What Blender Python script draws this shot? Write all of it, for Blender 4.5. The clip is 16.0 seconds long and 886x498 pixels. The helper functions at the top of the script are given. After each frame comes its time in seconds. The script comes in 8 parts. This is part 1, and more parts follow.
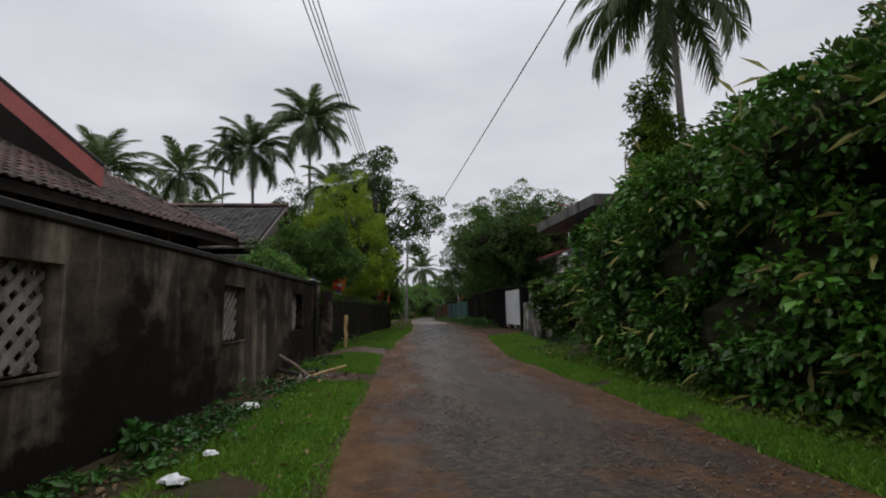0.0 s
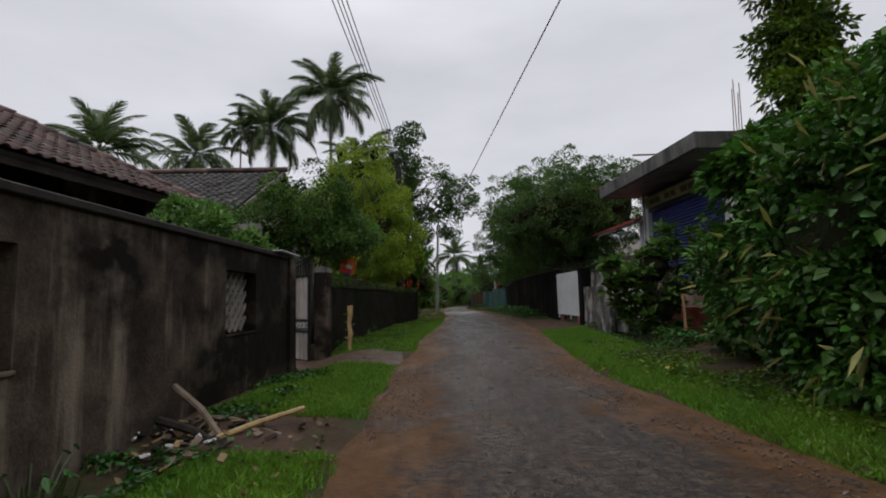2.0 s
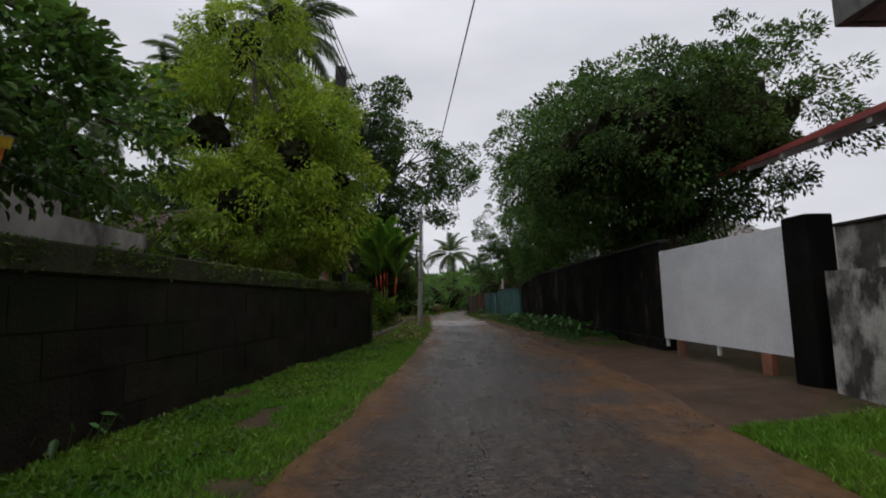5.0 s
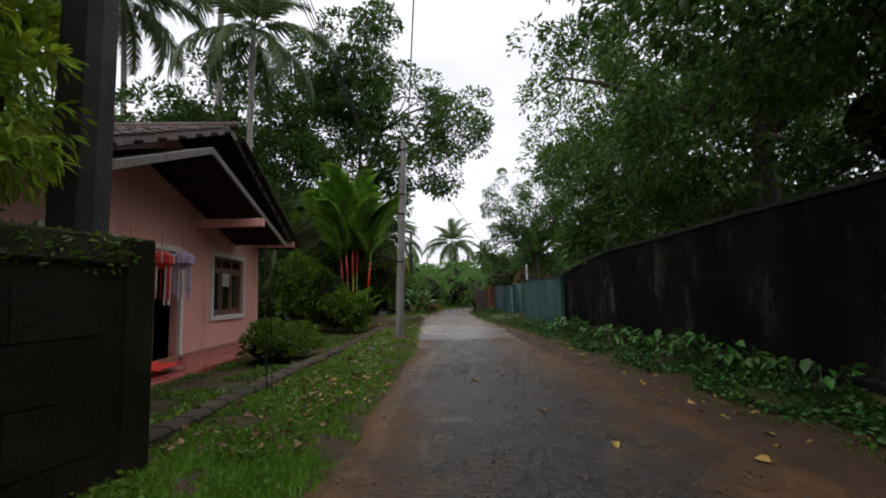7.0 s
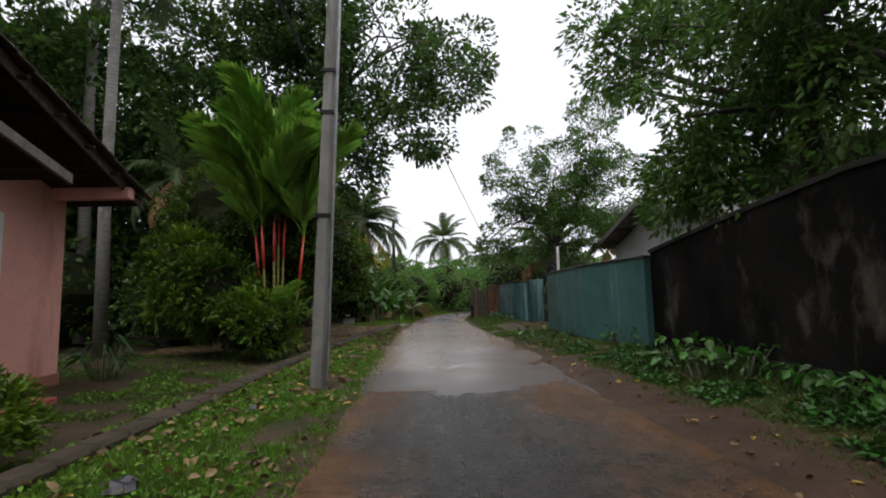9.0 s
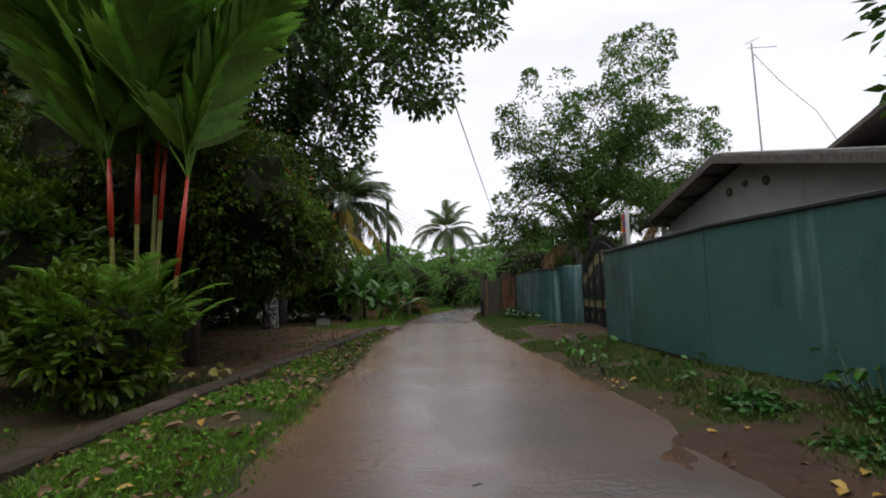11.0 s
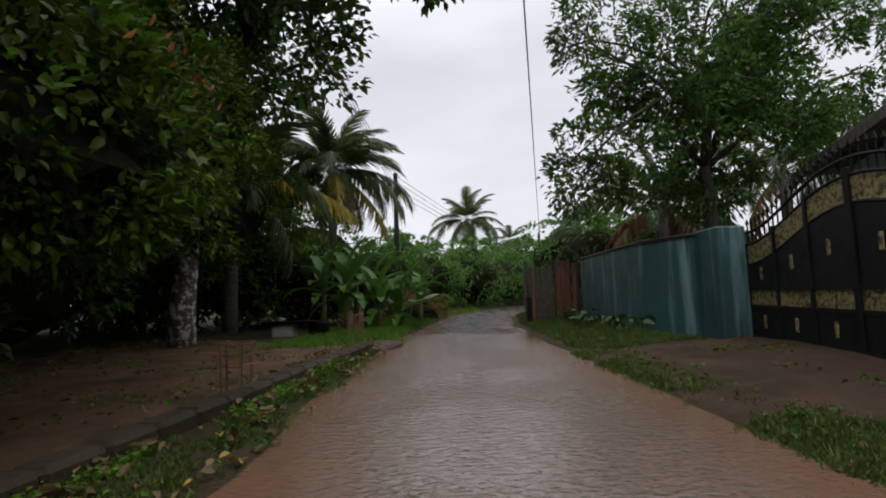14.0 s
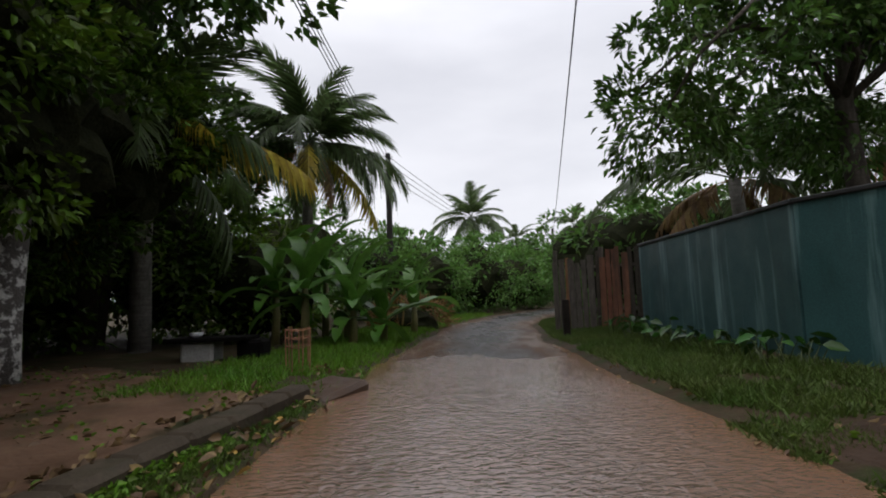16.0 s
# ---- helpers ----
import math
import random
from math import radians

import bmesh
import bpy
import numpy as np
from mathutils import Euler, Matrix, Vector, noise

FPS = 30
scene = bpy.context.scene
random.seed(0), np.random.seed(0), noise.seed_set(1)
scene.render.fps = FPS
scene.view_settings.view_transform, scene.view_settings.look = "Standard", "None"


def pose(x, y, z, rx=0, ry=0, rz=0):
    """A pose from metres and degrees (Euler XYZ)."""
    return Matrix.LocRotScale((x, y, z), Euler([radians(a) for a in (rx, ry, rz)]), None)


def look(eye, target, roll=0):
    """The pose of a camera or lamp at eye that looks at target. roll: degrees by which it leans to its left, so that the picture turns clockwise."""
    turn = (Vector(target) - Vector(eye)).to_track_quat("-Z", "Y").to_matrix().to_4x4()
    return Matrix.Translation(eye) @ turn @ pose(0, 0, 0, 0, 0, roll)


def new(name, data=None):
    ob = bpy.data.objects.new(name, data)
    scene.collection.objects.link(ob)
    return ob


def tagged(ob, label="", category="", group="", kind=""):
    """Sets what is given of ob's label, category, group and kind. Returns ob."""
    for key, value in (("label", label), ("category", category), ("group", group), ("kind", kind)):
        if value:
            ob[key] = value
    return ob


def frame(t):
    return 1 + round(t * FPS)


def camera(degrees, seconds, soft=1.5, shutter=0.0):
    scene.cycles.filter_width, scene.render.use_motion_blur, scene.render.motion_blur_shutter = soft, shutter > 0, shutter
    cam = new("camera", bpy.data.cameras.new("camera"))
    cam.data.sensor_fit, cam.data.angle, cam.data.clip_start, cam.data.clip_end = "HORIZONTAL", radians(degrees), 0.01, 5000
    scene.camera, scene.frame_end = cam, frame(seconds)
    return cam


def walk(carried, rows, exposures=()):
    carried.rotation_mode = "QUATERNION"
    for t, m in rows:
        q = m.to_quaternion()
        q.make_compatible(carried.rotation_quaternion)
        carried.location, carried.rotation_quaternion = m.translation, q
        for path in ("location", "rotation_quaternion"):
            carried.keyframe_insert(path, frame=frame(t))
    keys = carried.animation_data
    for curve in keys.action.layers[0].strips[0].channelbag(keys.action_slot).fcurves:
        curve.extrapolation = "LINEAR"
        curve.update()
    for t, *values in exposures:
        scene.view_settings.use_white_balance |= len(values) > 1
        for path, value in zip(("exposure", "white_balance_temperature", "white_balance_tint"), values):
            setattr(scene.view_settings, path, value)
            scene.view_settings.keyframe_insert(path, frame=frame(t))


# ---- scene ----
cam = camera(84.5, 16.0, 1.9)
METRES, EYE, TILT, LEAN, TURN = 50.0, 1.2, 0.0, 0.0, -6.0
ROWS = [
    (0.0, 0.0, 0.0, 0.0, 0.13, 6.99, 1.06),
    (0.5, -0.0007, 0.0236, -0.0003, 3.16, 6.77, 1.25),
    (1.0, -0.0018, 0.0445, -0.0003, 5.63, 6.46, 1.44),
    (1.5, -0.0048, 0.0626, -0.0005, 6.55, 5.86, 1.7),
    (2.0, -0.0038, 0.0912, -0.0006, 4.0, 5.74, 1.5),
    (2.5, -0.0041, 0.1217, -0.0002, 4.07, 5.78, 1.56),
    (3.0, -0.0054, 0.1556, -0.0008, 3.47, 5.98, 1.59),
    (3.5, -0.0051, 0.1941, -0.0008, 2.49, 6.05, 1.59),
    (4.0, -0.0056, 0.2369, -0.001, 2.8, 6.11, 1.67),
    (6.5, -0.0143, 0.4691, 0.002, 4.47, 5.58, 1.17),
    (7.0, -0.0172, 0.5211, 0.0012, 3.93, 5.36, 1.16),
    (7.5, -0.0217, 0.5677, 0.0002, 3.35, 5.42, 1.3),
    (8.0, -0.0226, 0.6076, -0.001, 2.71, 5.58, 1.22),
    (8.5, -0.0238, 0.6466, -0.0016, 2.75, 5.7, 1.26),
    (9.0, -0.0238, 0.68, -0.0016, 3.01, 5.83, 1.32),
    (11.5, -0.0293, 0.8081, -0.0029, 3.84, 5.06, 1.66),
    (12.0, -0.0307, 0.8303, -0.0035, 4.96, 5.0, 1.7),
    (12.5, -0.0339, 0.8526, -0.0039, 5.59, 4.94, 1.76),
    (13.0, -0.0365, 0.8749, -0.0046, 5.27, 4.97, 1.74),
    (13.5, -0.0385, 0.8971, -0.0052, 5.51, 5.09, 1.74),
    (14.0, -0.0409, 0.9193, -0.0056, 5.67, 5.23, 1.83),
    (14.5, -0.0426, 0.9407, -0.0059, 6.66, 5.41, 1.88),
    (15.0, -0.0455, 0.9609, -0.006, 5.13, 5.45, 1.88),
    (15.5, -0.0472, 0.9798, -0.0064, 4.94, 5.6, 1.89),
    (16.0, -0.0478, 0.9978, -0.0063, 6.01, 5.62, 1.96),
]
EXPOSURES = [(0.0, 0.12), (4.0, 0.15), (6.4, 0.45), (7.2, 0.8), (8.4, 0.9), (9.2, 0.8), (11.3, 0.68), (12.3, 0.4), (14.0, 0.4), (16.0, 0.48)]
walk(cam, [(t, pose(0, 0, EYE, TILT, LEAN, TURN) @ pose(METRES * x, METRES * y, METRES * z, 90 + pitch, roll, yaw)) for t, x, y, z, yaw, pitch, roll in ROWS], EXPOSURES)

# ---- overcast sky and a very soft sun ----
world = bpy.data.worlds.new("overcast_sky")
scene.world = world
world.use_nodes = True
wn, wl = world.node_tree.nodes, world.node_tree.links
wn.clear()
w_out = wn.new("ShaderNodeOutputWorld")
w_sky = wn.new("ShaderNodeTexSky")
w_sky.sky_type, w_sky.sun_disc = "NISHITA", False
w_sky.sun_elevation, w_sky.sun_rotation = radians(58), radians(150)
w_sky.dust_density = 4.0
w_bg1 = wn.new("ShaderNodeBackground")
w_bg1.inputs["Strength"].default_value = 0.08
wl.new(w_sky.outputs[0], w_bg1.inputs["Color"])
w_co = wn.new("ShaderNodeTexCoord")
w_map = wn.new("ShaderNodeMapping")
w_map.inputs["Scale"].default_value = (1.0, 1.0, 3.2)
wl.new(w_co.outputs["Generated"], w_map.inputs["Vector"])
w_noise = wn.new("ShaderNodeTexNoise")
w_noise.inputs["Scale"].default_value, w_noise.inputs["Detail"].default_value = 1.7, 5.0
wl.new(w_map.outputs[0], w_noise.inputs["Vector"])
w_ramp = wn.new("ShaderNodeValToRGB")
w_ramp.color_ramp.elements[0].position, w_ramp.color_ramp.elements[0].color = 0.28, (0.525, 0.532, 0.585, 1)
w_ramp.color_ramp.elements[1].position, w_ramp.color_ramp.elements[1].color = 0.72, (0.725, 0.727, 0.775, 1)
wl.new(w_noise.outputs["Fac"], w_ramp.inputs[0])
w_bg2 = wn.new("ShaderNodeBackground")
# an overcast sky brightens smoothly towards the zenith
w_sep = wn.new("ShaderNodeSeparateXYZ")
wl.new(w_co.outputs["Generated"], w_sep.inputs[0])
w_up = wn.new("ShaderNodeMapRange")
w_up.interpolation_type = "SMOOTHSTEP"
for w_key, w_val in (("From Min", 0.4), ("From Max", 1.0), ("To Min", 1.0), ("To Max", 2.3)):
    w_up.inputs[w_key].default_value = w_val
wl.new(w_sep.outputs["Z"], w_up.inputs["Value"])
wl.new(w_up.outputs[0], w_bg2.inputs["Strength"])
wl.new(w_ramp.outputs[0], w_bg2.inputs["Color"])
w_mix = wn.new("ShaderNodeMixShader")
w_mix.inputs[0].default_value = 0.92
wl.new(w_bg1.outputs[0], w_mix.inputs[1])
wl.new(w_bg2.outputs[0], w_mix.inputs[2])
wl.new(w_mix.outputs[0], w_out.inputs[0])

sun = new("sun", bpy.data.lights.new("sun", "SUN"))
sun.data.energy, sun.data.angle, sun.data.color = 0.5, radians(40), (1.0, 0.98, 0.94)
sun.matrix_basis = look((0, 0, 50), (12, 22, 0))

# ---- materials ----
def material(name, a, b, scale=3.0, rough=0.7, rvar=0.15, bump=0.3, bscale=40.0, bdist=0.01, metal=0.0, island=0.0, objrand=0.0,
             stain=None, stain2=None, translucent=0.0, stretch=(1, 1, 1), spec=0.5):
    """Two-tone noise colour with grain, relief and up to two stains: (colour, scale xyz, low, high)."""
    m = bpy.data.materials.new(name)
    m.use_nodes = True
    n, l = m.node_tree.nodes, m.node_tree.links
    p = n["Principled BSDF"]
    geo = n.new("ShaderNodeNewGeometry")

    def noise_at(sc, detail=6.0, vec=(1, 1, 1), rough_=0.6):
        mp = n.new("ShaderNodeMapping")
        mp.inputs["Scale"].default_value = vec
        l.new(geo.outputs["Position"], mp.inputs["Vector"])
        t = n.new("ShaderNodeTexNoise")
        t.inputs["Scale"].default_value, t.inputs["Detail"].default_value, t.inputs["Roughness"].default_value = sc, detail, rough_
        l.new(mp.outputs[0], t.inputs["Vector"])
        return t.outputs["Fac"]

    def ranged(src, lo, hi, to0=0.0, to1=1.0):
        r = n.new("ShaderNodeMapRange")
        r.inputs["From Min"].default_value, r.inputs["From Max"].default_value = lo, hi
        r.inputs["To Min"].default_value, r.inputs["To Max"].default_value = to0, to1
        l.new(src, r.inputs["Value"])
        return r.outputs[0]

    def mixed(fac, c1, c2, mode="MIX"):
        x = n.new("ShaderNodeMix")
        x.data_type, x.blend_type = "RGBA", mode
        if isinstance(fac, float):
            x.inputs["Factor"].default_value = fac
        else:
            l.new(fac, x.inputs["Factor"])
        for sock, c in ((x.inputs[6], c1), (x.inputs[7], c2)):
            if isinstance(c, tuple):
                sock.default_value = (*c, 1)
            else:
                l.new(c, sock)
        return x.outputs[2]

    base = ranged(noise_at(scale, 6.0, stretch), 0.3, 0.7)
    col = mixed(base, a, b)
    if island or objrand:
        if island:
            src = geo.outputs["Random Per Island"]
        else:
            oi = n.new("ShaderNodeObjectInfo")
            src = oi.outputs["Random"]
        v = ranged(src, 0, 1, 1 - (island or objrand), 1 + (island or objrand))
        hsv = n.new("ShaderNodeHueSaturation")
        l.new(v, hsv.inputs["Value"])
        l.new(ranged(src, 0, 1, 0.485, 0.515), hsv.inputs["Hue"])
        l.new(col, hsv.inputs["Color"])
        col = hsv.outputs[0]
    grain = ranged(noise_at(bscale, 4.0), 0.25, 0.75, 0.72, 1.22)
    hs = n.new("ShaderNodeHueSaturation")
    l.new(grain, hs.inputs["Value"])
    l.new(col, hs.inputs["Color"])
    col = hs.outputs[0]
    for st in (stain, stain2):
        if st:
            col = mixed(ranged(noise_at(1.0, 5.0, st[1], 0.65), st[2], st[3]), col, st[0])
    l.new(col, p.inputs["Base Color"])
    l.new(ranged(noise_at(scale * 2.3), 0.3, 0.7, max(0.03, rough - rvar), min(1, rough + rvar)), p.inputs["Roughness"])
    p.inputs["Metallic"].default_value = metal
    p.inputs["Specular IOR Level"].default_value = spec
    if bump:
        bp = n.new("ShaderNodeBump")
        bp.inputs["Strength"].default_value, bp.inputs["Distance"].default_value = bump, bdist
        l.new(noise_at(bscale, 5.0), bp.inputs["Height"])
        l.new(bp.outputs[0], p.inputs["Normal"])
    if translucent:
        tr = n.new("ShaderNodeBsdfTranslucent")
        l.new(col, tr.inputs["Color"])
        mx = n.new("ShaderNodeMixShader")
        mx.inputs[0].default_value = translucent
        l.new(p.outputs[0], mx.inputs[1])
        l.new(tr.outputs[0], mx.inputs[2])
        l.new(mx.outputs[0], n["Material Output"].inputs["Surface"])
    return m


def leafy(name, a, b, rough=0.42, var=0.45, tr=0.22):
    return material(name, a, b, scale=0.9, rough=rough, rvar=0.1, bump=0.0, bscale=9.0, island=var, translucent=tr, spec=0.28)


M_WALL = material("weathered_render", (0.03, 0.023, 0.017), (0.115, 0.09, 0.066), 2.2, 0.8, 0.12, 0.7, 38, 0.012, stain=((0.25, 0.205, 0.155), (2.6, 2.6, 0.34), 0.5, 0.68), stain2=((0.012, 0.009, 0.0065), (0.55, 0.55, 0.75), 0.4, 0.54), spec=0.08)
M_LATTICE = material("lattice_concrete", (0.16, 0.14, 0.12), (0.32, 0.29, 0.255), 4, 0.8, 0.1, 0.5, 60, 0.006, stain=((0.05, 0.045, 0.035), (4, 4, 1), 0.5, 0.7))
M_COPING = material("coping_concrete", (0.016, 0.014, 0.012), (0.04, 0.036, 0.031), 3, 0.7, 0.15, 0.5, 50, 0.008, spec=0.15)
M_MOSSWALL = material("mossy_block", (0.009, 0.0075, 0.0055), (0.024, 0.0195, 0.014), 1.6, 0.85, 0.1, 0.9, 30, 0.02, objrand=0.14, stain=((0.009, 0.012, 0.005), (0.8, 0.8, 1.2), 0.46, 0.64), spec=0.06)
M_MOSSCAP = material("moss_cap", (0.016, 0.02, 0.008), (0.04, 0.04, 0.02), 2.5, 0.85, 0.1, 0.9, 30, 0.02, spec=0.1)
M_DARKWALL = material("blackened_wall", (0.007, 0.0063, 0.0056), (0.016, 0.0142, 0.0125), 0.9, 0.85, 0.1, 0.6, 40, 0.012, stain=((0.085, 0.072, 0.057), (1.6, 1.6, 0.9), 0.56, 0.74), stain2=((0.005, 0.0045, 0.004), (0.7, 0.7, 0.5), 0.42, 0.56), spec=0.05)
# stained whitewash, darkened for the tree's shade on the back house; signboard reuses it
M_DARKENEDWASH = material("shade_darkened_whitewash", (0.17, 0.155, 0.135), (0.3, 0.28, 0.25), 1.8, 0.75, 0.12, 0.4, 45, 0.008, stain=((0.04, 0.036, 0.03), (1.3, 1.3, 0.7), 0.46, 0.66))
M_WHITEWALL = material("stained_whitewash", (0.3, 0.285, 0.255), (0.46, 0.44, 0.41), 1.8, 0.75, 0.12, 0.4, 45, 0.008, stain=((0.03, 0.027, 0.023), (2.6, 2.6, 1.3), 0.44, 0.56), stain2=((0.07, 0.065, 0.055), (0.9, 0.9, 0.9), 0.48, 0.62))
M_GREENWALL = material("teal_paint", (0.030, 0.088, 0.078), (0.042, 0.118, 0.105), 0.8, 0.55, 0.15, 0.3, 60, 0.005, stain=((0.16, 0.26, 0.25), (2.0, 2.0, 0.14), 0.6, 0.76), stain2=((0.018, 0.035, 0.03), (1.2, 1.2, 0.5), 0.56, 0.78))
M_BLUEGREEN = material("faded_teal_paint", (0.022, 0.07, 0.069), (0.036, 0.1, 0.102), 0.9, 0.55, 0.15, 0.3, 60, 0.005, stain=((0.17, 0.28, 0.28), (3.6, 3.6, 0.24), 0.55, 0.7), stain2=((0.018, 0.045, 0.043), (1.3, 1.3, 0.35), 0.52, 0.74))
M_BLACKCAP = material("black_cap_paint", (0.012, 0.013, 0.013), (0.03, 0.03, 0.03), 2, 0.6, 0.15, 0.3, 40)
M_PINK = material("salmon_paint", (0.64, 0.3, 0.25), (0.72, 0.36, 0.3), 0.8, 0.6, 0.12, 0.25, 70, 0.004, stain=((0.32, 0.14, 0.11), (1.1, 1.1, 0.35), 0.56, 0.85))
M_PINKDARK = material("salmon_plinth", (0.24, 0.1, 0.06), (0.34, 0.15, 0.1), 1.5, 0.6, 0.15, 0.3, 50)
M_WHITETRIM = material("grey_white_trim", (0.56, 0.54, 0.5), (0.7, 0.68, 0.64), 3, 0.55, 0.12, 0.2, 60)
M_WINWOOD = material("window_wood", (0.12, 0.055, 0.035), (0.2, 0.1, 0.06), 6, 0.5, 0.12, 0.3, 50, stretch=(6, 6, 0.6))
M_OLDWOOD = material("weathered_timber", (0.06, 0.05, 0.042), (0.16, 0.135, 0.115), 4, 0.75, 0.12, 0.5, 60, 0.006, stretch=(4, 4, 1))
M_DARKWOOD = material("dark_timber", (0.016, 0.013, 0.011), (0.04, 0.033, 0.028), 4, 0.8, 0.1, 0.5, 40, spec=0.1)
M_TILE = material("clay_tile", (0.055, 0.034, 0.029), (0.135, 0.076, 0.062), 2.2, 0.6, 0.15, 0.4, 60, 0.006, objrand=0.3, stain=((0.035, 0.03, 0.026), (1.6, 1.6, 1.6), 0.46, 0.64), spec=0.3)
M_TILEJ = material("clay_tile_old", (0.055, 0.036, 0.031), (0.13, 0.078, 0.064), 2.2, 0.6, 0.15, 0.4, 60, 0.006, island=0.3, stain=((0.032, 0.028, 0.025), (1.6, 1.6, 1.6), 0.44, 0.64), spec=0.3)
M_TILEGREY = material("sooty_clay_tile", (0.03, 0.028, 0.027), (0.085, 0.075, 0.07), 2.2, 0.55, 0.15, 0.4, 60, 0.006, objrand=0.35, stain=((0.018, 0.017, 0.016), (1.6, 1.6, 1.6), 0.44, 0.62), spec=0.35)
M_RED = material("red_barge_paint", (0.22, 0.045, 0.038), (0.34, 0.075, 0.06), 1.5, 0.5, 0.15, 0.2, 40, stain=((0.07, 0.03, 0.028), (2, 2, 1), 0.55, 0.75))
M_REDFLOOR = material("red_cement", (0.23, 0.05, 0.04), (0.32, 0.085, 0.07), 1.6, 0.3, 0.12, 0.2, 50, 0.004)
M_CONC = material("concrete", (0.13, 0.125, 0.115), (0.23, 0.22, 0.205), 1.6, 0.7, 0.15, 0.5, 60, 0.006, stain=((0.05, 0.047, 0.042), (1.5, 1.5, 0.6), 0.5, 0.72))
M_STAINEDCONC = material("rain_stained_concrete", (0.075, 0.072, 0.066), (0.15, 0.145, 0.135), 1.6, 0.75, 0.15, 0.5, 60, 0.006, stain=((0.03, 0.028, 0.025), (2.5, 2.5, 0.5), 0.46, 0.66))
M_POLE = material("pole_concrete", (0.15, 0.14, 0.125), (0.24, 0.23, 0.205), 2.0, 0.75, 0.12, 0.4, 60, 0.004, stain=((0.06, 0.055, 0.045), (3, 3, 0.4), 0.5, 0.72))
M_DARKPOLE = material("dark_pole", (0.018, 0.016, 0.015), (0.045, 0.04, 0.036), 2, 0.75, 0.12, 0.5, 40, 0.008, spec=0.2)
M_KERB = material("mossy_kerb", (0.03, 0.022, 0.014), (0.065, 0.05, 0.034), 1.2, 0.75, 0.15, 0.7, 40, 0.012, stain=((0.03, 0.032, 0.016), (1.3, 1.3, 1.3), 0.54, 0.72), spec=0.15)
M_BLUE = material("blue_shutter_paint", (0.02, 0.033, 0.14), (0.032, 0.052, 0.19), 1.2, 0.45, 0.1, 0.1, 60, objrand=0.08, stain=((0.025, 0.03, 0.08), (1.5, 1.5, 0.7), 0.55, 0.8))
M_NAVY = material("navy_board", (0.018, 0.02, 0.06), (0.03, 0.034, 0.09), 2, 0.5, 0.1, 0.1, 40)
M_YELLOWB = material("faded_yellow_board", (0.12, 0.1, 0.035), (0.2, 0.165, 0.055), 2.5, 0.6, 0.1, 0.2, 40, stain=((0.06, 0.05, 0.03), (2, 2, 1), 0.5, 0.75))
M_INK = material("black_lettering", (0.012, 0.012, 0.012), (0.02, 0.02, 0.02), 4, 0.6, 0.05, 0)
M_BEIGE = material("stained_beige_render", (0.2, 0.14, 0.1), (0.31, 0.235, 0.18), 1.2, 0.75, 0.12, 0.4, 50, 0.008, stain=((0.13, 0.065, 0.035), (1.3, 1.3, 0.6), 0.5, 0.7), stain2=((0.05, 0.04, 0.03), (1.7, 1.7, 0.35), 0.55, 0.75))
M_WHITEPAINT = material("white_paint", (0.5, 0.5, 0.49), (0.62, 0.62, 0.61), 1.4, 0.55, 0.12, 0.2, 60, stain=((0.22, 0.2, 0.17), (1.5, 1.5, 0.4), 0.58, 0.8))
M_GATEWHITE = material("white_gate_paint", (0.52, 0.53, 0.54), (0.66, 0.67, 0.68), 1.4, 0.45, 0.12, 0.15, 60, stain=((0.3, 0.27, 0.23), (2.5, 2.5, 0.4), 0.6, 0.85))
M_GATEGREY = material("grey_sheet_metal", (0.26, 0.235, 0.21), (0.42, 0.385, 0.35), 1.8, 0.5, 0.12, 0.2, 60, stain=((0.1, 0.075, 0.055), (3, 3, 0.4), 0.5, 0.72))
M_BLACKIRON = material("black_iron", (0.007, 0.007, 0.0075), (0.016, 0.0155, 0.0155), 3, 0.5, 0.12, 0.2, 60, spec=0.2)
M_GOLD = material("gold_ornament", (0.3, 0.23, 0.09), (0.52, 0.44, 0.2), 20, 0.45, 0.12, 0.8, 30, 0.02, metal=0.4, stain=((0.05, 0.04, 0.02), (18, 18, 18), 0.45, 0.6))
M_WIRE = material("dark_cable", (0.02, 0.02, 0.022), (0.035, 0.035, 0.037), 4, 0.6, 0.05, 0)
M_STEEL = material("galvanised_steel", (0.3, 0.3, 0.3), (0.45, 0.45, 0.45), 4, 0.45, 0.1, 0.1, 60, metal=0.6)
M_RUST = material("rusty_sheet", (0.18, 0.078, 0.042), (0.34, 0.15, 0.082), 2, 0.75, 0.12, 0.4, 50, objrand=0.35, stain=((0.05, 0.035, 0.028), (3, 3, 0.5), 0.48, 0.7))
# near-black that puts the shade of rooms and recesses into the colour
M_SHADEBLACK = material("shade_black", (0.02, 0.018, 0.016), (0.035, 0.03, 0.027), 2, 0.9, 0.05, 0.2, 20, spec=0.05)
M_GLASS = material("dark_window_glass", (0.008, 0.008, 0.009), (0.014, 0.014, 0.015), 2, 0.08, 0.03, 0)
M_BARK = material("bark", (0.045, 0.037, 0.03), (0.11, 0.095, 0.078), 5, 0.85, 0.1, 0.9, 30, 0.02, stretch=(3, 3, 0.7), spec=0.15)
M_PALMBARK = material("palm_bark", (0.13, 0.12, 0.105), (0.25, 0.235, 0.21), 3, 0.85, 0.1, 0.7, 25, 0.02, stretch=(1, 1, 7), stain=((0.07, 0.065, 0.05), (3, 3, 1), 0.52, 0.7))
M_LICHENBARK = material("lichen_bark", (0.05, 0.045, 0.04), (0.09, 0.08, 0.07), 5, 0.85, 0.1, 0.9, 30, 0.02, stain=((0.5, 0.49, 0.46), (7, 7, 7), 0.5, 0.58))
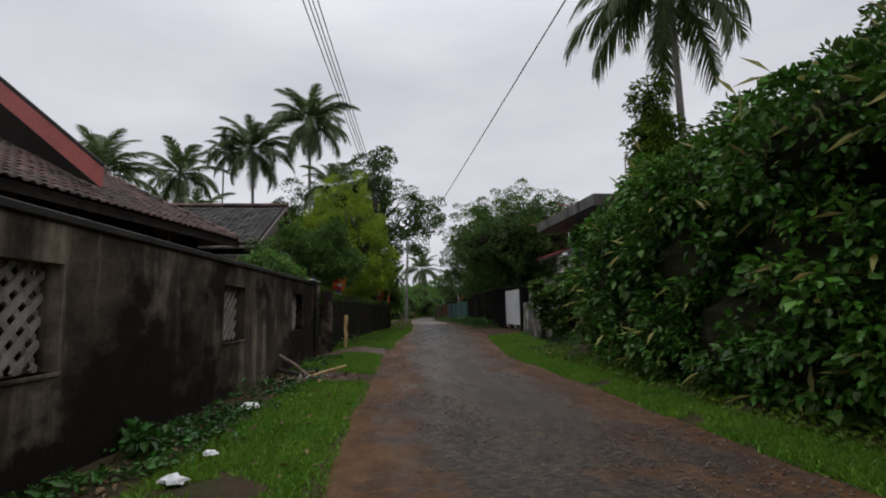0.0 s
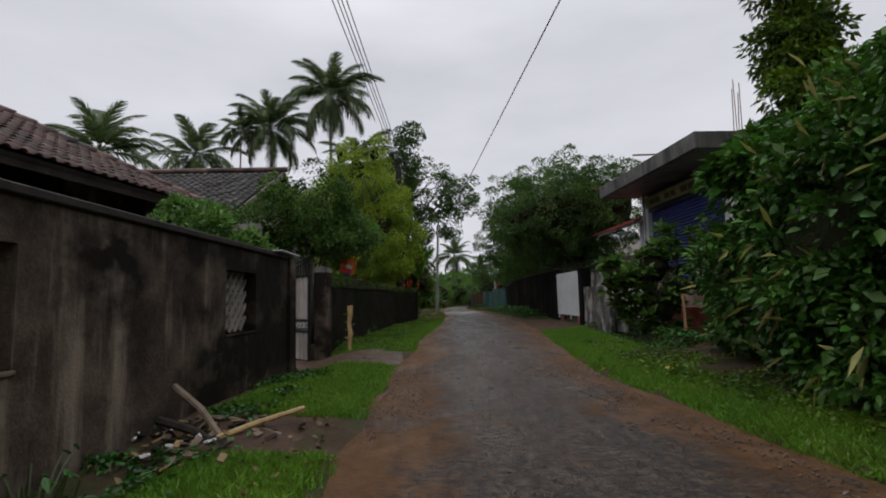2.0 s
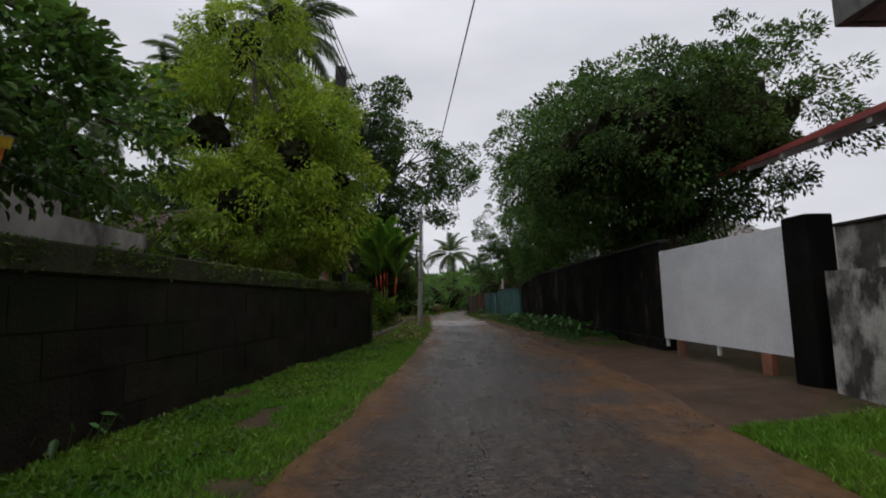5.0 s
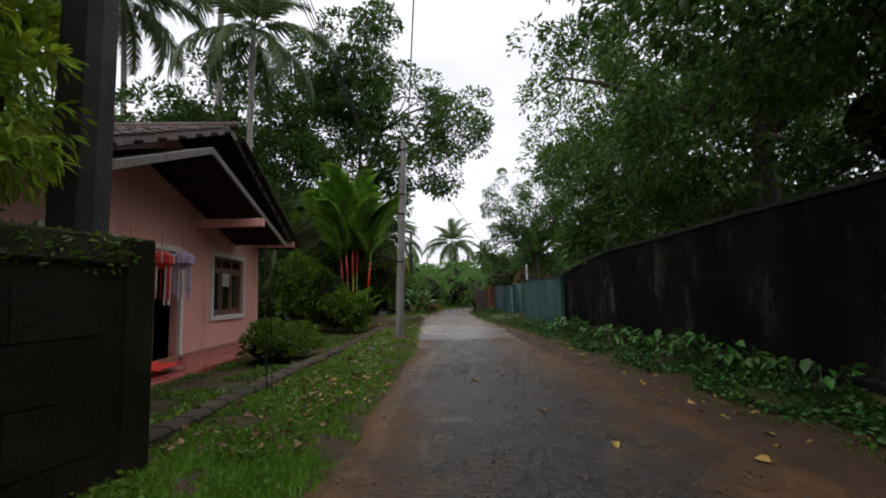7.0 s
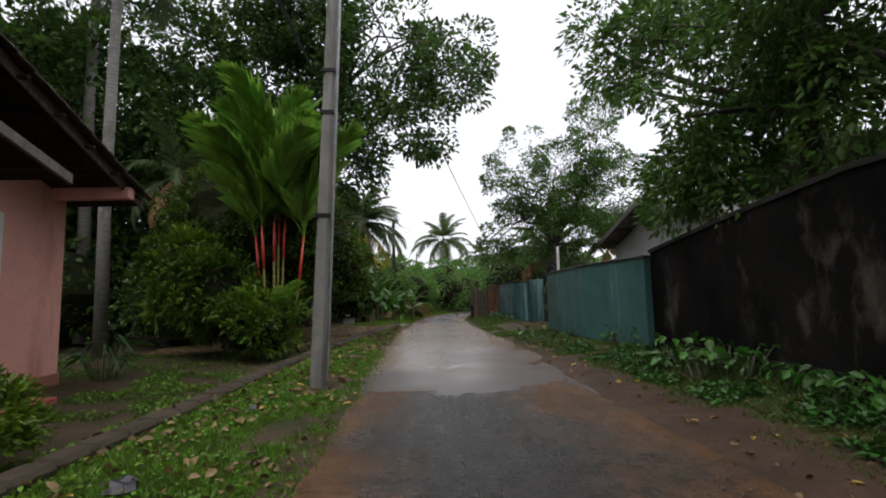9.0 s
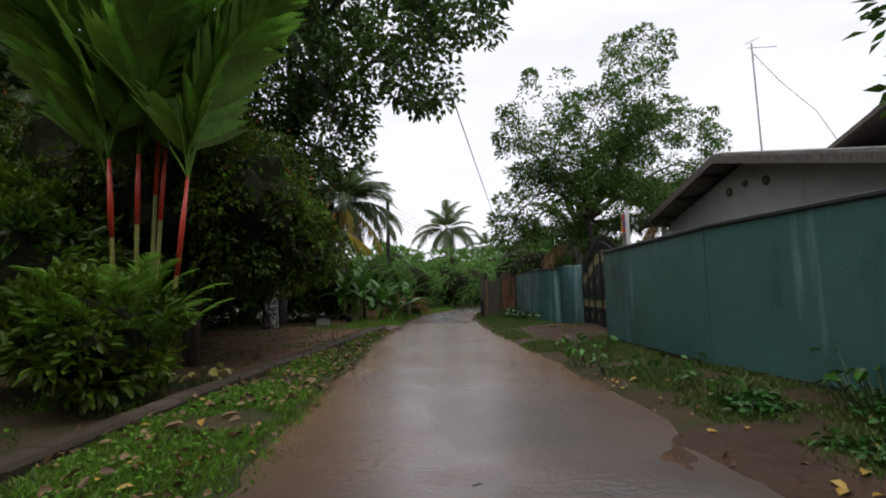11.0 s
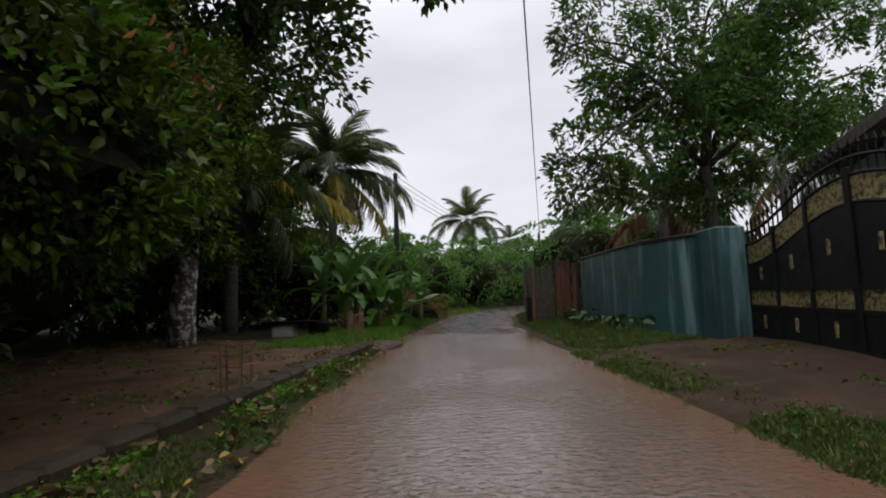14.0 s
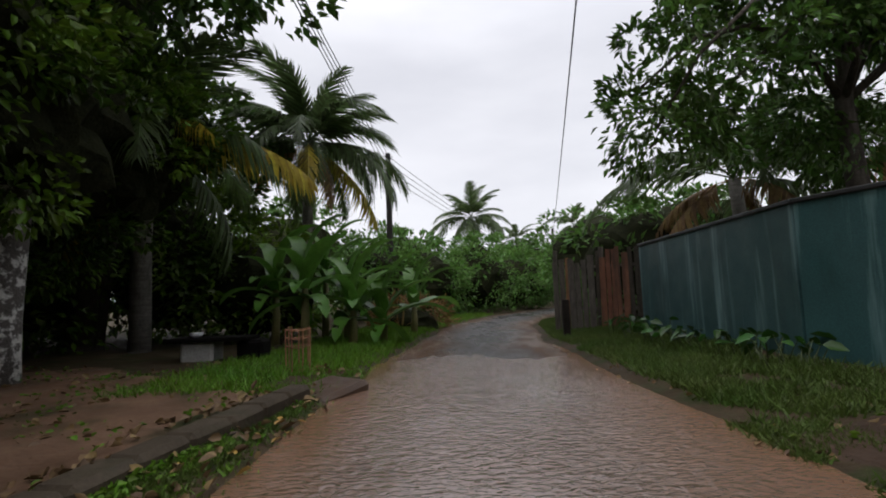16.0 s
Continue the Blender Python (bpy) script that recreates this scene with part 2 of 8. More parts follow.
# near-black fill colour for the shade inside foliage
M_HOLLOWSHADE = material("hollow_shade", (0.012, 0.014, 0.007), (0.028, 0.03, 0.014), 5, 0.95, 0.03, 0.8, 20, 0.05, spec=0.05)
M_GRASS = leafy("grass_blades", (0.075, 0.18, 0.013), (0.13, 0.235, 0.021), 0.5, 0.4, 0.35)
M_DRYGRASS = leafy("thin_grass_blades", (0.06, 0.11, 0.018), (0.1, 0.13, 0.03), 0.5, 0.4, 0.3)
M_DRYLITTER = leafy("brown_dead_leaves", (0.09, 0.055, 0.025), (0.2, 0.13, 0.06), 0.55, 0.5, 0.1)
M_MANGO = leafy("dark_glossy_leaves", (0.022, 0.055, 0.010), (0.085, 0.15, 0.028), 0.45, 0.55, 0.38)
M_MIDLEAF = leafy("green_leaves", (0.04, 0.095, 0.016), (0.1, 0.175, 0.032), 0.45, 0.55, 0.45)
M_LIGHTLEAF = leafy("mid_green_leaves", (0.07, 0.155, 0.03), (0.12, 0.225, 0.045), 0.45, 0.5, 0.38)
M_CREEPER = leafy("creeper_leaves", (0.014, 0.046, 0.007), (0.08, 0.19, 0.023), 0.38, 0.55, 0.28)
M_YELLOWLEAF = leafy("yellow_green_leaves", (0.12, 0.21, 0.018), (0.31, 0.4, 0.03), 0.5, 0.45, 0.45)
M_PALELEAF = leafy("pale_dry_leaves", (0.2, 0.2, 0.05), (0.3, 0.27, 0.09), 0.5, 0.4, 0.3)
M_ORANGELEAF = leafy("young_orange_leaves", (0.3, 0.07, 0.03), (0.36, 0.13, 0.04), 0.45, 0.3, 0.3)
M_PALMLEAF = leafy("palm_leaflets", (0.065, 0.1, 0.036), (0.1, 0.145, 0.05), 0.4, 0.4, 0.45)
M_PALMYELLOW = leafy("yellowing_palm_leaflets", (0.26, 0.22, 0.025), (0.5, 0.38, 0.045), 0.45, 0.35, 0.4)
M_PALMDRY = leafy("dry_palm_leaflets", (0.2, 0.12, 0.05), (0.3, 0.18, 0.07), 0.6, 0.3)
M_LIPLEAF = leafy("sealing_wax_palm_leaflets", (0.09, 0.2, 0.024), (0.16, 0.3, 0.035), 0.4, 0.4, 0.4)
M_LIPRED = material("red_crownshaft", (0.36, 0.028, 0.018), (0.52, 0.055, 0.028), 3, 0.35, 0.1, 0.2, 40)
M_LIPGREEN = material("green_ringed_stem", (0.12, 0.14, 0.03), (0.25, 0.21, 0.05), 2, 0.45, 0.1, 0.3, 30, stretch=(1, 1, 9))
M_BANANA = leafy("banana_blades", (0.055, 0.14, 0.02), (0.11, 0.22, 0.035), 0.38, 0.4, 0.3)
M_BANSTEM = material("banana_stem", (0.12, 0.12, 0.04), (0.2, 0.17, 0.07), 3, 0.5, 0.1, 0.3, 30, stretch=(3, 3, 0.5))
M_TARO = leafy("taro_blades", (0.018, 0.06, 0.009), (0.045, 0.12, 0.018), 0.36, 0.6, 0.18)
M_VERGELEAF = leafy("verge_plant_leaves", (0.02, 0.07, 0.01), (0.07, 0.175, 0.024), 0.36, 0.5, 0.25)
M_FERN = leafy("shrub_leaves", (0.018, 0.048, 0.005), (0.125, 0.2, 0.014), 0.42, 0.45, 0.34)
M_YARDLEAF = leafy("dark_yard_leaves", (0.012, 0.034, 0.004), (0.12, 0.2, 0.016), 0.42, 0.6, 0.3)
M_LITTER = leafy("fallen_leaves", (0.3, 0.17, 0.04), (0.4, 0.27, 0.06), 0.4, 0.45, 0.1)
M_STALK = material("green_stalks", (0.03, 0.05, 0.012), (0.06, 0.08, 0.02), 4, 0.5, 0.1, 0.0)
M_PLASTIC = material("white_plastic", (0.55, 0.56, 0.57), (0.7, 0.7, 0.7), 6, 0.4, 0.1, 0.4, 20)
M_BLACKPLASTIC = material("black_plastic", (0.006, 0.0065, 0.0075), (0.014, 0.014, 0.016), 6, 0.45, 0.1, 0.5, 14, 0.03)
M_STICK = material("bare_sticks", (0.09, 0.065, 0.045), (0.2, 0.15, 0.1), 5, 0.75, 0.1, 0.5, 60)
M_BAMBOO = material("split_bamboo", (0.26, 0.17, 0.07), (0.4, 0.28, 0.11), 5, 0.6, 0.1, 0.5, 40, stain=((0.1, 0.06, 0.03), (6, 6, 2), 0.55, 0.7))
M_STONE = material("pale_stone", (0.26, 0.25, 0.23), (0.4, 0.39, 0.36), 4, 0.8, 0.1, 0.6, 30, 0.02)


def paint(name, c, rough=0.5):
    return material(name, tuple(v * 0.88 for v in c), tuple(min(1, v * 1.08) for v in c), 4, rough, 0.1, 0.15, 50)


M_FWHITE, M_FORANGE, M_FRED, M_FYELLOW, M_FBLUE = (paint(n, c, 0.7) for n, c in (
    ("white_cloth", (0.6, 0.6, 0.6)), ("orange_cloth", (0.75, 0.2, 0.03)), ("red_cloth", (0.55, 0.03, 0.02)), ("yellow_cloth", (0.75, 0.5, 0.03)), ("blue_cloth", (0.03, 0.05, 0.3))))
M_PAPERPURPLE = paint("lilac_paper", (0.4, 0.28, 0.42), 0.7)
M_PAPERCREAM = paint("cream_paper", (0.6, 0.52, 0.42), 0.7)


def surface_graph(name):
    m = bpy.data.materials.new(name)
    m.use_nodes = True
    return m, m.node_tree.nodes, m.node_tree.links


def road_material():
    """Wet broom-worn concrete, silted with brown mud along the edges and under water further on."""
    m, n, l = surface_graph("wet_muddy_concrete")
    p = n["Principled BSDF"]
    geo = n.new("ShaderNodeNewGeometry")
    edge = n.new("ShaderNodeAttribute")
    edge.attribute_name = "mud"

    def tex(kind, scale, detail=5.0, vec=(1, 1, 1)):
        mp = n.new("ShaderNodeMapping")
        mp.inputs["Scale"].default_value = vec
        l.new(geo.outputs["Position"], mp.inputs["Vector"])
        t = n.new(kind)
        t.inputs["Scale"].default_value = scale
        if kind == "ShaderNodeTexNoise":
            t.inputs["Detail"].default_value, t.inputs["Roughness"].default_value = detail, 0.65
        l.new(mp.outputs[0], t.inputs["Vector"])
        return t

    def rng(src, a, b, c=0.0, d=1.0):
        r = n.new("ShaderNodeMapRange")
        for k, v in (("From Min", a), ("From Max", b), ("To Min", c), ("To Max", d)):
            r.inputs[k].default_value = v
        l.new(src, r.inputs["Value"])
        return r.outputs[0]

    def math(op, x, y):
        q = n.new("ShaderNodeMath")
        q.operation = op
        for i, v in enumerate((x, y)):
            if isinstance(v, (int, float)):
                q.inputs[i].default_value = v
            else:
                l.new(v, q.inputs[i])
        return q.outputs[0]

    def mix(f, c1, c2):
        x = n.new("ShaderNodeMix")
        x.data_type = "RGBA"
        l.new(f, x.inputs["Factor"])
        for s, c in ((x.inputs[6], c1), (x.inputs[7], c2)):
            if isinstance(c, tuple):
                s.default_value = (*c, 1)
            else:
                l.new(c, s)
        return x.outputs[2]

    stones = tex("ShaderNodeTexVoronoi", 30)
    lumps = tex("ShaderNodeTexNoise", 15, 8.0, (0.8, 1.5, 1))
    fine = tex("ShaderNodeTexNoise", 28, 7.0)
    broad = tex("ShaderNodeTexNoise", 0.9)
    mid = tex("ShaderNodeTexNoise", 5.0, 6.0)
    conc = mix(rng(mid.outputs[0], 0.35, 0.65), (0.044, 0.029, 0.02), (0.13, 0.088, 0.06))
    along_lane = n.new("ShaderNodeSeparateXYZ")
    l.new(geo.outputs["Position"], along_lane.inputs[0])
    further = rng(along_lane.outputs["Y"], 15.0, 25.0)
    grey = mix(rng(mid.outputs[0], 0.35, 0.65), (0.023, 0.02, 0.019), (0.07, 0.06, 0.055))
    conc = mix(further, conc, grey)
    conc = mix(rng(tex("ShaderNodeTexNoise", 2.2, 6.0, (1, 0.3, 1)).outputs[0], 0.48, 0.72), conc, (0.03, 0.025, 0.023))
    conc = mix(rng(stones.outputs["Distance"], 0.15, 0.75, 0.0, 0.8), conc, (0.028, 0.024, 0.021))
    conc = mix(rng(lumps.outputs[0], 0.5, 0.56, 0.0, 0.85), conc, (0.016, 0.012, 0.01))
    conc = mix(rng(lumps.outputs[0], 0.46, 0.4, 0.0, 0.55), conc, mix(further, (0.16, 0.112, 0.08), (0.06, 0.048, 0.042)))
    mud = mix(rng(mid.outputs[0], 0.3, 0.7), (0.06, 0.031, 0.0145), (0.122, 0.065, 0.031))
    patches = math("ADD", rng(broad.outputs[0], 0.3, 0.7), rng(tex("ShaderNodeTexNoise", 2.6, 7.0, (1, 0.6, 1)).outputs[0], 0.3, 0.7, -0.35, 0.35))
    amount = rng(math("ADD", math("MULTIPLY", edge.outputs["Fac"], 1.0), math("ADD", math("MULTIPLY", patches, rng(further, 0, 1, 1.0, 0.62)), rng(lumps.outputs[0], 0.35, 0.65, 0.2, -0.2))), 0.62, 1.3)
    col = mix(amount, conc, mud)
    l.new(col, p.inputs["Base Color"])
    wet = rng(tex("ShaderNodeTexNoise", 1.5, 5.0, (1.1, 0.24, 1)).outputs[0], 0.44, 0.6)
    l.new(math("ADD", math("ADD", rng(wet, 0, 1, 0.5, 0.19), rng(further, 0, 1, 0.0, -0.1)), rng(amount, 0, 1, 0.0, 0.26)), p.inputs["Roughness"])
    l.new(math("MULTIPLY", rng(further, 0, 1, 0.4, 0.5), rng(amount, 0, 1, 1.0, 0.3)), p.inputs["Specular IOR Level"])
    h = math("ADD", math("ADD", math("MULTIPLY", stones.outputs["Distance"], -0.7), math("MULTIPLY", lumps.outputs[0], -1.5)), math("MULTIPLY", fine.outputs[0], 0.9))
    h = math("MULTIPLY", math("MULTIPLY", h, rng(amount, 0, 1, 1.0, 0.4)), rng(wet, 0, 1, 1.0, 0.45))
    bp = n.new("ShaderNodeBump")
    bp.inputs["Strength"].default_value, bp.inputs["Distance"].default_value = 1.0, 0.034
    l.new(h, bp.inputs["Height"])
    l.new(bp.outputs[0], p.inputs["Normal"])
    return m


def water_material():
    """A thin film of silty rain water with fine ripples."""
    m = material("silty_water", (0.14, 0.096, 0.072), (0.18, 0.128, 0.1), 0.6, 0.1, 0.04, 0.0, 30)
    n, l = m.node_tree.nodes, m.node_tree.links
    geo = n.new("ShaderNodeNewGeometry")
    mp = n.new("ShaderNodeMapping")
    mp.inputs["Scale"].default_value = (0.9, 1.7, 1.0)
    l.new(geo.outputs["Position"], mp.inputs["Vector"])
    t = n.new("ShaderNodeTexNoise")
    t.inputs["Scale"].default_value, t.inputs["Detail"].default_value = 14.0, 2.0
    t.inputs["Distortion"].default_value = 0.6
    l.new(mp.outputs[0], t.inputs["Vector"])
    calm = n.new("ShaderNodeTexNoise")
    calm.inputs["Scale"].default_value, calm.inputs["Detail"].default_value = 0.5, 2.0
    l.new(geo.outputs["Position"], calm.inputs["Vector"])
    amount = n.new("ShaderNodeMapRange")
    for key, val in (("From Min", 0.42), ("From Max", 0.58), ("To Min", 0.4), ("To Max", 1.0)):
        amount.inputs[key].default_value = val
    l.new(calm.outputs["Fac"], amount.inputs["Value"])
    where = n.new("ShaderNodeSeparateXYZ")
    l.new(geo.outputs["Position"], where.inputs[0])
    flow = n.new("ShaderNodeMapRange")
    for key, val in (("From Min", 44.0), ("From Max", 50.0), ("To Min", 0.2), ("To Max", 1.0)):
        flow.inputs[key].default_value = val
    l.new(where.outputs["Y"], flow.inputs["Value"])
    both = n.new("ShaderNodeMath")
    both.operation = "MULTIPLY"
    l.new(amount.outputs[0], both.inputs[0])
    l.new(flow.outputs[0], both.inputs[1])
    shore = n.new("ShaderNodeAttribute")
    shore.attribute_name = "mud"
    still = n.new("ShaderNodeMapRange")
    still.inputs["To Min"].default_value, still.inputs["To Max"].default_value = 1.0, 0.15
    l.new(shore.outputs["Fac"], still.inputs["Value"])
    rippled = n.new("ShaderNodeMath")
    rippled.operation = "MULTIPLY"
    l.new(both.outputs[0], rippled.inputs[0])
    l.new(still.outputs[0], rippled.inputs[1])
    b = n.new("ShaderNodeBump")
    b.inputs["Distance"].default_value = 0.042
    l.new(rippled.outputs[0], b.inputs["Strength"])
    l.new(t.outputs[0], b.inputs["Height"])
    l.new(b.outputs[0], n["Principled BSDF"].inputs["Normal"])
    n["Principled BSDF"].inputs["Specular IOR Level"].default_value = 0.8
    silt = n.new("ShaderNodeAttribute")
    silt.attribute_name = "mud"
    mx = n.new("ShaderNodeMix")
    mx.data_type = "RGBA"
    l.new(silt.outputs["Fac"], mx.inputs["Factor"])
    l.new(n["Principled BSDF"].inputs["Base Color"].links[0].from_socket, mx.inputs[6])
    mx.inputs[7].default_value = (0.19, 0.1, 0.056, 1)
    depth = n.new("ShaderNodeAttribute")
    depth.attribute_name = "film"
    shallow = n.new("ShaderNodeMix")
    shallow.data_type = "RGBA"
    l.new(depth.outputs["Fac"], shallow.inputs["Factor"])
    shallow.inputs[6].default_value = (0.042, 0.03, 0.023, 1)
    l.new(mx.outputs[2], shallow.inputs[7])
    l.new(shallow.outputs[2], n["Principled BSDF"].inputs["Base Color"])
    gloss = n.new("ShaderNodeMapRange")
    gloss.inputs["To Min"].default_value, gloss.inputs["To Max"].default_value = 0.42, 0.11
    l.new(depth.outputs["Fac"], gloss.inputs["Value"])
    l.new(gloss.outputs[0], n["Principled BSDF"].inputs["Roughness"])
    return m


M_ROAD = road_material()
M_WATER = water_material()
M_GROUND = material("damp_earth", (0.034, 0.025, 0.014), (0.065, 0.045, 0.025), 1.6, 0.8, 0.15, 0.9, 22, 0.03, stain=((0.022, 0.036, 0.008), (1.7, 1.7, 1.7), 0.5, 0.66), spec=0.12)
M_WETCONC = material("wet_dirty_concrete", (0.042, 0.027, 0.018), (0.09, 0.06, 0.042), 1.8, 0.5, 0.18, 0.6, 40, 0.01, stain=((0.062, 0.034, 0.02), (1.0, 1.0, 1.0), 0.45, 0.62), spec=0.22)
M_YARD = material("trodden_red_earth", (0.085, 0.048, 0.029), (0.16, 0.095, 0.06), 1.1, 0.6, 0.2, 0.6, 25, 0.015, stain=((0.045, 0.035, 0.018), (1.3, 1.3, 1.3), 0.5, 0.66), spec=0.14)
M_PEBBLE = material("wet_pebbles", (0.03, 0.022, 0.017), (0.16, 0.12, 0.092), 9.0, 0.5, 0.15, 0.2, 60, island=0.5)
M_MUD = material("wet_brown_mud", (0.034, 0.02, 0.012), (0.068, 0.041, 0.026), 1.4, 0.72, 0.18, 0.8, 25, 0.025, spec=0.16)

# ---- builders ----
def world_of(o):
    return (world_of(o.parent) @ o.matrix_parent_inverse if o.parent else Matrix()) @ o.matrix_basis


def under(ob, parent):
    ob.parent = parent
    ob.matrix_parent_inverse = world_of(parent).inverted()
    return ob


def thing(name, at, label, category, group="", kind=""):
    e = new(name)
    e.empty_display_size = 0.2
    e.matrix_basis = Matrix.Translation(at)
    return tagged(e, label, category, group, kind)


def finish(name, bm, mat, bevel=0.0, smooth=False):
    if bevel:
        bmesh.ops.bevel(bm, geom=bm.edges[:], offset=bevel, segments=1, affect="EDGES", clamp_overlap=True)
    bmesh.ops.recalc_face_normals(bm, faces=bm.faces[:])
    me = bpy.data.meshes.new(name)
    bm.to_mesh(me)
    bm.free()
    me.materials.append(mat)
    if smooth:
        me.polygons.foreach_set("use_smooth", np.ones(len(me.polygons), bool))
    return me


def part(name, bm, mat, parent, label="", bevel=0.0, smooth=False):
    ob = under(new(name, finish(name, bm, mat, bevel, smooth)), parent)
    return tagged(ob, label)


def solid(name, bm, mat, label, category, kind="", bevel=0.0, smooth=False, group=""):
    return tagged(new(name, finish(name, bm, mat, bevel, smooth)), label, category, group, kind)


def raw(name, verts, faces, mat, smooth=False):
    """A mesh from arrays; every face has the same number of corners."""
    verts, faces = np.asarray(verts, np.float32), np.asarray(faces, np.int32)
    k = faces.shape[1]
    me = bpy.data.meshes.new(name)
    me.vertices.add(len(verts))
    me.vertices.foreach_set("co", verts.ravel())
    me.loops.add(faces.size)
    me.loops.foreach_set("vertex_index", faces.ravel())
    me.polygons.add(len(faces))
    me.polygons.foreach_set("loop_start", np.arange(0, faces.size, k, dtype=np.int32))
    me.update(calc_edges=True)
    me.validate()
    me.materials.append(mat)
    if smooth:
        me.polygons.foreach_set("use_smooth", np.ones(len(me.polygons), bool))
    return me


def box(bm, x0, x1, y0, y1, z0, z1, m=None):
    mm = Matrix.Translation(((x0 + x1) / 2, (y0 + y1) / 2, (z0 + z1) / 2)) @ Matrix.Diagonal((x1 - x0, y1 - y0, z1 - z0, 1))
    bmesh.ops.create_cube(bm, size=1, matrix=m @ mm if m else mm)
    return bm


def one(x0, x1, y0, y1, z0, z1, m=None):
    return box(bmesh.new(), x0, x1, y0, y1, z0, z1, m)


def tube(bm, pts, radii, n=8, cap=True):
    """A tapered tube through points."""
    pts = [Vector(p) for p in pts]
    rings = []
    for i, p in enumerate(pts):
        d = (pts[min(i + 1, len(pts) - 1)] - pts[max(i - 1, 0)]).normalized()
        s = d.cross(Vector((0, 0, 1)) if abs(d.z) < 0.9 else Vector((1, 0, 0))).normalized()
        u = s.cross(d)
        r = radii[i] if isinstance(radii, (list, tuple)) else radii
        rings.append([bm.verts.new(p + r * (math.cos(2 * math.pi * k / n) * s + math.sin(2 * math.pi * k / n) * u)) for k in range(n)])
    for a, b in zip(rings, rings[1:]):
        for k in range(n):
            bm.faces.new((a[k], a[(k + 1) % n], b[(k + 1) % n], b[k]))
    if cap:
        bm.faces.new(rings[0][::-1])
        bm.faces.new(rings[-1])
    return bm


def prism(bm, poly, axis, lo, hi, m=None):
    """A polygon swept along an axis: 'x' takes (y, z) corners, 'y' takes (x, z), 'z' takes (x, y)."""
    def at(a, b, c):
        v = {"x": (c, a, b), "y": (a, c, b), "z": (a, b, c)}[axis]
        return m @ Vector(v) if m else v
    low = [bm.verts.new(at(a, b, lo)) for a, b in poly]
    top = [bm.verts.new(at(a, b, hi)) for a, b in poly]
    bm.faces.new(low[::-1])
    bm.faces.new(top)
    for i in range(len(poly)):
        j = (i + 1) % len(poly)
        bm.faces.new((low[i], low[j], top[j], top[i]))
    return bm


def along(a, b, z=0.0):
    """A frame at a whose x runs towards b on the ground."""
    d = Vector((b[0] - a[0], b[1] - a[1], 0))
    return Matrix.Translation((a[0], a[1], z)) @ Matrix.Rotation(math.atan2(d.y, d.x), 4, "Z"), d.length


def unit(v):
    return v / np.maximum(np.linalg.norm(v, axis=1, keepdims=True), 1e-9)


def leaf_mesh(name, P, D, L, W, mat, rng, fold=0.25, flat=0.6, fine=False):
    """Folded two-faced leaves at P pointing along D."""
    n = len(P)
    up = np.tile([0, 0, 1.0], (n, 1)) * flat + rng.normal(0, 0.55, (n, 3))
    D = unit(D)
    S = unit(np.cross(D, up))
    N = np.cross(S, D)
    L, W = np.broadcast_to(L, n)[:, None], np.broadcast_to(W, n)[:, None]
    if not fine:
        V = np.stack([P, P + D * L * 0.45 + S * W * 0.5 + N * W * fold, P + D * L - N * L * 0.08, P + D * L * 0.45 - S * W * 0.5 + N * W * fold], 1).reshape(-1, 3)
        i = np.arange(n)[:, None] * 4
        F = np.concatenate([i + [0, 1, 2], i + [0, 2, 3]], 1).reshape(-1, 3)
        return raw(name, V, F, mat)
    a, b = P + D * L * 0.28 + N * W * fold, P + D * L * 0.66 + N * W * fold * 0.7
    V = np.stack([P, a + S * W * 0.46, b + S * W * 0.4, P + D * L - N * L * 0.12, b - S * W * 0.4, a - S * W * 0.46], 1).reshape(-1, 3)
    i = np.arange(n)[:, None] * 6
    F = np.concatenate([i + [0, 1, 2], i + [0, 2, 3], i + [0, 3, 4], i + [0, 4, 5]], 1).reshape(-1, 3)
    return raw(name, V, F, mat)


def crown_points(blobs, clumps, per, spread, rng, shell=0.55, gap=-9.0, fine=0.8):
    """Leaf bases in clumps over the outer shell of ellipsoids (x, y, z, rx, ry, rz)."""
    B = np.array(blobs, float)
    w = (B[:, 3] * B[:, 4] * B[:, 5]) ** 0.67
    k = rng.choice(len(B), clumps, p=w / w.sum())
    d = unit(rng.normal(size=(clumps, 3)))
    r = shell + (1.04 - shell) * rng.random(clumps) ** 0.7
    C = B[k, :3] + d * B[k, 3:] * r[:, None]
    ok = np.array([noise.noise(Vector(c) * fine + Vector((7.3, 1.1, 4.2))) > gap for c in C])
    C, d, r = C[ok], d[ok], r[ok]
    clumps = len(C)
    n = clumps * per
    e = unit(rng.normal(size=(n, 3)) + np.repeat(d, per, 0) * 0.5 + [0, 0, 0.35])
    size = np.repeat(spread * (0.6 + 0.9 * rng.random(clumps)), per)[:, None]
    P = np.repeat(C, per, 0) + e * size * (0.45 + 0.55 * rng.random((n, 1)) ** 0.5) * [1, 1, 0.72]
    out = np.repeat(d, per, 0) * 0.35 + e
    return P, out, C


def limb(bm, a, b, r0, r1, rng, n=6, bend=0.12):
    a, b = Vector(a), Vector(b)
    m = (a + b) / 2 + Vector(rng.normal(0, bend * (b - a).length, 3)) + Vector((0, 0, 0.08 * (b - a).length))
    pts = [a, (a + m) / 2 + (m - (a + b) / 2) * 0.3, m, (m + b) / 2 + (m - (a + b) / 2) * 0.3, b]
    return tube(bm, pts, [r0 + (r1 - r0) * i / 4 for i in range(5)], n)


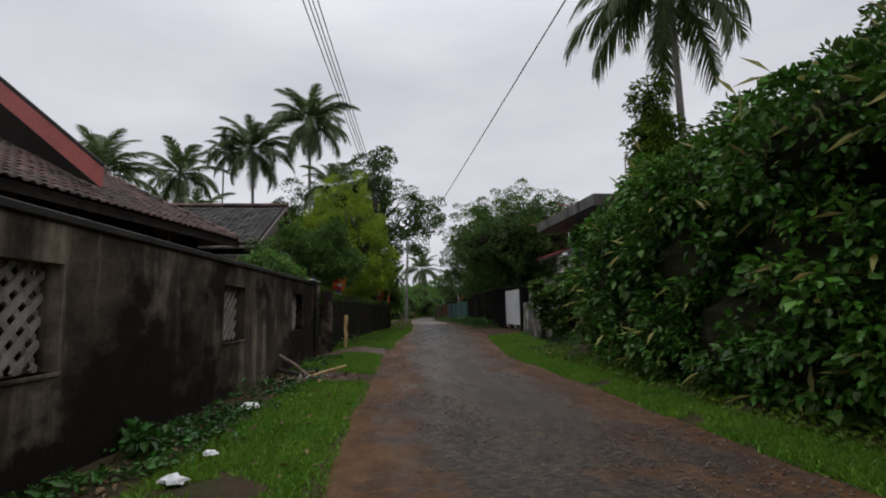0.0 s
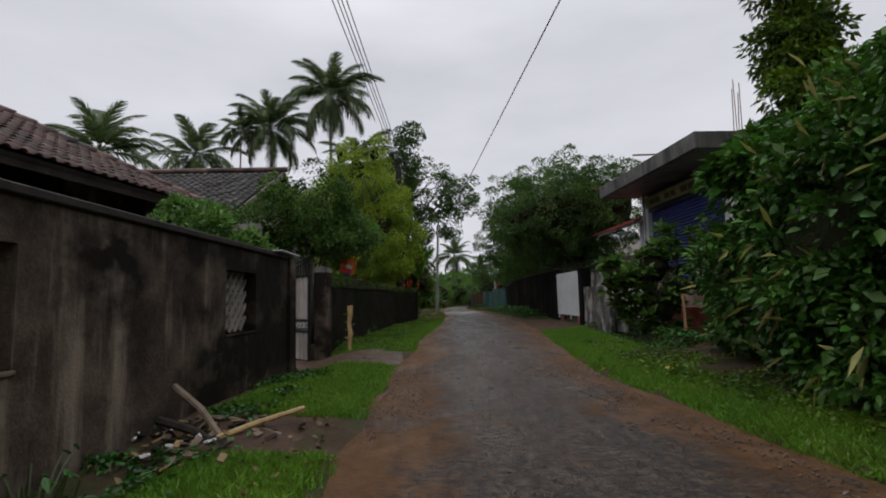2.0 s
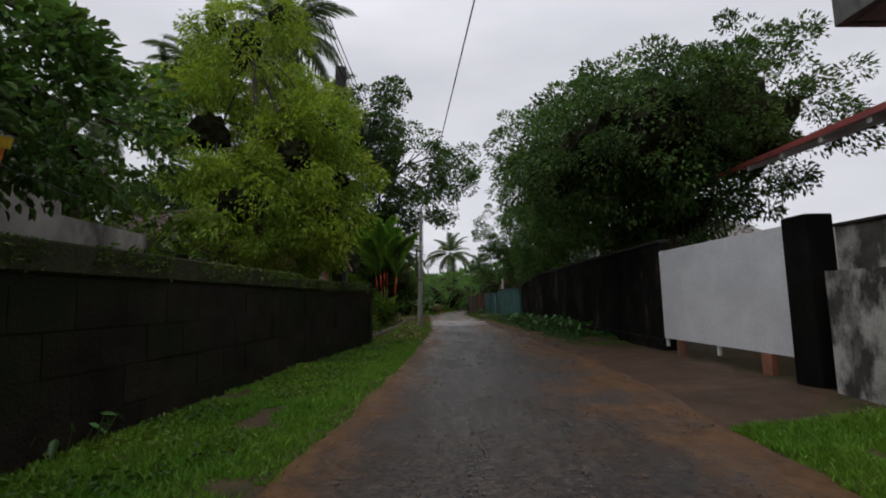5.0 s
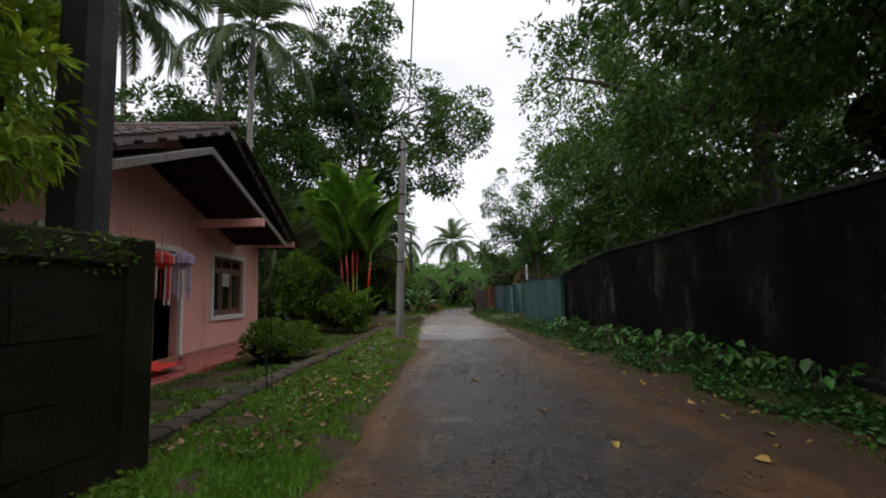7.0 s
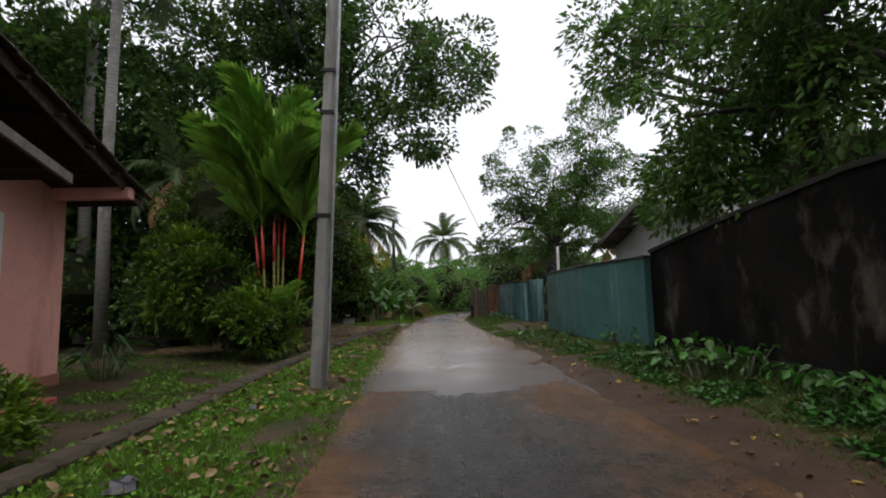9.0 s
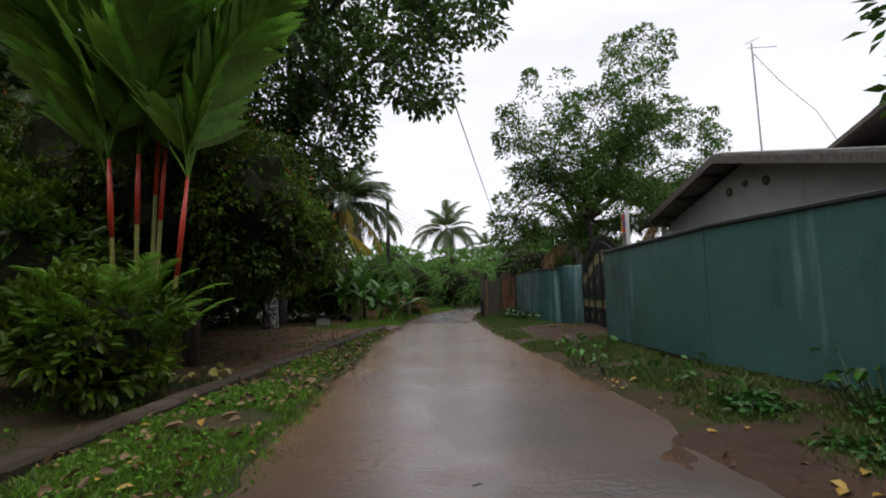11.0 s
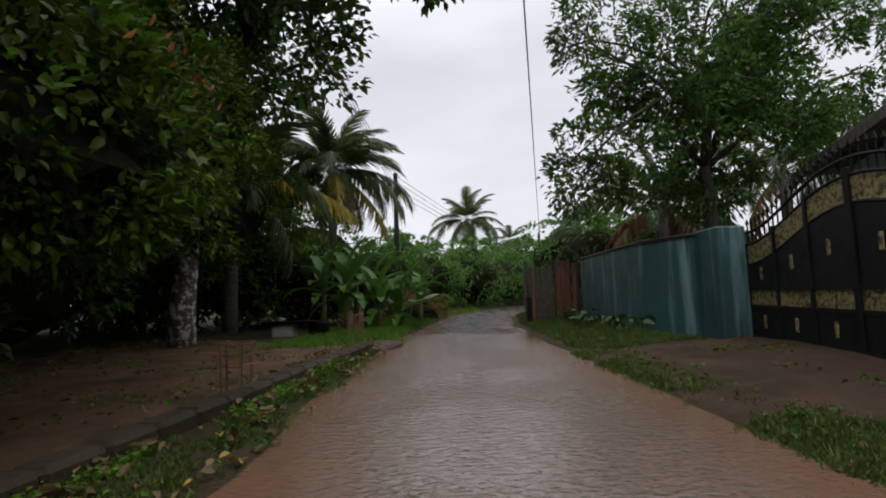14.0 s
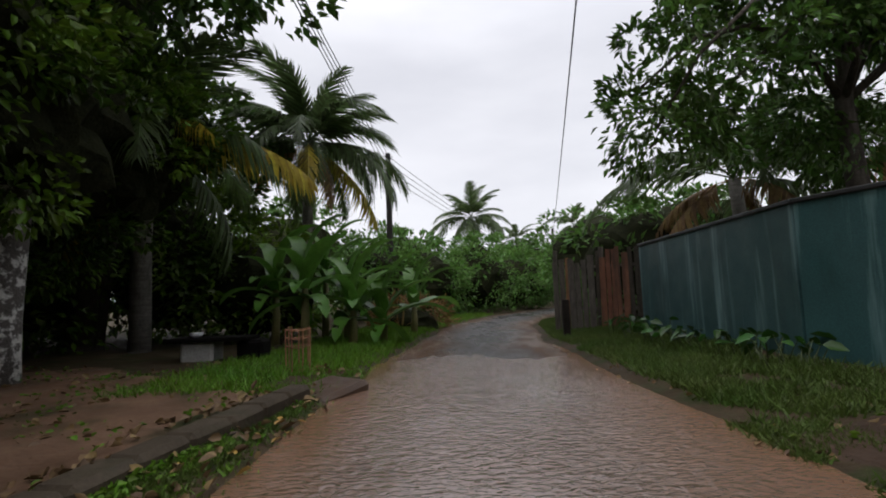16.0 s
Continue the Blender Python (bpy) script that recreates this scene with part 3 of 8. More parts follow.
def tree(name, label, base, trunk, blobs, clumps, per, leaf, mat, seed, droop=-0.35, spread=0.3, category="tree", bark=None, boughs=7, width=0.42, shell=0.55, extra=None, gap=-0.12, fine=0.8, core=0.0, round_leaf=False):
    """trunk: points of the stem with radii (x, y, z, r)."""
    rng = np.random.default_rng(seed)
    root = thing(name, base, label, category)
    bark = bark or M_BARK
    part("trunk", tube(bmesh.new(), [t[:3] for t in trunk], [t[3] for t in trunk], 10), bark, root, smooth=True)
    P, out, C = crown_points(blobs, clumps, per, spread, rng, shell, gap, fine)
    keep = P[:, 2] > 0.05
    P, out = P[keep], out[keep]
    D = out + rng.normal(0, 0.55, P.shape) + [0, 0, droop]
    ob = new("crown", leaf_mesh("crown", P, D, leaf * (0.7 + 0.6 * rng.random(len(P))), leaf * width * (0.8 + 0.4 * rng.random(len(P))), mat, rng, fine=round_leaf))
    under(ob, root)
    # near-black lumps stand in for the shade inside the crown
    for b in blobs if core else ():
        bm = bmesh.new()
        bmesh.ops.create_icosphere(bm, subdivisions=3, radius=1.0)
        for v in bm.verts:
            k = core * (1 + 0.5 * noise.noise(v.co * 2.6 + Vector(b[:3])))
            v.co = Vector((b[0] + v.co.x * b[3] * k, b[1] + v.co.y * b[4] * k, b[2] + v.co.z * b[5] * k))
        part("twig_mass", bm, M_HOLLOWSHADE, root)
    order = rng.choice(len(C), min(boughs, len(C)), replace=False)
    for q, c in enumerate(order):
        src = trunk[-1] if q % 3 else trunk[-2]
        part("branch", limb(bmesh.new(), src[:3], C[c], src[3] * 0.55, 0.02, rng), bark, root, smooth=True)
    if extra:
        frac, emat, lab = extra
        q = rng.choice(len(P), int(frac * len(P)), replace=False)
        top = q[np.argsort(-(P[q, 2] + P[q, 0] * 0.3))][: len(q) // 2]
        e = new("young_leaves", leaf_mesh("young_leaves", P[top] + out[top] * 0.12, D[top] + [0, 0, 0.6], leaf, leaf * 0.35, emat, rng))
        under(e, root)
        tagged(e, lab)
    return root


# ---- palm fronds: one mesh for each habit, shared by all palms ----
def frond_mesh(name, length, leaflet, droop, mat, seed, pairs=46, width=0.05, hang=0.55, rise=0.0):
    rng = np.random.default_rng(seed)
    s = np.linspace(0, 1, 13)
    ang = rise - droop * s ** 1.5
    x = np.concatenate([[0], np.cumsum(np.cos((ang[1:] + ang[:-1]) / 2))]) * length / 12
    z = np.concatenate([[0], np.cumsum(np.sin((ang[1:] + ang[:-1]) / 2))]) * length / 12
    V, F = [], []
    for i in range(13):
        r = 0.028 * (1 - 0.85 * s[i]) * length / 3.5
        V += [(x[i], -r, z[i]), (x[i], r, z[i]), (x[i], 0, z[i] + r * 1.2)]
    for i in range(12):
        for a, b in ((0, 1), (1, 2), (2, 0)):
            q = i * 3
            F += [(q + a, q + b, q + 3 + b), (q + a, q + 3 + b, q + 3 + a)]
    for k in range(pairs):
        f = 0.16 + 0.84 * (k + 0.5) / pairs
        px, pz, an = np.interp(f, s, x), np.interp(f, s, z), np.interp(f, s, ang)
        ll = leaflet * (math.sin(math.pi * min(1, f * 0.9 + 0.1)) ** 0.5) * (0.85 + 0.3 * rng.random())
        for side in (-1, 1):
            sw = 0.55 + 0.5 * f + rng.normal(0, 0.08)
            d = Vector((math.cos(an) * math.sin(sw), side * math.cos(sw), math.sin(an) * math.sin(sw)))
            h = hang * (0.7 + 0.6 * rng.random())
            p0 = Vector((px, 0, pz))
            t = Vector((math.cos(an), 0, math.sin(an))) * width
            p1 = p0 + d * ll * 0.5 + Vector((0, 0, -h * ll * 0.22))
            p2 = p0 + d * ll * (0.95 - 0.25 * h) + Vector((0, 0, -h * ll * 0.75))
            b = len(V)
            V += [tuple(p0 - t), tuple(p0 + t), tuple(p1 - t * 0.9), tuple(p1 + t * 0.9), tuple(p2)]
            F += [(b, b + 1, b + 3), (b, b + 3, b + 2), (b + 2, b + 3, b + 4)]
    return raw(name, V, F, mat)


FROND_UP = frond_mesh("frond", 3.9, 1.05, 1.3, M_PALMLEAF, 1, hang=0.55)
FROND_MID = frond_mesh("frond", 4.3, 1.15, 1.55, M_PALMLEAF, 2, hang=0.7)
FROND_LOW = frond_mesh("frond", 4.0, 1.1, 1.5, M_PALMLEAF, 3, hang=1.0)
FROND_YELLOW = frond_mesh("frond", 4.3, 0.95, 0.85, M_PALMYELLOW, 4, hang=1.0)
FROND_DRY = frond_mesh("frond", 3.4, 0.8, 1.1, M_PALMDRY, 5, hang=1.0)
FROND_LIP = frond_mesh("frond", 2.75, 0.95, 0.8, M_LIPLEAF, 6, pairs=24, width=0.125, hang=0.2)
FROND_SMALL = frond_mesh("frond", 1.4, 0.42, 0.9, M_LIPLEAF, 7, pairs=18, width=0.025, hang=0.3)


def palm(label, trunk, seed, size=1.0, count=26, yellow=0, dry=0, name="coconut_palm", bark=None, hanging=()):
    rng = np.random.default_rng(seed)
    root = thing(name, trunk[0][:3], label, "palm")
    part("trunk", tube(bmesh.new(), [t[:3] for t in trunk], [t[3] for t in trunk], 9), bark or M_PALMBARK, root, smooth=True)
    top = Vector(trunk[-1][:3])
    for i in range(count):
        lev = (i + 0.5) / count
        el = 80 - 108 * lev + rng.normal(0, 9)
        me = FROND_UP if lev < 0.4 else FROND_MID if lev < 0.75 else FROND_LOW
        if i >= count - yellow - dry:
            me = FROND_YELLOW if i < count - dry else FROND_DRY
        ob = new("frond", me)
        ob.matrix_basis = Matrix.Translation(top) @ Matrix.Rotation(i * 2.399 + rng.normal(0, 0.15), 4, "Z") @ Matrix.Rotation(-radians(el), 4, "Y") @ Matrix.Scale(size * (0.85 + 0.3 * rng.random()), 4)
        under(ob, root)
        if me is FROND_YELLOW:
            tagged(ob, "yellowing drooping frond")
    for dx, dy, el, k in hanging:
        ob = new("frond", FROND_YELLOW)
        ob.matrix_basis = Matrix.Translation(top) @ Matrix.Rotation(math.atan2(dy, dx), 4, "Z") @ Matrix.Rotation(-radians(el), 4, "Y") @ Matrix.Scale(k, 4)
        tagged(under(ob, root), "long yellow frond arching towards the lane")
    return root


# ---- roof tiles ----
def tile_mesh(mat, name="roof_tile", w=0.25, l=0.36, t=0.018, rise=0.045):
    """A shallow rolled clay tile: x across, y up the slope, z out of it."""
    prof = [(0.0, 0.0), (0.2, -0.006), (0.45, 0.0), (0.6, rise * 0.75), (0.78, rise), (0.95, rise * 0.6), (1.04, 0.012)]
    V, F = [], []
    for y, dz in ((0, 0.03), (l, 0.0)):
        for px, pz in prof:
            V += [(px * w, y, pz + dz), (px * w, y, pz + dz - t)]
    n = len(prof)
    for i in range(n - 1):
        a, b = 2 * i, 2 * i + 2
        F += [(a, b, b + 2 * n, a + 2 * n), (a + 1, b + 1, b, a), (a + 1, a + 1 + 2 * n, b + 1 + 2 * n, b + 1)]
    F += [(0, 2 * n, 2 * n + 1, 1), (2 * n - 2, 2 * n - 1, 4 * n - 1, 4 * n - 2)]
    return np.array(V, np.float32), np.array(F, np.int32), mat, name


TILE_V, TILE_F, _, _ = tile_mesh(M_TILE)
TILE_ONE = raw("roof_tile", TILE_V, TILE_F, M_TILE)
TILE_SOOTY = raw("roof_tile", TILE_V, TILE_F, M_TILEGREY)


def tiles(parent, origin, across, up, cols, rows, single, seed=0, clip=None, sooty=False):
    """Tiles from an eave corner, along 'across' and up the slope; those for which single(c, r) holds are parts, the rest one mesh."""
    rng = np.random.default_rng(seed)
    ax, uy = Vector(across).normalized(), Vector(up).normalized()
    nz = ax.cross(uy).normalized()
    if nz.z < 0:
        nz = -nz
    rot = Matrix((ax, uy, nz)).transposed().to_4x4()
    V, F = [], []
    base = 0
    made = 0
    for r in range(rows):
        for c in range(cols):
            at = Vector(origin) + ax * (c * 0.245) + uy * (r * 0.30) + nz * (0.012 + rng.normal(0, 0.004))
            if clip and not clip(at):
                continue
            m = Matrix.Translation(at) @ rot @ Matrix.Rotation(rng.normal(0, 0.02), 4, "Z") @ Matrix.Rotation(rng.normal(0, 0.012), 4, "X")
            if single(c, r) and made < 300:
                ob = new("roof_tile", TILE_SOOTY if sooty else TILE_ONE)
                ob.matrix_basis = m
                under(ob, parent)
                made += 1
            else:
                mm = np.array(m)
                V.append(TILE_V @ mm[:3, :3].T + mm[:3, 3])
                F.append(TILE_F + base)
                base += len(TILE_V)
    if V:
        ob = new("roof_tiles", raw("roof_tiles", np.concatenate(V), np.concatenate(F), M_TILEGREY if sooty else M_TILEJ))
        under(ob, parent)
        tagged(ob, kind="stuff")

# ---- road, ground and verges ----
ROAD_Y = [-12, 0, 9, 12, 16, 20, 24, 29, 37, 45, 50, 55, 60, 64, 68, 72, 78, 86]
ROAD_L = [-0.75, -0.6, -0.42, -0.4, -0.1, 0.2, 0.62, 1.05, 1.55, 1.6, 1.65, 1.8, 2.3, 2.8, 3.8, 5.2, 8.2, 13.5]
ROAD_R = [3.3, 3.15, 2.95, 2.95, 3.4, 4.0, 4.5, 4.6, 4.55, 4.72, 4.75, 4.65, 4.85, 5.4, 6.6, 8.2, 11.4, 17.0]
KERB = [(-0.55, 30.2), (-0.43, 32.0), (-0.36, 33.6), (-0.1, 36.6), (0.0, 38.4), (0.1, 41.5), (0.3, 44.5), (0.6, 47.6), (0.92, 50.0), (1.18, 52.4), (1.5, 54.4)]


def road_left(y):
    return np.interp(y, ROAD_Y, ROAD_L)


def road_right(y):
    return np.interp(y, ROAD_Y, ROAD_R)


def kerb_x(y):
    return np.interp(y, [k[1] for k in KERB], [k[0] for k in KERB])


def wobble(x, y, s):
    return noise.noise((x * s, y * s, 3.7))


def ground_z(x, y):
    """Height of the earth; the road is laid over it."""
    l, r = road_left(y), road_right(y)
    z = 0.035 * wobble(x, y, 0.7) + 0.015 * wobble(x, y, 2.6)
    if l - 0.05 < x < r + 0.05:
        return -0.012 - 0.06 * min(1, max(0, min(x - l, r - x)) / 0.3)
    if x <= l:
        d = l - x
        z += 0.05 * min(1, d / 0.8)
        if 12.4 < y < 30 and x < -1.2:
            z -= 0.2 * min(1, (-1.2 - x) / 0.9) * min(1, (y - 12.4) / 0.5) * min(1, max(0, (17.5 - y) / 1.5))
        if 30.6 < y < 54.2 and x < kerb_x(y) - 0.1:
            z += -0.2 * min(1, (kerb_x(y) - x - 0.1) / 0.6) * min(1, (54.2 - y) / 4)
    else:
        d = x - r
        z += 0.14 * min(1, d / 1.6)
        if 13.5 < y < 20.3:
            z -= 0.34 * max(0, min(1, (d - 1.25) / 0.3, (2.6 - d) / 0.3))
        if 20.5 < y < 29:
            z -= 0.08 * min(1, d / 1.6)
    return z


def axis_steps(lo, hi, step, far):
    inner = list(np.arange(lo, hi + 1e-6, step))
    out, d = [], 1.0
    while d < far:
        out.append(d)
        d *= 1.6
    return [lo - v for v in out[::-1]] + inner + [hi + v for v in out]


gx, gy = axis_steps(-9.0, 13.0, 0.22, 900), axis_steps(-6.0, 78.0, 0.25, 1500)
GV = [(x, y, ground_z(x, y)) for y in gy for x in gx]
nx = len(gx)
GF = [(j * nx + i, j * nx + i + 1, (j + 1) * nx + i + 1, (j + 1) * nx + i) for j in range(len(gy) - 1) for i in range(nx - 1)]
tagged(new("ground", raw("ground", GV, GF, M_GROUND, True)), "damp brown earth with thin green growth", "ground", kind="structure")

JOINTS = [1.9, 6.1, 10.35, 14.4, 18.5, 22.6, 26.8, 31.0, 35.2]


def build_road():
    ys = np.arange(-10, 86.01, 0.11)
    cols = 40
    V, mud = [], []
    for y in ys:
        l = road_left(y) + 0.14 * wobble(1.3, y, 0.9) + 0.05 * wobble(5.3, y, 4.0)
        r = road_right(y) + 0.16 * wobble(8.1, y, 0.8) + 0.06 * wobble(2.1, y, 4.0)
        for i in range(cols):
            f = i / (cols - 1)
            x = l + (r - l) * f
            edge = min(x - l, r - x)
            z = 0.012 + 0.012 * wobble(x, y, 1.1) + 0.006 * wobble(x, y, 5.0) + 0.004 * wobble(x, y, 13.0)
            z -= 0.055 * max(0, 1 - edge / 0.1) + 0.045 * max(0, min(1, (y - 36.5) / 5, (58.5 - y) / 2.5))
            for j in JOINTS:
                d = abs(y - j - 0.05 * wobble(x, j, 2.0))
                if d < 0.1:
                    z -= 0.014 * (1 - d / 0.1)
            left_mud = max(0, 1.2 - (x - l) / (0.95 + 0.4 * wobble(1, y, 0.35)))
            right_w = 1.1 + 0.5 * wobble(4, y, 0.3) + 0.55 * max(0, min(1, (y - 16) / 6)) * max(0, min(1, (44 - y) / 6))
            right_mud = max(0, 1.15 - (r - x) / max(0.4, right_w))
            far = max(0, min(1, (y - 38) / 5)) * 0.3 * max(0, min(1, (64 - y) / 6))
            V.append((x, y, z))
            mud.append(min(1, 0.95 * max(left_mud, right_mud) + far))
    n = cols
    F = [(j * n + i, j * n + i + 1, (j + 1) * n + i + 1, (j + 1) * n + i) for j in range(len(ys) - 1) for i in range(n - 1)]
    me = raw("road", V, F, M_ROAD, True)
    at = me.attributes.new("mud", "FLOAT", "POINT")
    at.data.foreach_set("value", np.array(mud, np.float32))
    tagged(new("road", me), "wet worn concrete lane silted with brown mud", "road", kind="structure")


build_road()


def build_water():
    """Rain water lying over the sunken stretch of the lane."""
    ys = np.arange(36.8, 58.6, 0.12)
    V, cols, rim, film = [], 30, [], []
    for y in ys:
        inn = 0.4 * max(0, min(1, (42 - y) / 4))
        l, r = road_left(y) - 0.12 + inn + 0.1 * wobble(3, y, 0.8), road_right(y) + 0.12 - inn + 0.1 * wobble(7, y, 0.7)
        for i in range(cols):
            x = l + (r - l) * i / (cols - 1)
            V.append((x, y, -0.012 + 0.0015 * wobble(x, y, 3.1) - 0.06 * max(0, (41.5 + 5.5 * wobble(x, y, 0.5) + 4.0 * wobble(x, y, 1.4) + 2.4 * wobble(x, y, 4.0) - y) / 8)))
            film.append(max(0, min(1, (y - 40.5 - 3 * wobble(x, y, 0.6) - wobble(x, y, 2.2)) / 6)))
            rim.append(max(0, 1 - min(x - l, r - x) / (0.95 + 0.4 * wobble(i * 0.3, y, 0.5))))
    n = cols
    F = [(j * n + i, j * n + i + 1, (j + 1) * n + i + 1, (j + 1) * n + i) for j in range(len(ys) - 1) for i in range(n - 1)]
    me = raw("water", V, F, M_WATER, True)
    me.attributes.new("mud", "FLOAT", "POINT").data.foreach_set("value", np.array(rim, np.float32))
    me.attributes.new("film", "FLOAT", "POINT").data.foreach_set("value", np.array(film, np.float32))
    tagged(new("water", me), "shallow brown rain water flooding the lane", "water", kind="structure")


build_water()


def gravel(label, y0, y1, count, seed):
    """Loose pebbles and crumbs of worn concrete lying on the lane, thicker in patches."""
    rng = np.random.default_rng(seed)
    y = y0 + (y1 - y0) * rng.random(count * 3)
    f = rng.random(count * 3)
    x = road_left(y) + (road_right(y) - road_left(y)) * (0.04 + 0.92 * f)
    keep = np.array([noise.noise((p * 0.9, q * 0.6, 5.5)) + 0.4 * noise.noise((p * 3, q * 2, 1.5)) > 0.0 for p, q in zip(x, y)])
    x, y = x[keep][:count], y[keep][:count]
    n = len(x)
    r = 0.005 + 0.011 * rng.random(n) ** 2.5
    corners = np.array([(1, 0, 0), (0, 1, 0), (-1, 0, 0), (0, -1, 0), (0, 0, 0.8), (0, 0, -0.8)], float)
    V = corners[None] * (0.65 + 0.7 * rng.random((n, 6, 1))) * r[:, None, None]
    a = 6.283 * rng.random(n)
    c, q = np.cos(a)[:, None], np.sin(a)[:, None]
    V = np.stack([V[:, :, 0] * c - V[:, :, 1] * q + x[:, None], V[:, :, 0] * q + V[:, :, 1] * c + y[:, None], V[:, :, 2] + 0.014 + 0.4 * r[:, None]], 2).reshape(-1, 3)
    tri = np.array([(0, 1, 4), (1, 2, 4), (2, 3, 4), (3, 0, 4), (1, 0, 5), (2, 1, 5), (3, 2, 5), (0, 3, 5)])
    F = (tri[None] + 6 * np.arange(n)[:, None, None]).reshape(-1, 3)
    tagged(new("gravel", raw("gravel", V, F, M_PEBBLE)), label, "gravel", kind="stuff")


gravel("loose brown gravel and crumbs of concrete on the lane", -1.0, 14.0, 9000, 61)
gravel("loose wet gravel on the lane", 14.0, 37.0, 6500, 62)


def inside(poly, x, y):
    hit = False
    for (x0, y0), (x1, y1) in zip(poly, poly[1:] + poly[:1]):
        if (y0 > y) != (y1 > y) and x < (x1 - x0) * (y - y0) / (y1 - y0) + x0:
            hit = not hit
    return hit


def apron(name, poly, lift, mat, label, step=0.1):
    """A thin uneven surfacing draped over the earth; its border sinks raggedly into the ground."""
    xs = np.arange(min(p[0] for p in poly) - 0.4, max(p[0] for p in poly) + 0.4, step)
    ys = np.arange(min(p[1] for p in poly) - 0.4, max(p[1] for p in poly) + 0.4, step)

    def depth(x, y):
        best = 9.0
        for (x0, y0), (x1, y1) in zip(poly, poly[1:] + poly[:1]):
            f = max(0, min(1, ((x - x0) * (x1 - x0) + (y - y0) * (y1 - y0)) / ((x1 - x0) ** 2 + (y1 - y0) ** 2)))
            best = min(best, math.hypot(x - x0 - f * (x1 - x0), y - y0 - f * (y1 - y0)))
        return best if inside(poly, x, y) else -best

    V = []
    for y in ys:
        for x in xs:
            d = depth(x, y) + 0.22 * wobble(x, y, 1.7) + 0.12 * wobble(x, y, 5.0)
            V.append((x, y, ground_z(x, y) + max(-0.08, min(lift, 0.16 * d)) + 0.008 * wobble(x, y, 3.4)))
    n = len(xs)
    F = [(j * n + i, j * n + i + 1, (j + 1) * n + i + 1, (j + 1) * n + i) for j in range(len(ys) - 1) for i in range(n - 1)]
    F = [f for f in F if max(V[q][2] - ground_z(V[q][0], V[q][1]) for q in f) > -0.03]
    return tagged(new(name, raw(name, V, F, mat, True)), label, "pavement", kind="structure")


APRON_GATE = [(-0.3, 13.3), (-2.3, 12.9), (-4.8, 12.9), (-4.8, 16.2), (-2.2, 15.8), (-0.2, 15.75)]
APRON_DRIVE = [(4.0, 20.2), (5.9, 21.6), (6.1, 26.4), (4.6, 28.6)]
APRON_ENTRANCE = [(4.75, 49.2), (7.2, 48.7), (7.7, 53.4), (4.8, 52.8)]
apron("pavement_gateway", APRON_GATE, 0.03, M_WETCONC, "wet muddy concrete apron before the gateway")
apron("pavement_verge", [(-0.75, 8.4), (-2.0, 8.2), (-2.0, 9.4), (-0.8, 9.6)], 0.025, M_MUD, "muddy patch under the heap of sticks")
apron("pavement_driveway", APRON_DRIVE, 0.025, M_MUD, "muddy driveway apron before the white gate")
apron("pavement_entrance", APRON_ENTRANCE, 0.025, M_MUD, "muddy entrance strewn with wet leaves")
apron("pavement_yard", [(0.75, 47.5), (1.0, 52.0), (0.9, 54.5), (-2.2, 57.2), (-5.0, 55.0), (-5.0, 47.0)], 0.025, M_YARD, "bare trodden earth of the shaded yard")
apron("pavement_shoulder", [(4.3, 27.5), (5.6, 28.0), (5.6, 33), (5.3, 37), (5.2, 43), (4.5, 43)], 0.02, M_MUD, "muddy shoulder of the lane below the wall")


def grass(name, label, where, count, height, seed, mat=None, width=0.0095):
    """where(rng, n) gives x and y of n tufts."""
    rng = np.random.default_rng(seed)
    x, y = where(rng, count)
    z = np.array([ground_z(a, b) for a, b in zip(x, y)]) - 0.01
    P = np.repeat(np.stack([x, y, z], 1), 4, 0)
    P[:, :2] += rng.normal(0, 0.035, (len(P), 2))
    n = len(P)
    d = rng.normal(0, 0.45, (n, 3))
    d[:, 2] = 1
    d = unit(d)
    h = height * (0.45 + 0.9 * rng.random(n))[:, None]
    s = unit(np.cross(d, rng.normal(size=(n, 3)))) * width
    bend = rng.normal(0, 0.28, (n, 3)) * h
    bend[:, 2] = -0.1 * h[:, 0]
    V = np.stack([P - s, P + s, P + d * h + bend], 1).reshape(-1, 3)
    F = np.arange(n * 3).reshape(-1, 3)
    return tagged(new(name, raw(name, V, F, mat or M_GRASS)), label, "grass", kind="stuff")


def band(y0, y1, lo, hi, edge=0.12, bare=-0.5):
    """Tufts between two lines x = lo(y) and hi(y), thinning out at the borders by noise."""
    def where(rng, n):
        y = y0 + (y1 - y0) * rng.random(n * 2)
        f = rng.random(n * 2)
        a, b = np.array([lo(v) for v in y]), np.array([hi(v) for v in y])
        x = a + (b - a) * f + rng.normal(0, edge, n * 2) * (f > 0.9)
        keep = np.array([noise.noise((p * 1.3, q * 1.3, 9.1)) + 0.25 * noise.noise((p * 6, q * 6, 2.1)) > bare for p, q in zip(x, y)])
        return x[keep][:n], y[keep][:n]
    return where


def wall1_x(y):
    return -2.49 + 0.045 * (y - 3)


W2 = [(-2.05, 15.95), (-1.9, 19.0), (-1.12, 25.5), (-0.22, 29.7)]


def wall2_x(y):
    return np.interp(y, [p[1] for p in W2], [p[0] for p in W2])


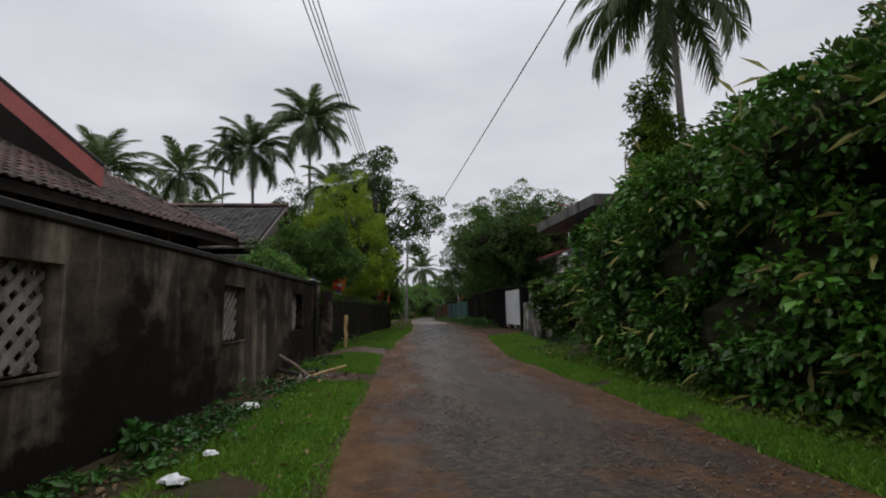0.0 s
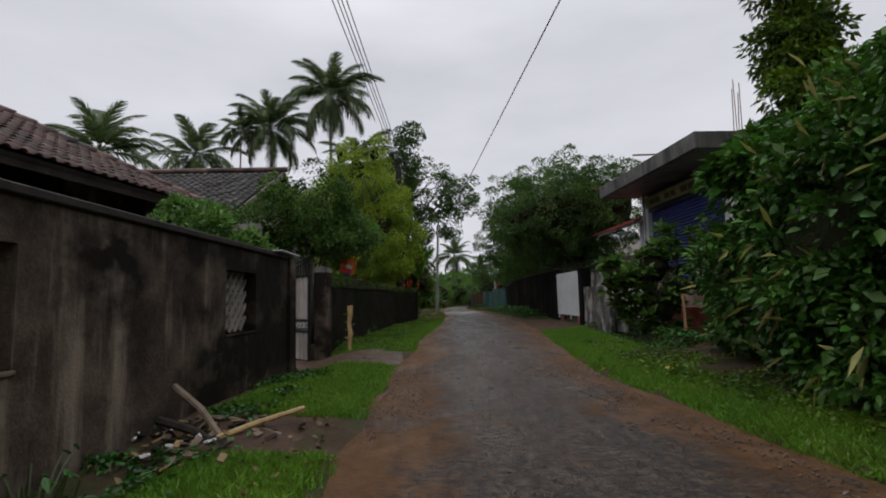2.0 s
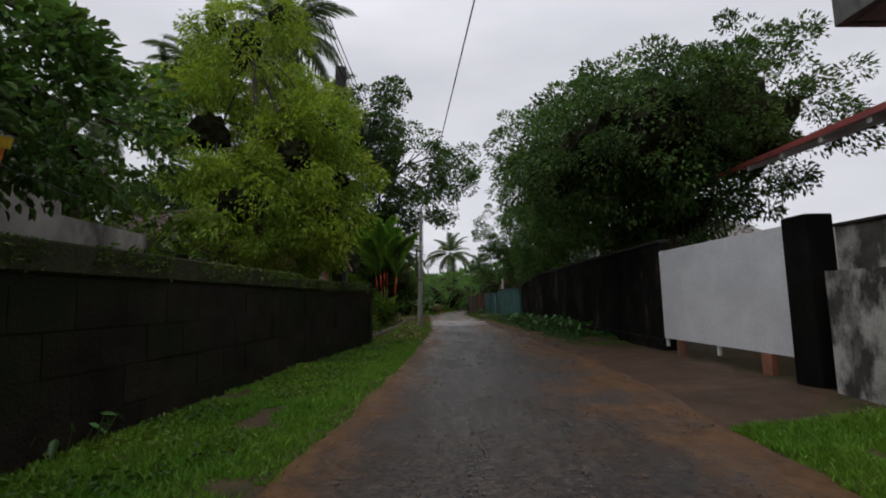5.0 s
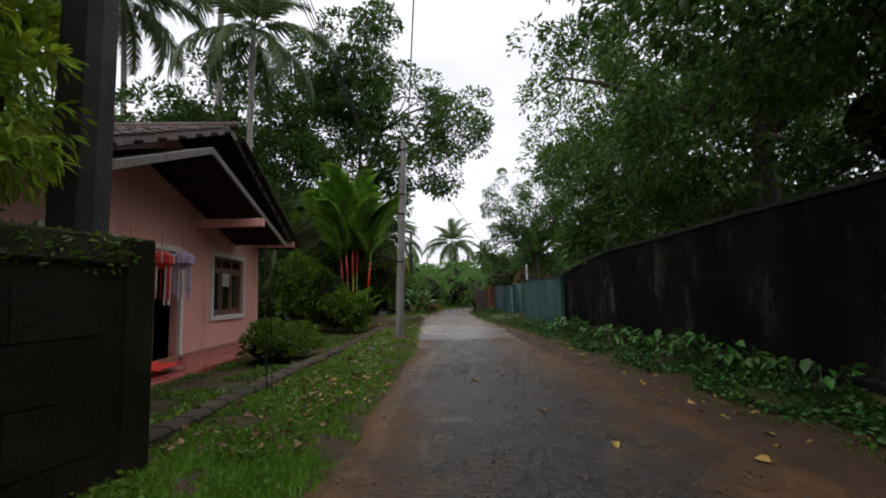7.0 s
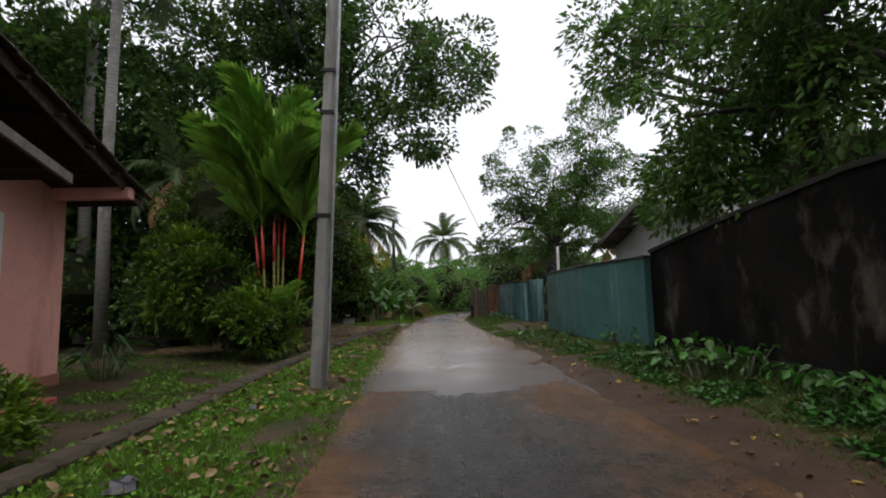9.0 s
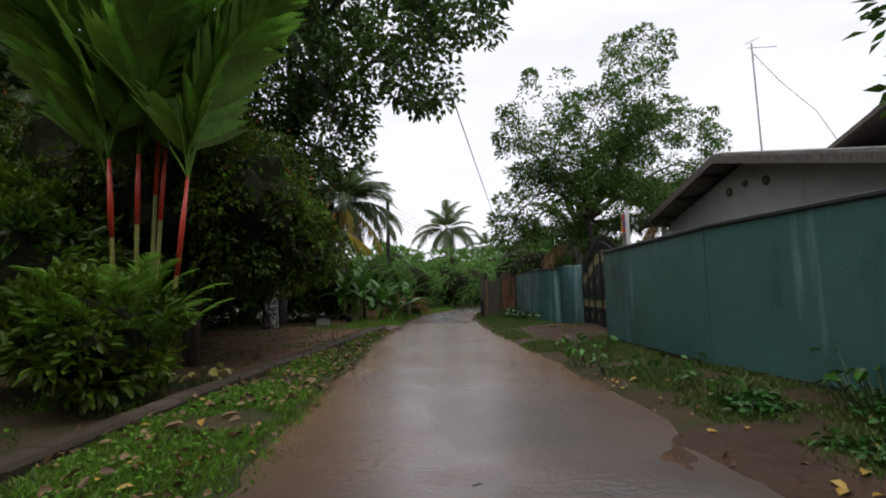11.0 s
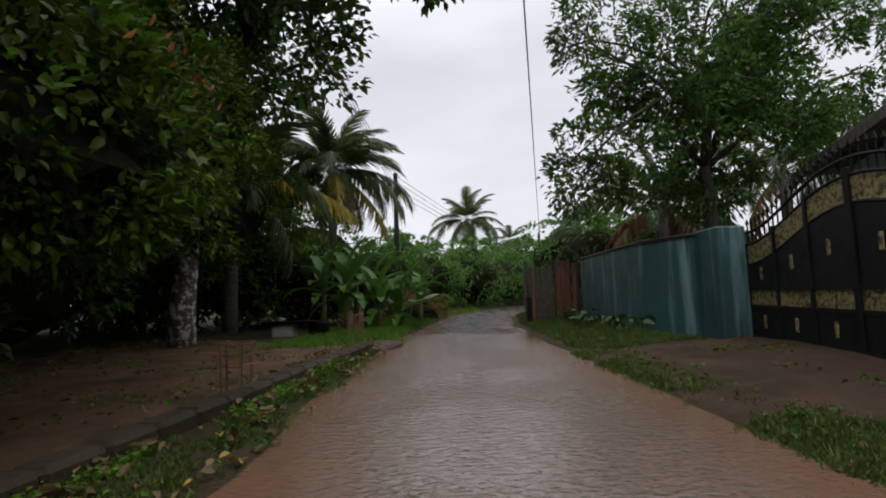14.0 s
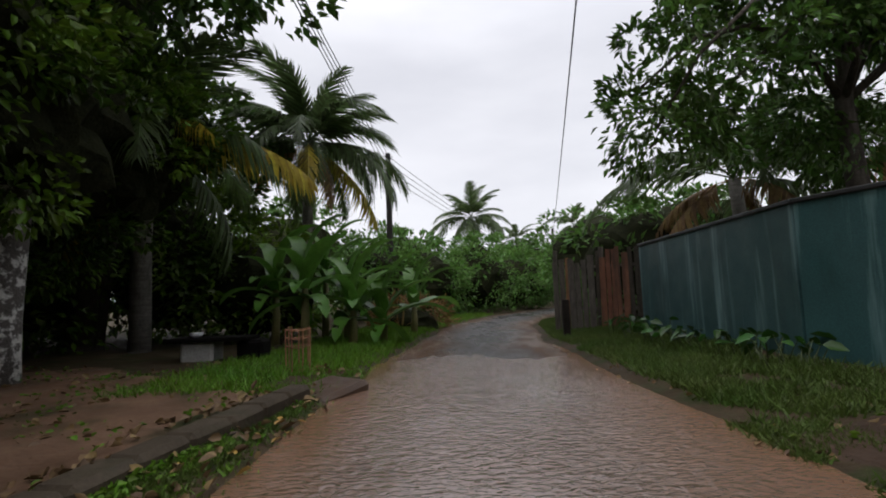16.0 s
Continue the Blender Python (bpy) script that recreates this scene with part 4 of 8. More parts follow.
grass("grass_verge", "bright green wet grass along the old wall", band(-2, 8.4, lambda y: wall1_x(y) + 0.78, lambda y: road_left(y) + 0.02, edge=0.2), 25000, 0.06, 11)
grass("grass_verge", "bright green wet grass before the gateway", band(9.6, 13.3, lambda y: wall1_x(y) + 0.3, lambda y: road_left(y) - 0.02, edge=0.16), 15000, 0.07, 12)
grass("grass_verge", "lush green grass along the mossy wall", band(15.8, 30, lambda y: wall2_x(y) + 0.1, lambda y: road_left(y) + 0.02, edge=0.16), 28000, 0.075, 13)
grass("grass_verge", "short grass between the kerb and the lane", band(30, 45, lambda y: kerb_x(y) + 0.1, lambda y: road_left(y) - 0.05, edge=0.18, bare=-0.3), 16000, 0.06, 14)
grass("grass_verge", "thin trodden grass between the kerb and the flooded lane", band(45, 56, lambda y: kerb_x(y) + 0.1, lambda y: road_left(y) - 0.25, bare=0.02), 4500, 0.05, 44)
grass("grass_verge", "sparse yellowing grass between the kerb and the lane", band(30, 56, lambda y: kerb_x(y) + 0.1, lambda y: road_left(y) - 0.15, bare=-0.35), 16000, 0.05, 24, M_DRYGRASS)
grass("grass_verge", "green grass at the foot of the creepers", band(-1, 14, lambda y: road_right(y) - 0.04, lambda y: road_right(y) + (0.62 if y < 7 else 1.0), bare=-0.32), 19000, 0.07, 15)
grass("grass_verge", "green grass below the shop front", band(13.8, 20.6, lambda y: road_right(y) - 0.02, lambda y: road_right(y) + 1.4), 21000, 0.085, 16)
grass("grass_verge", "thin weedy grass below the dark wall", band(28, 49, lambda y: road_right(y) + 0.35, lambda y: 6.5, bare=-0.25), 22000, 0.06, 17, M_DRYGRASS)
grass("grass_verge", "long green grass beside the fence", band(53.0, 66, lambda y: road_right(y) + 0.2, lambda y: road_right(y) + 1.7, bare=-0.3), 16000, 0.1, 18, M_DRYGRASS)
grass("grass_verge", "green grass at the bend of the lane", band(54.5, 72, lambda y: road_left(y) - 2.2, lambda y: road_left(y) - 0.2), 8000, 0.14, 19)
grass("grass_verge", "thin grass along the muddy entrance", band(47.8, 53.8, lambda y: road_right(y) - 0.02, lambda y: road_right(y) + 0.5, bare=-0.05), 4500, 0.06, 45, M_DRYGRASS)
grass("garden_lawn", "patchy garden lawn in deep shade", band(30.2, 47.5, lambda y: -7.5 if y > 43 else -2.5, lambda y: kerb_x(y) - 0.2, bare=0.0), 9000, 0.08, 20, M_DRYGRASS)


def weeds(label, where, count, size, seed, mat, tall=0.05, width=0.7):
    """Low creeping leaves scattered over the ground."""
    rng = np.random.default_rng(seed)
    x, y = where(rng, count)
    z = np.array([ground_z(a, b) for a, b in zip(x, y)]) + 0.01 + tall * rng.random(len(x))
    D = rng.normal(0, 1, (len(x), 3)) * [1, 1, 0.35]
    tagged(new("weeds", leaf_mesh("weeds", np.stack([x, y, z], 1), D, size * (0.6 + 0.8 * rng.random(len(x))), size * width * (0.7 + 0.5 * rng.random(len(x))), mat, rng, 0.25, 0.6, True)), label, "weeds", kind="stuff")


weeds("low dark weeds and moss at the foot of the old wall", band(-1, 12.6, lambda y: wall1_x(y) + 0.1, lambda y: wall1_x(y) + 0.85, bare=-0.05), 3800, 0.06, 31, M_TARO, 0.06)
weeds("low weeds along the mossy wall", band(15.8, 30, lambda y: wall2_x(y) + 0.1, lambda y: road_left(y) - 0.4, bare=-0.1), 4000, 0.05, 32, M_FERN, 0.07)
weeds("low weeds under the creepers", band(-1, 16, lambda y: road_right(y) + 0.5, lambda y: road_right(y) + 1.6, bare=-0.2), 5000, 0.06, 33, M_FERN, 0.08)
weeds("creeping weeds below the dark wall", band(29, 43.5, lambda y: road_right(y) + 0.55, lambda y: 6.6, bare=-0.05), 11000, 0.065, 34, M_TARO, 0.08)
weeds("clover and creeping weeds between kerb and lane", band(30.5, 55, lambda y: kerb_x(y) + 0.12, lambda y: road_left(y) - 0.35, bare=-0.1), 5000, 0.04, 35, M_GRASS, 0.04)
weeds("brown leaf litter on the trodden verge", band(28, 56, lambda y: road_right(y) - 0.15, lambda y: road_right(y) + 1.0, bare=-0.1), 500, 0.06, 36, M_DRYLITTER, 0.01)
weeds("brown leaf litter along the kerb", band(30, 56, lambda y: kerb_x(y) - 0.5, lambda y: road_left(y) - 0.05, bare=-0.2), 2200, 0.075, 37, M_DRYLITTER, 0.05)
weeds("brown leaf litter and twigs below the wall", band(0, 14, lambda y: wall1_x(y) + 0.1, lambda y: road_left(y) - 0.1, bare=-0.2), 500, 0.06, 38, M_DRYLITTER, 0.03)
weeds("sparse weeds over the muddy entrance", band(48.6, 53.6, lambda y: road_right(y) + 0.1, lambda y: 6.9, bare=0.12), 700, 0.05, 40, M_FERN, 0.04)
weeds("dead leaves over the trodden yard", band(48, 57, lambda y: -4.5, lambda y: kerb_x(min(y, 54)) - 0.2, bare=-0.2), 900, 0.08, 41, M_DRYLITTER, 0.02)
weeds("moss and low weeds over the trodden yard", band(48, 57, lambda y: -4.5, lambda y: kerb_x(min(y, 54)) - 0.2, bare=0.1), 2500, 0.05, 42, M_GRASS, 0.04)
weeds("low green weeds over the shaded garden", band(30.2, 47, lambda y: -7.0 if y > 43 else -2.5, lambda y: kerb_x(y) - 0.25, bare=0.08), 4200, 0.06, 39, M_GRASS, 0.06)

weeds("dark weeds in the ditch before the shop", band(13.6, 20.4, lambda y: road_right(y) + 1.3, lambda y: road_right(y) + 3.0, bare=-0.3), 5000, 0.08, 43, M_TARO, 0.16)

# ---- boundary walls ----
def vent_wall():
    m, ln = along((wall1_x(-4.0), -4.0), (wall1_x(12.62), 12.62))
    vents = [(-0.85, 0.05), (2.85, 3.78), (6.78, 7.6), (10.4, 11.3)]
    z0, z1 = 0.81, 1.57
    bm = bmesh.new()
    x = 0.0
    k = ln / 16.62
    for a, b in vents:
        a, b = (a + 4.0) * k, (b + 4.0) * k
        box(bm, x, a, -0.1, 0.1, -0.3, 1.86, m)
        box(bm, a, b, -0.1, 0.1, -0.3, z0, m)
        box(bm, a, b, -0.1, 0.1, z1, 1.86, m)
        x = b
    box(bm, x, ln, -0.1, 0.1, -0.3, 1.86, m)
    wall = solid("wall_left", bm, M_WALL, "blackened rendered garden wall with lattice vents", "wall", "structure")
    part("coping", one(0, ln + 0.03, -0.14, 0.14, 1.86, 1.93, m), M_COPING, wall, bevel=0.012)
    for a, b in vents:
        a, b = (a + 4.0) * k, (b + 4.0) * k
        fr = bmesh.new()
        box(fr, a - 0.02, b + 0.02, -0.12, 0.03, z0 - 0.035, z0, m)
        part("vent_sill", fr, M_WALL, wall, bevel=0.008)
        # added near-black sheet stands in for the shaded yard behind the lattice
        part("vent_backing", one(a, b, 0.115, 0.13, z0 - 0.02, z1 + 0.02, m), M_SHADEBLACK, wall)
        w, h = b - a, z1 - z0
        for sgn, y in ((1, 0.045), (-1, 0.069)):
            step = 0.165
            q = -h
            while q < w:
                lo, hi = max(0, q), min(w, q + h)
                if hi - lo > 0.04:
                    za, zb = (lo - q, hi - q) if sgn > 0 else (h - (lo - q), h - (hi - q))
                    bb = bmesh.new()
                    p0, p1 = Vector((a + lo, y, z0 + za)), Vector((a + hi, y, z0 + zb))
                    d = (p1 - p0).normalized()
                    u = Vector((-d.z, 0, d.x)) * 0.026
                    vs = [bb.verts.new(m @ (pt + s * u + Vector((0, t, 0)))) for pt in (p0, p1) for s in (-1, 1) for t in (-0.012, 0.012)]
                    for f in ((0, 1, 3, 2), (4, 6, 7, 5), (0, 4, 5, 1), (2, 3, 7, 6), (0, 2, 6, 4), (1, 5, 7, 3)):
                        bb.faces.new([vs[i] for i in f])
                    part("lattice_bar", bb, M_LATTICE, wall)
                q += step
    part("wall_end_pier", one(ln - 0.02, ln + 0.26, -0.15, 0.15, -0.2, 1.9, m), M_WALL, wall, bevel=0.012)


vent_wall()


BLOCK = raw("block", np.array([(x, y, z) for x in (-0.296, 0.296) for y in (-0.075, 0.075) for z in (-0.176, 0.176)], np.float32),
            np.array([(0, 1, 3, 2), (4, 6, 7, 5), (0, 4, 5, 1), (2, 3, 7, 6), (0, 2, 6, 4), (1, 5, 7, 3)]), M_MOSSWALL)

BLOCK.shade_flat()


def block_wall():
    rng = np.random.default_rng(5)
    core = bmesh.new()
    cap = bmesh.new()
    segs = list(zip(W2, W2[1:]))
    for a, b in segs:
        m, ln = along(a, b)
        box(core, 0, ln, -0.068, 0.068, -0.2, 1.5, m)
        box(cap, -0.02, ln + (0.02 if b != W2[-1] else 0.0), -0.1, 0.1, 1.5, 1.77 if b != W2[-1] else 1.7, m)
    wall = solid("wall_left_mossy", core, M_MOSSWALL, "low dark block wall grown over with moss", "wall", "structure")
    part("coping", cap, M_MOSSCAP, wall, "mossy cap of the wall", bevel=0.02)
    for a, b in segs:
        m, ln = along(a, b)
        for r in range(4):
            x = 0.3 + 0.3 * (r % 2)
            while x < ln - 0.25:
                ob = new("block", BLOCK)
                ob.matrix_basis = m @ Matrix.Translation((x, rng.normal(0, 0.004), 0.12 + r * 0.368)) @ Matrix.Rotation(rng.normal(0, 0.006), 4, "Y")
                under(ob, wall)
                x += 0.6
    a, b = W2[0], W2[1]
    m, ln = along(a, b)
    part("gate_pier", one(-0.3, 0.02, -0.16, 0.16, -0.2, 1.82, m), M_WALL, wall, bevel=0.015)
    m, ln = along(W2[-2], W2[-1])
    part("end_pier", one(ln - 0.24, ln + 0.004, -0.105, 0.105, -0.2, 1.705, m), M_MOSSWALL, wall, bevel=0.015)


block_wall()


def cap_moss():
    """Cushions of moss and tiny ferns along the top edge of the mossy wall."""
    rng = np.random.default_rng(61)
    n = 5200
    y = 16.2 + 13.3 * rng.random(n)
    side = rng.random(n)
    keep = np.array([noise.noise((0.3, v * 1.1, 5.0)) + 0.4 * noise.noise((9.0, v * 4.0, 1.0)) > -0.18 for v in y])
    y, side = y[keep], side[keep]
    x = np.array([wall2_x(v) for v in y]) + np.where(side < 0.45, 0.1 + 0.012 * rng.random(len(y)), -0.1 + 0.2 * rng.random(len(y)))
    z = np.where(side < 0.45, 1.5 + 0.26 * rng.random(len(y)) ** 0.6, 1.755) - np.where(y > 25.6, 0.07, 0.0)
    D = rng.normal(0, 1, (len(y), 3)) * [1, 1, 0.6] + [0.3, 0, 0.25]
    tagged(new("moss", leaf_mesh("moss", np.stack([x, y, z], 1), D, 0.03 + 0.035 * rng.random(len(y)), 0.022, M_FERN, rng, 0.2, 0.6)), "moss and tiny ferns on the wall cap", "moss", kind="stuff")


cap_moss()


def kerb_wall():
    first = None
    for i, (a, b) in enumerate(zip(KERB, KERB[1:])):
        m, ln = along(a, b)
        bm = bmesh.new()
        k = max(2, int(ln / 0.35))
        for j in range(k):
            x0, x1 = ln * j / k, ln * (j + 1) / k
            dz = 0.012 * wobble(a[0] + j, a[1], 1.3)
            box(bm, x0 - 0.002, x1 + 0.002, -0.13 - 0.015 * wobble(j, a[1], 3), 0.1 + 0.015 * wobble(j, a[1], 2), -0.45, 0.145 + dz, m)
        if first is None:
            first = solid("kerb", bm, M_KERB, "low mossy concrete retaining kerb beside the lane", "kerb", "structure", bevel=0.035)
        else:
            part("kerb_length", bm, M_KERB, first, bevel=0.035)


kerb_wall()


def slanted(bm, m, ln, y0, y1, lo, hi0, hi1, low0=None, low1=None):
    """A length of wall whose top falls from hi0 to hi1."""
    vs = [bm.verts.new(m @ Vector(v)) for x, l, h in ((0, lo if low0 is None else low0, hi0), (ln, lo if low1 is None else low1, hi1)) for v in ((x, y0, l), (x, y1, l), (x, y1, h), (x, y0, h))]
    for f in ((0, 1, 2, 3), (7, 6, 5, 4), (0, 4, 5, 1), (1, 5, 6, 2), (2, 6, 7, 3), (3, 7, 4, 0)):
        bm.faces.new([vs[i] for i in f])
    return bm


def falling_wall():
    pts = [(6.72, 42.6, 1.86), (6.7, 40.4, 2.1), (6.7, 38.4, 2.28), (6.78, 36.0, 2.3), (6.68, 33.0, 2.34), (6.55, 30.0, 2.32), (6.35, 26.2, 2.3)]
    root = None
    for (ax, ay, az), (bx, by, bz) in zip(pts, pts[1:]):
        m, ln = along((ax, ay), (bx, by))
        bm = slanted(bmesh.new(), m, ln, -0.1, 0.1, -0.2, az, bz)
        if root is None:
            root = solid("wall_right_dark", bm, M_DARKWALL, "tall rain-blackened rendered boundary wall", "wall", "structure")
        else:
            part("wall_length", bm, M_DARKWALL, root)
        part("coping", slanted(bmesh.new(), m, ln, -0.13, 0.13, 0, az + 0.06, bz + 0.06, az, bz), M_COPING, root)
        part("footing", one(-0.01, ln + 0.01, -0.15, 0.15, -0.2, 0.3, m), M_DARKWALL, root, bevel=0.02)


def plain_wall(name, pts, thick, z0, z1, mat, label, cap=None, cap_h=0.06, cap_out=0.03, base=None):
    walls, cp = [], bmesh.new()
    bs = bmesh.new()
    for a, b in zip(pts, pts[1:]):
        m, ln = along(a, b)
        walls.append(bmesh.new())
        box(walls[-1], -0.001, ln + 0.001, -thick / 2, thick / 2, z0, z1, m)
        box(cp, -0.02, ln + 0.02, -thick / 2 - cap_out, thick / 2 + cap_out, z1, z1 + cap_h, m)
        if base:
            box(bs, -0.02, ln + 0.02, -thick / 2 - 0.05, thick / 2 + 0.05, z0, base, m)
    ob = solid(name, walls[0], mat, label, "wall", "structure")
    for w in walls[1:]:
        part("wall_length", w, mat, ob)
    if cap:
        part("coping", cp, cap, ob, bevel=0.01)
    if base:
        part("footing", bs, M_DARKWALL, ob, bevel=0.02)
    return ob


falling_wall()
plain_wall("wall_right_teal", [(6.44, 48.72), (6.28, 45.0), (6.6, 42.62)], 0.2, -0.2, 1.78, M_GREENWALL, "teal painted wall streaked by rain, black cap", M_BLACKCAP, 0.05, 0.03, 0.16)
far_teal = plain_wall("wall_right_faded", [(6.72, 59.2), (6.55, 54.85), (6.98, 53.8)], 0.18, -0.2, 1.72, M_BLUEGREEN, "faded teal wall with chalky streaks", M_BLACKCAP, 0.05, 0.03)
part("gate_pier", one(6.96, 7.4, 53.2, 53.85, -0.1, 1.8), M_BLUEGREEN, far_teal, bevel=0.02)
plain_wall("wall_right_hidden", [(5.45, 12.4), (5.2, 6.0), (5.2, -5.0)], 0.15, -0.2, 1.7, M_DARKWALL, "boundary wall buried under creepers", M_COPING)

# ---- trees and hedges ----
tree("mango_tree", "large dark mango tree leaning over the boundary wall", (8.2, 29.0, 0.1), [(8.2, 29, 0, 0.3), (8.1, 29, 1.6, 0.24), (7.8, 28.8, 3.2, 0.19), (7.6, 28.6, 4.6, 0.12)],
     [(6.6, 27.2, 5.0, 2.4, 2.2, 1.8), (8.8, 27.5, 5.2, 2.6, 2.5, 2.3), (5.4, 29.8, 5.0, 2.0, 2.2, 1.6), (8.4, 30.5, 5.0, 2.6, 2.6, 2.4), (5.4, 27.8, 4.7, 1.5, 1.7, 1.1), (8.0, 28.6, 3.2, 1.1, 2.6, 0.9), (8.2, 31.8, 3.4, 1.1, 1.6, 1.1)], 640, 110, 0.13, M_MANGO, 21, -0.35, 0.42, gap=-0.2, fine=1.1, boughs=14, core=0.5)
tree("mango_tree", "tall dense mango tree over the dark wall", (8.6, 35.0, 0.1), [(8.6, 35, 0, 0.3), (8.5, 35, 2, 0.25), (8.3, 34.8, 4, 0.18), (8.1, 34.6, 6, 0.12)],
     [(7.6, 33.5, 6.0, 2.6, 2.6, 3.0), (9.6, 35.0, 7.0, 3.0, 3.0, 3.4), (7.0, 36.8, 5.8, 2.3, 2.6, 2.8), (6.8, 33.6, 4.1, 1.4, 2.6, 1.0), (6.0, 36.0, 7.0, 1.7, 2.0, 2.2), (6.3, 32.0, 5.6, 2.0, 2.0, 2.2), (8.6, 32.0, 7.4, 2.0, 2.0, 1.6)], 640, 92, 0.15, M_MIDLEAF, 22, -0.45, 0.46, gap=0.0, fine=0.9, boughs=20)
tree("mango_tree", "tall mango tree with dark glossy leaves", (9.0, 41.5, 0.1), [(9, 41.5, 0, 0.28), (8.9, 41.4, 2, 0.22), (8.7, 41.2, 4, 0.16), (8.5, 41, 5.5, 0.1)],
     [(8.4, 40.5, 5.2, 2.3, 2.6, 2.6), (9.8, 42.0, 6.6, 2.6, 2.8, 2.8), (7.6, 41.2, 4.2, 1.4, 1.4, 1.6), (7.3, 44.2, 7.0, 1.2, 1.2, 1.2), (7.4, 42.6, 5.8, 1.4, 1.4, 1.2), (10.5, 38.5, 5.5, 2.4, 2.4, 2.6), (6.9, 39.8, 6.4, 1.7, 2.0, 2.0), (7.4, 40.0, 3.4, 1.2, 2.6, 1.1), (9.8, 37.8, 4.4, 2.2, 2.4, 2.6), (8.2, 37.2, 3.2, 1.2, 2.4, 1.1), (11.5, 36, 5, 2.5, 3.0, 3.2), (7.7, 41.3, 3.2, 1.0, 1.0, 1.1), (8.6, 40.0, 3.4, 1.3, 1.3, 1.3), (8.6, 42.2, 4.2, 1.0, 0.9, 1.3), (7.1, 42.0, 2.7, 0.55, 0.8, 0.7), (7.0, 40.8, 3.0, 0.55, 1.0, 0.6), (7.6, 42.6, 3.3, 0.7, 0.5, 0.7)], 1080, 88, 0.16, M_MIDLEAF, 23, -0.45, 0.5, gap=-0.07, fine=0.7, boughs=16)
tree("mango_tree", "open mango tree behind the black gate", (9.2, 57.0, 0.1), [(9.2, 57, 0, 0.2), (9.1, 57, 1.8, 0.16), (9.0, 57, 3.6, 0.12), (9.2, 57, 5.6, 0.07)],
     [(7.3, 57.0, 7.0, 1.5, 1.6, 2.2), (7.4, 56.8, 4.2, 2.0, 1.7, 1.4), (8.6, 57.0, 5.8, 1.6, 1.6, 1.6), (9.4, 57.5, 4.6, 2.2, 2.0, 2.0), (11.2, 57.4, 8.0, 1.6, 1.6, 2.0), (10.4, 57.2, 6.4, 1.5, 1.5, 1.6), (11.6, 57.5, 5.6, 1.5, 1.6, 1.5), (6.2, 56.8, 3.3, 0.9, 0.9, 0.5), (11.4, 57.4, 9.9, 1.2, 1.2, 1.5), (12.8, 58.2, 6.8, 1.9, 1.9, 2.1), (9.0, 57.2, 7.6, 1.3, 1.3, 1.2), (10.6, 57.0, 4.4, 1.8, 1.6, 1.4)], 680, 84, 0.16, M_MIDLEAF, 24, -0.45, 0.42, boughs=26, gap=-0.1, fine=0.9)
tree("rain_tree", "tall spreading dark tree reaching over the lane", (-4.6, 60.0, 0), [(-4.6, 60, -0.2, 0.38), (-4.0, 59.8, 4, 0.3), (-2.6, 59, 8, 0.24), (-1.0, 57.8, 12, 0.15)],
     [(-3.2, 57.5, 16.5, 3.2, 3.0, 2.6), (0.0, 57.0, 12.6, 3.4, 3.0, 3.6), (4.0, 55.6, 12.0, 1.7, 2.4, 2.2), (2.6, 55.5, 9.2, 1.2, 1.5, 1.9), (0.4, 55.8, 9.0, 1.8, 1.6, 1.8), (-3.6, 58, 11.0, 3.4, 3.0, 3.6), (-1.2, 57.5, 18.6, 2.0, 2.0, 1.4), (-2.0, 57, 7.4, 2.6, 2.6, 2.2), (-2.6, 56.4, 14.2, 2.6, 2.4, 2.4)], 500, 84, 0.26, M_MANGO, 25, -0.2, 0.8, width=0.6, boughs=26)
tree("jungle_tree", "broad dark evergreen behind the pink house", (-8.5, 56.0, 0), [(-8.5, 56, -0.2, 0.4), (-8.4, 56, 4, 0.3), (-8.2, 56, 8, 0.2), (-8, 56, 11, 0.12)],
     [(-9.5, 55, 11, 4.0, 3.4, 4.4), (-6.2, 54, 8, 3.2, 3.0, 3.6), (-12.5, 56, 9, 4, 3.5, 4.2), (-8.5, 53, 5.0, 3.2, 2.6, 2.8), (-13.5, 57.5, 10.6, 3.6, 3.0, 2.8), (-17.5, 58, 9.4, 4.0, 3.4, 3.2), (-5.2, 57.5, 12.2, 2.6, 2.4, 2.6)], 680, 84, 0.31, M_MANGO, 26, -0.2, 0.95, width=0.5)
tree("yard_tree", "dense dark broadleaf tree tipped with orange young leaves", (-1.6, 48.6, 0), [(-1.6, 48.6, -0.3, 0.16), (-1.55, 48.6, 1.0, 0.13), (-1.5, 48.6, 2.2, 0.1), (-1.4, 48.6, 3, 0.07)],
     [(-1.0, 48.2, 2.9, 1.9, 1.9, 1.5), (-2.8, 48.5, 3.4, 2.2, 2.0, 1.9), (-0.9, 50.2, 2.6, 1.5, 1.8, 1.4), (-2.6, 51.0, 3.4, 2.2, 2.0, 1.9), (-0.1, 49.2, 2.0, 1.0, 1.3, 0.8)], 560, 120, 0.1, M_YARDLEAF, 27, -0.05, 0.34, width=0.55, core=0.72, gap=-0.2, round_leaf=True, extra=(0.03, M_ORANGELEAF, "young orange leaf tips"))
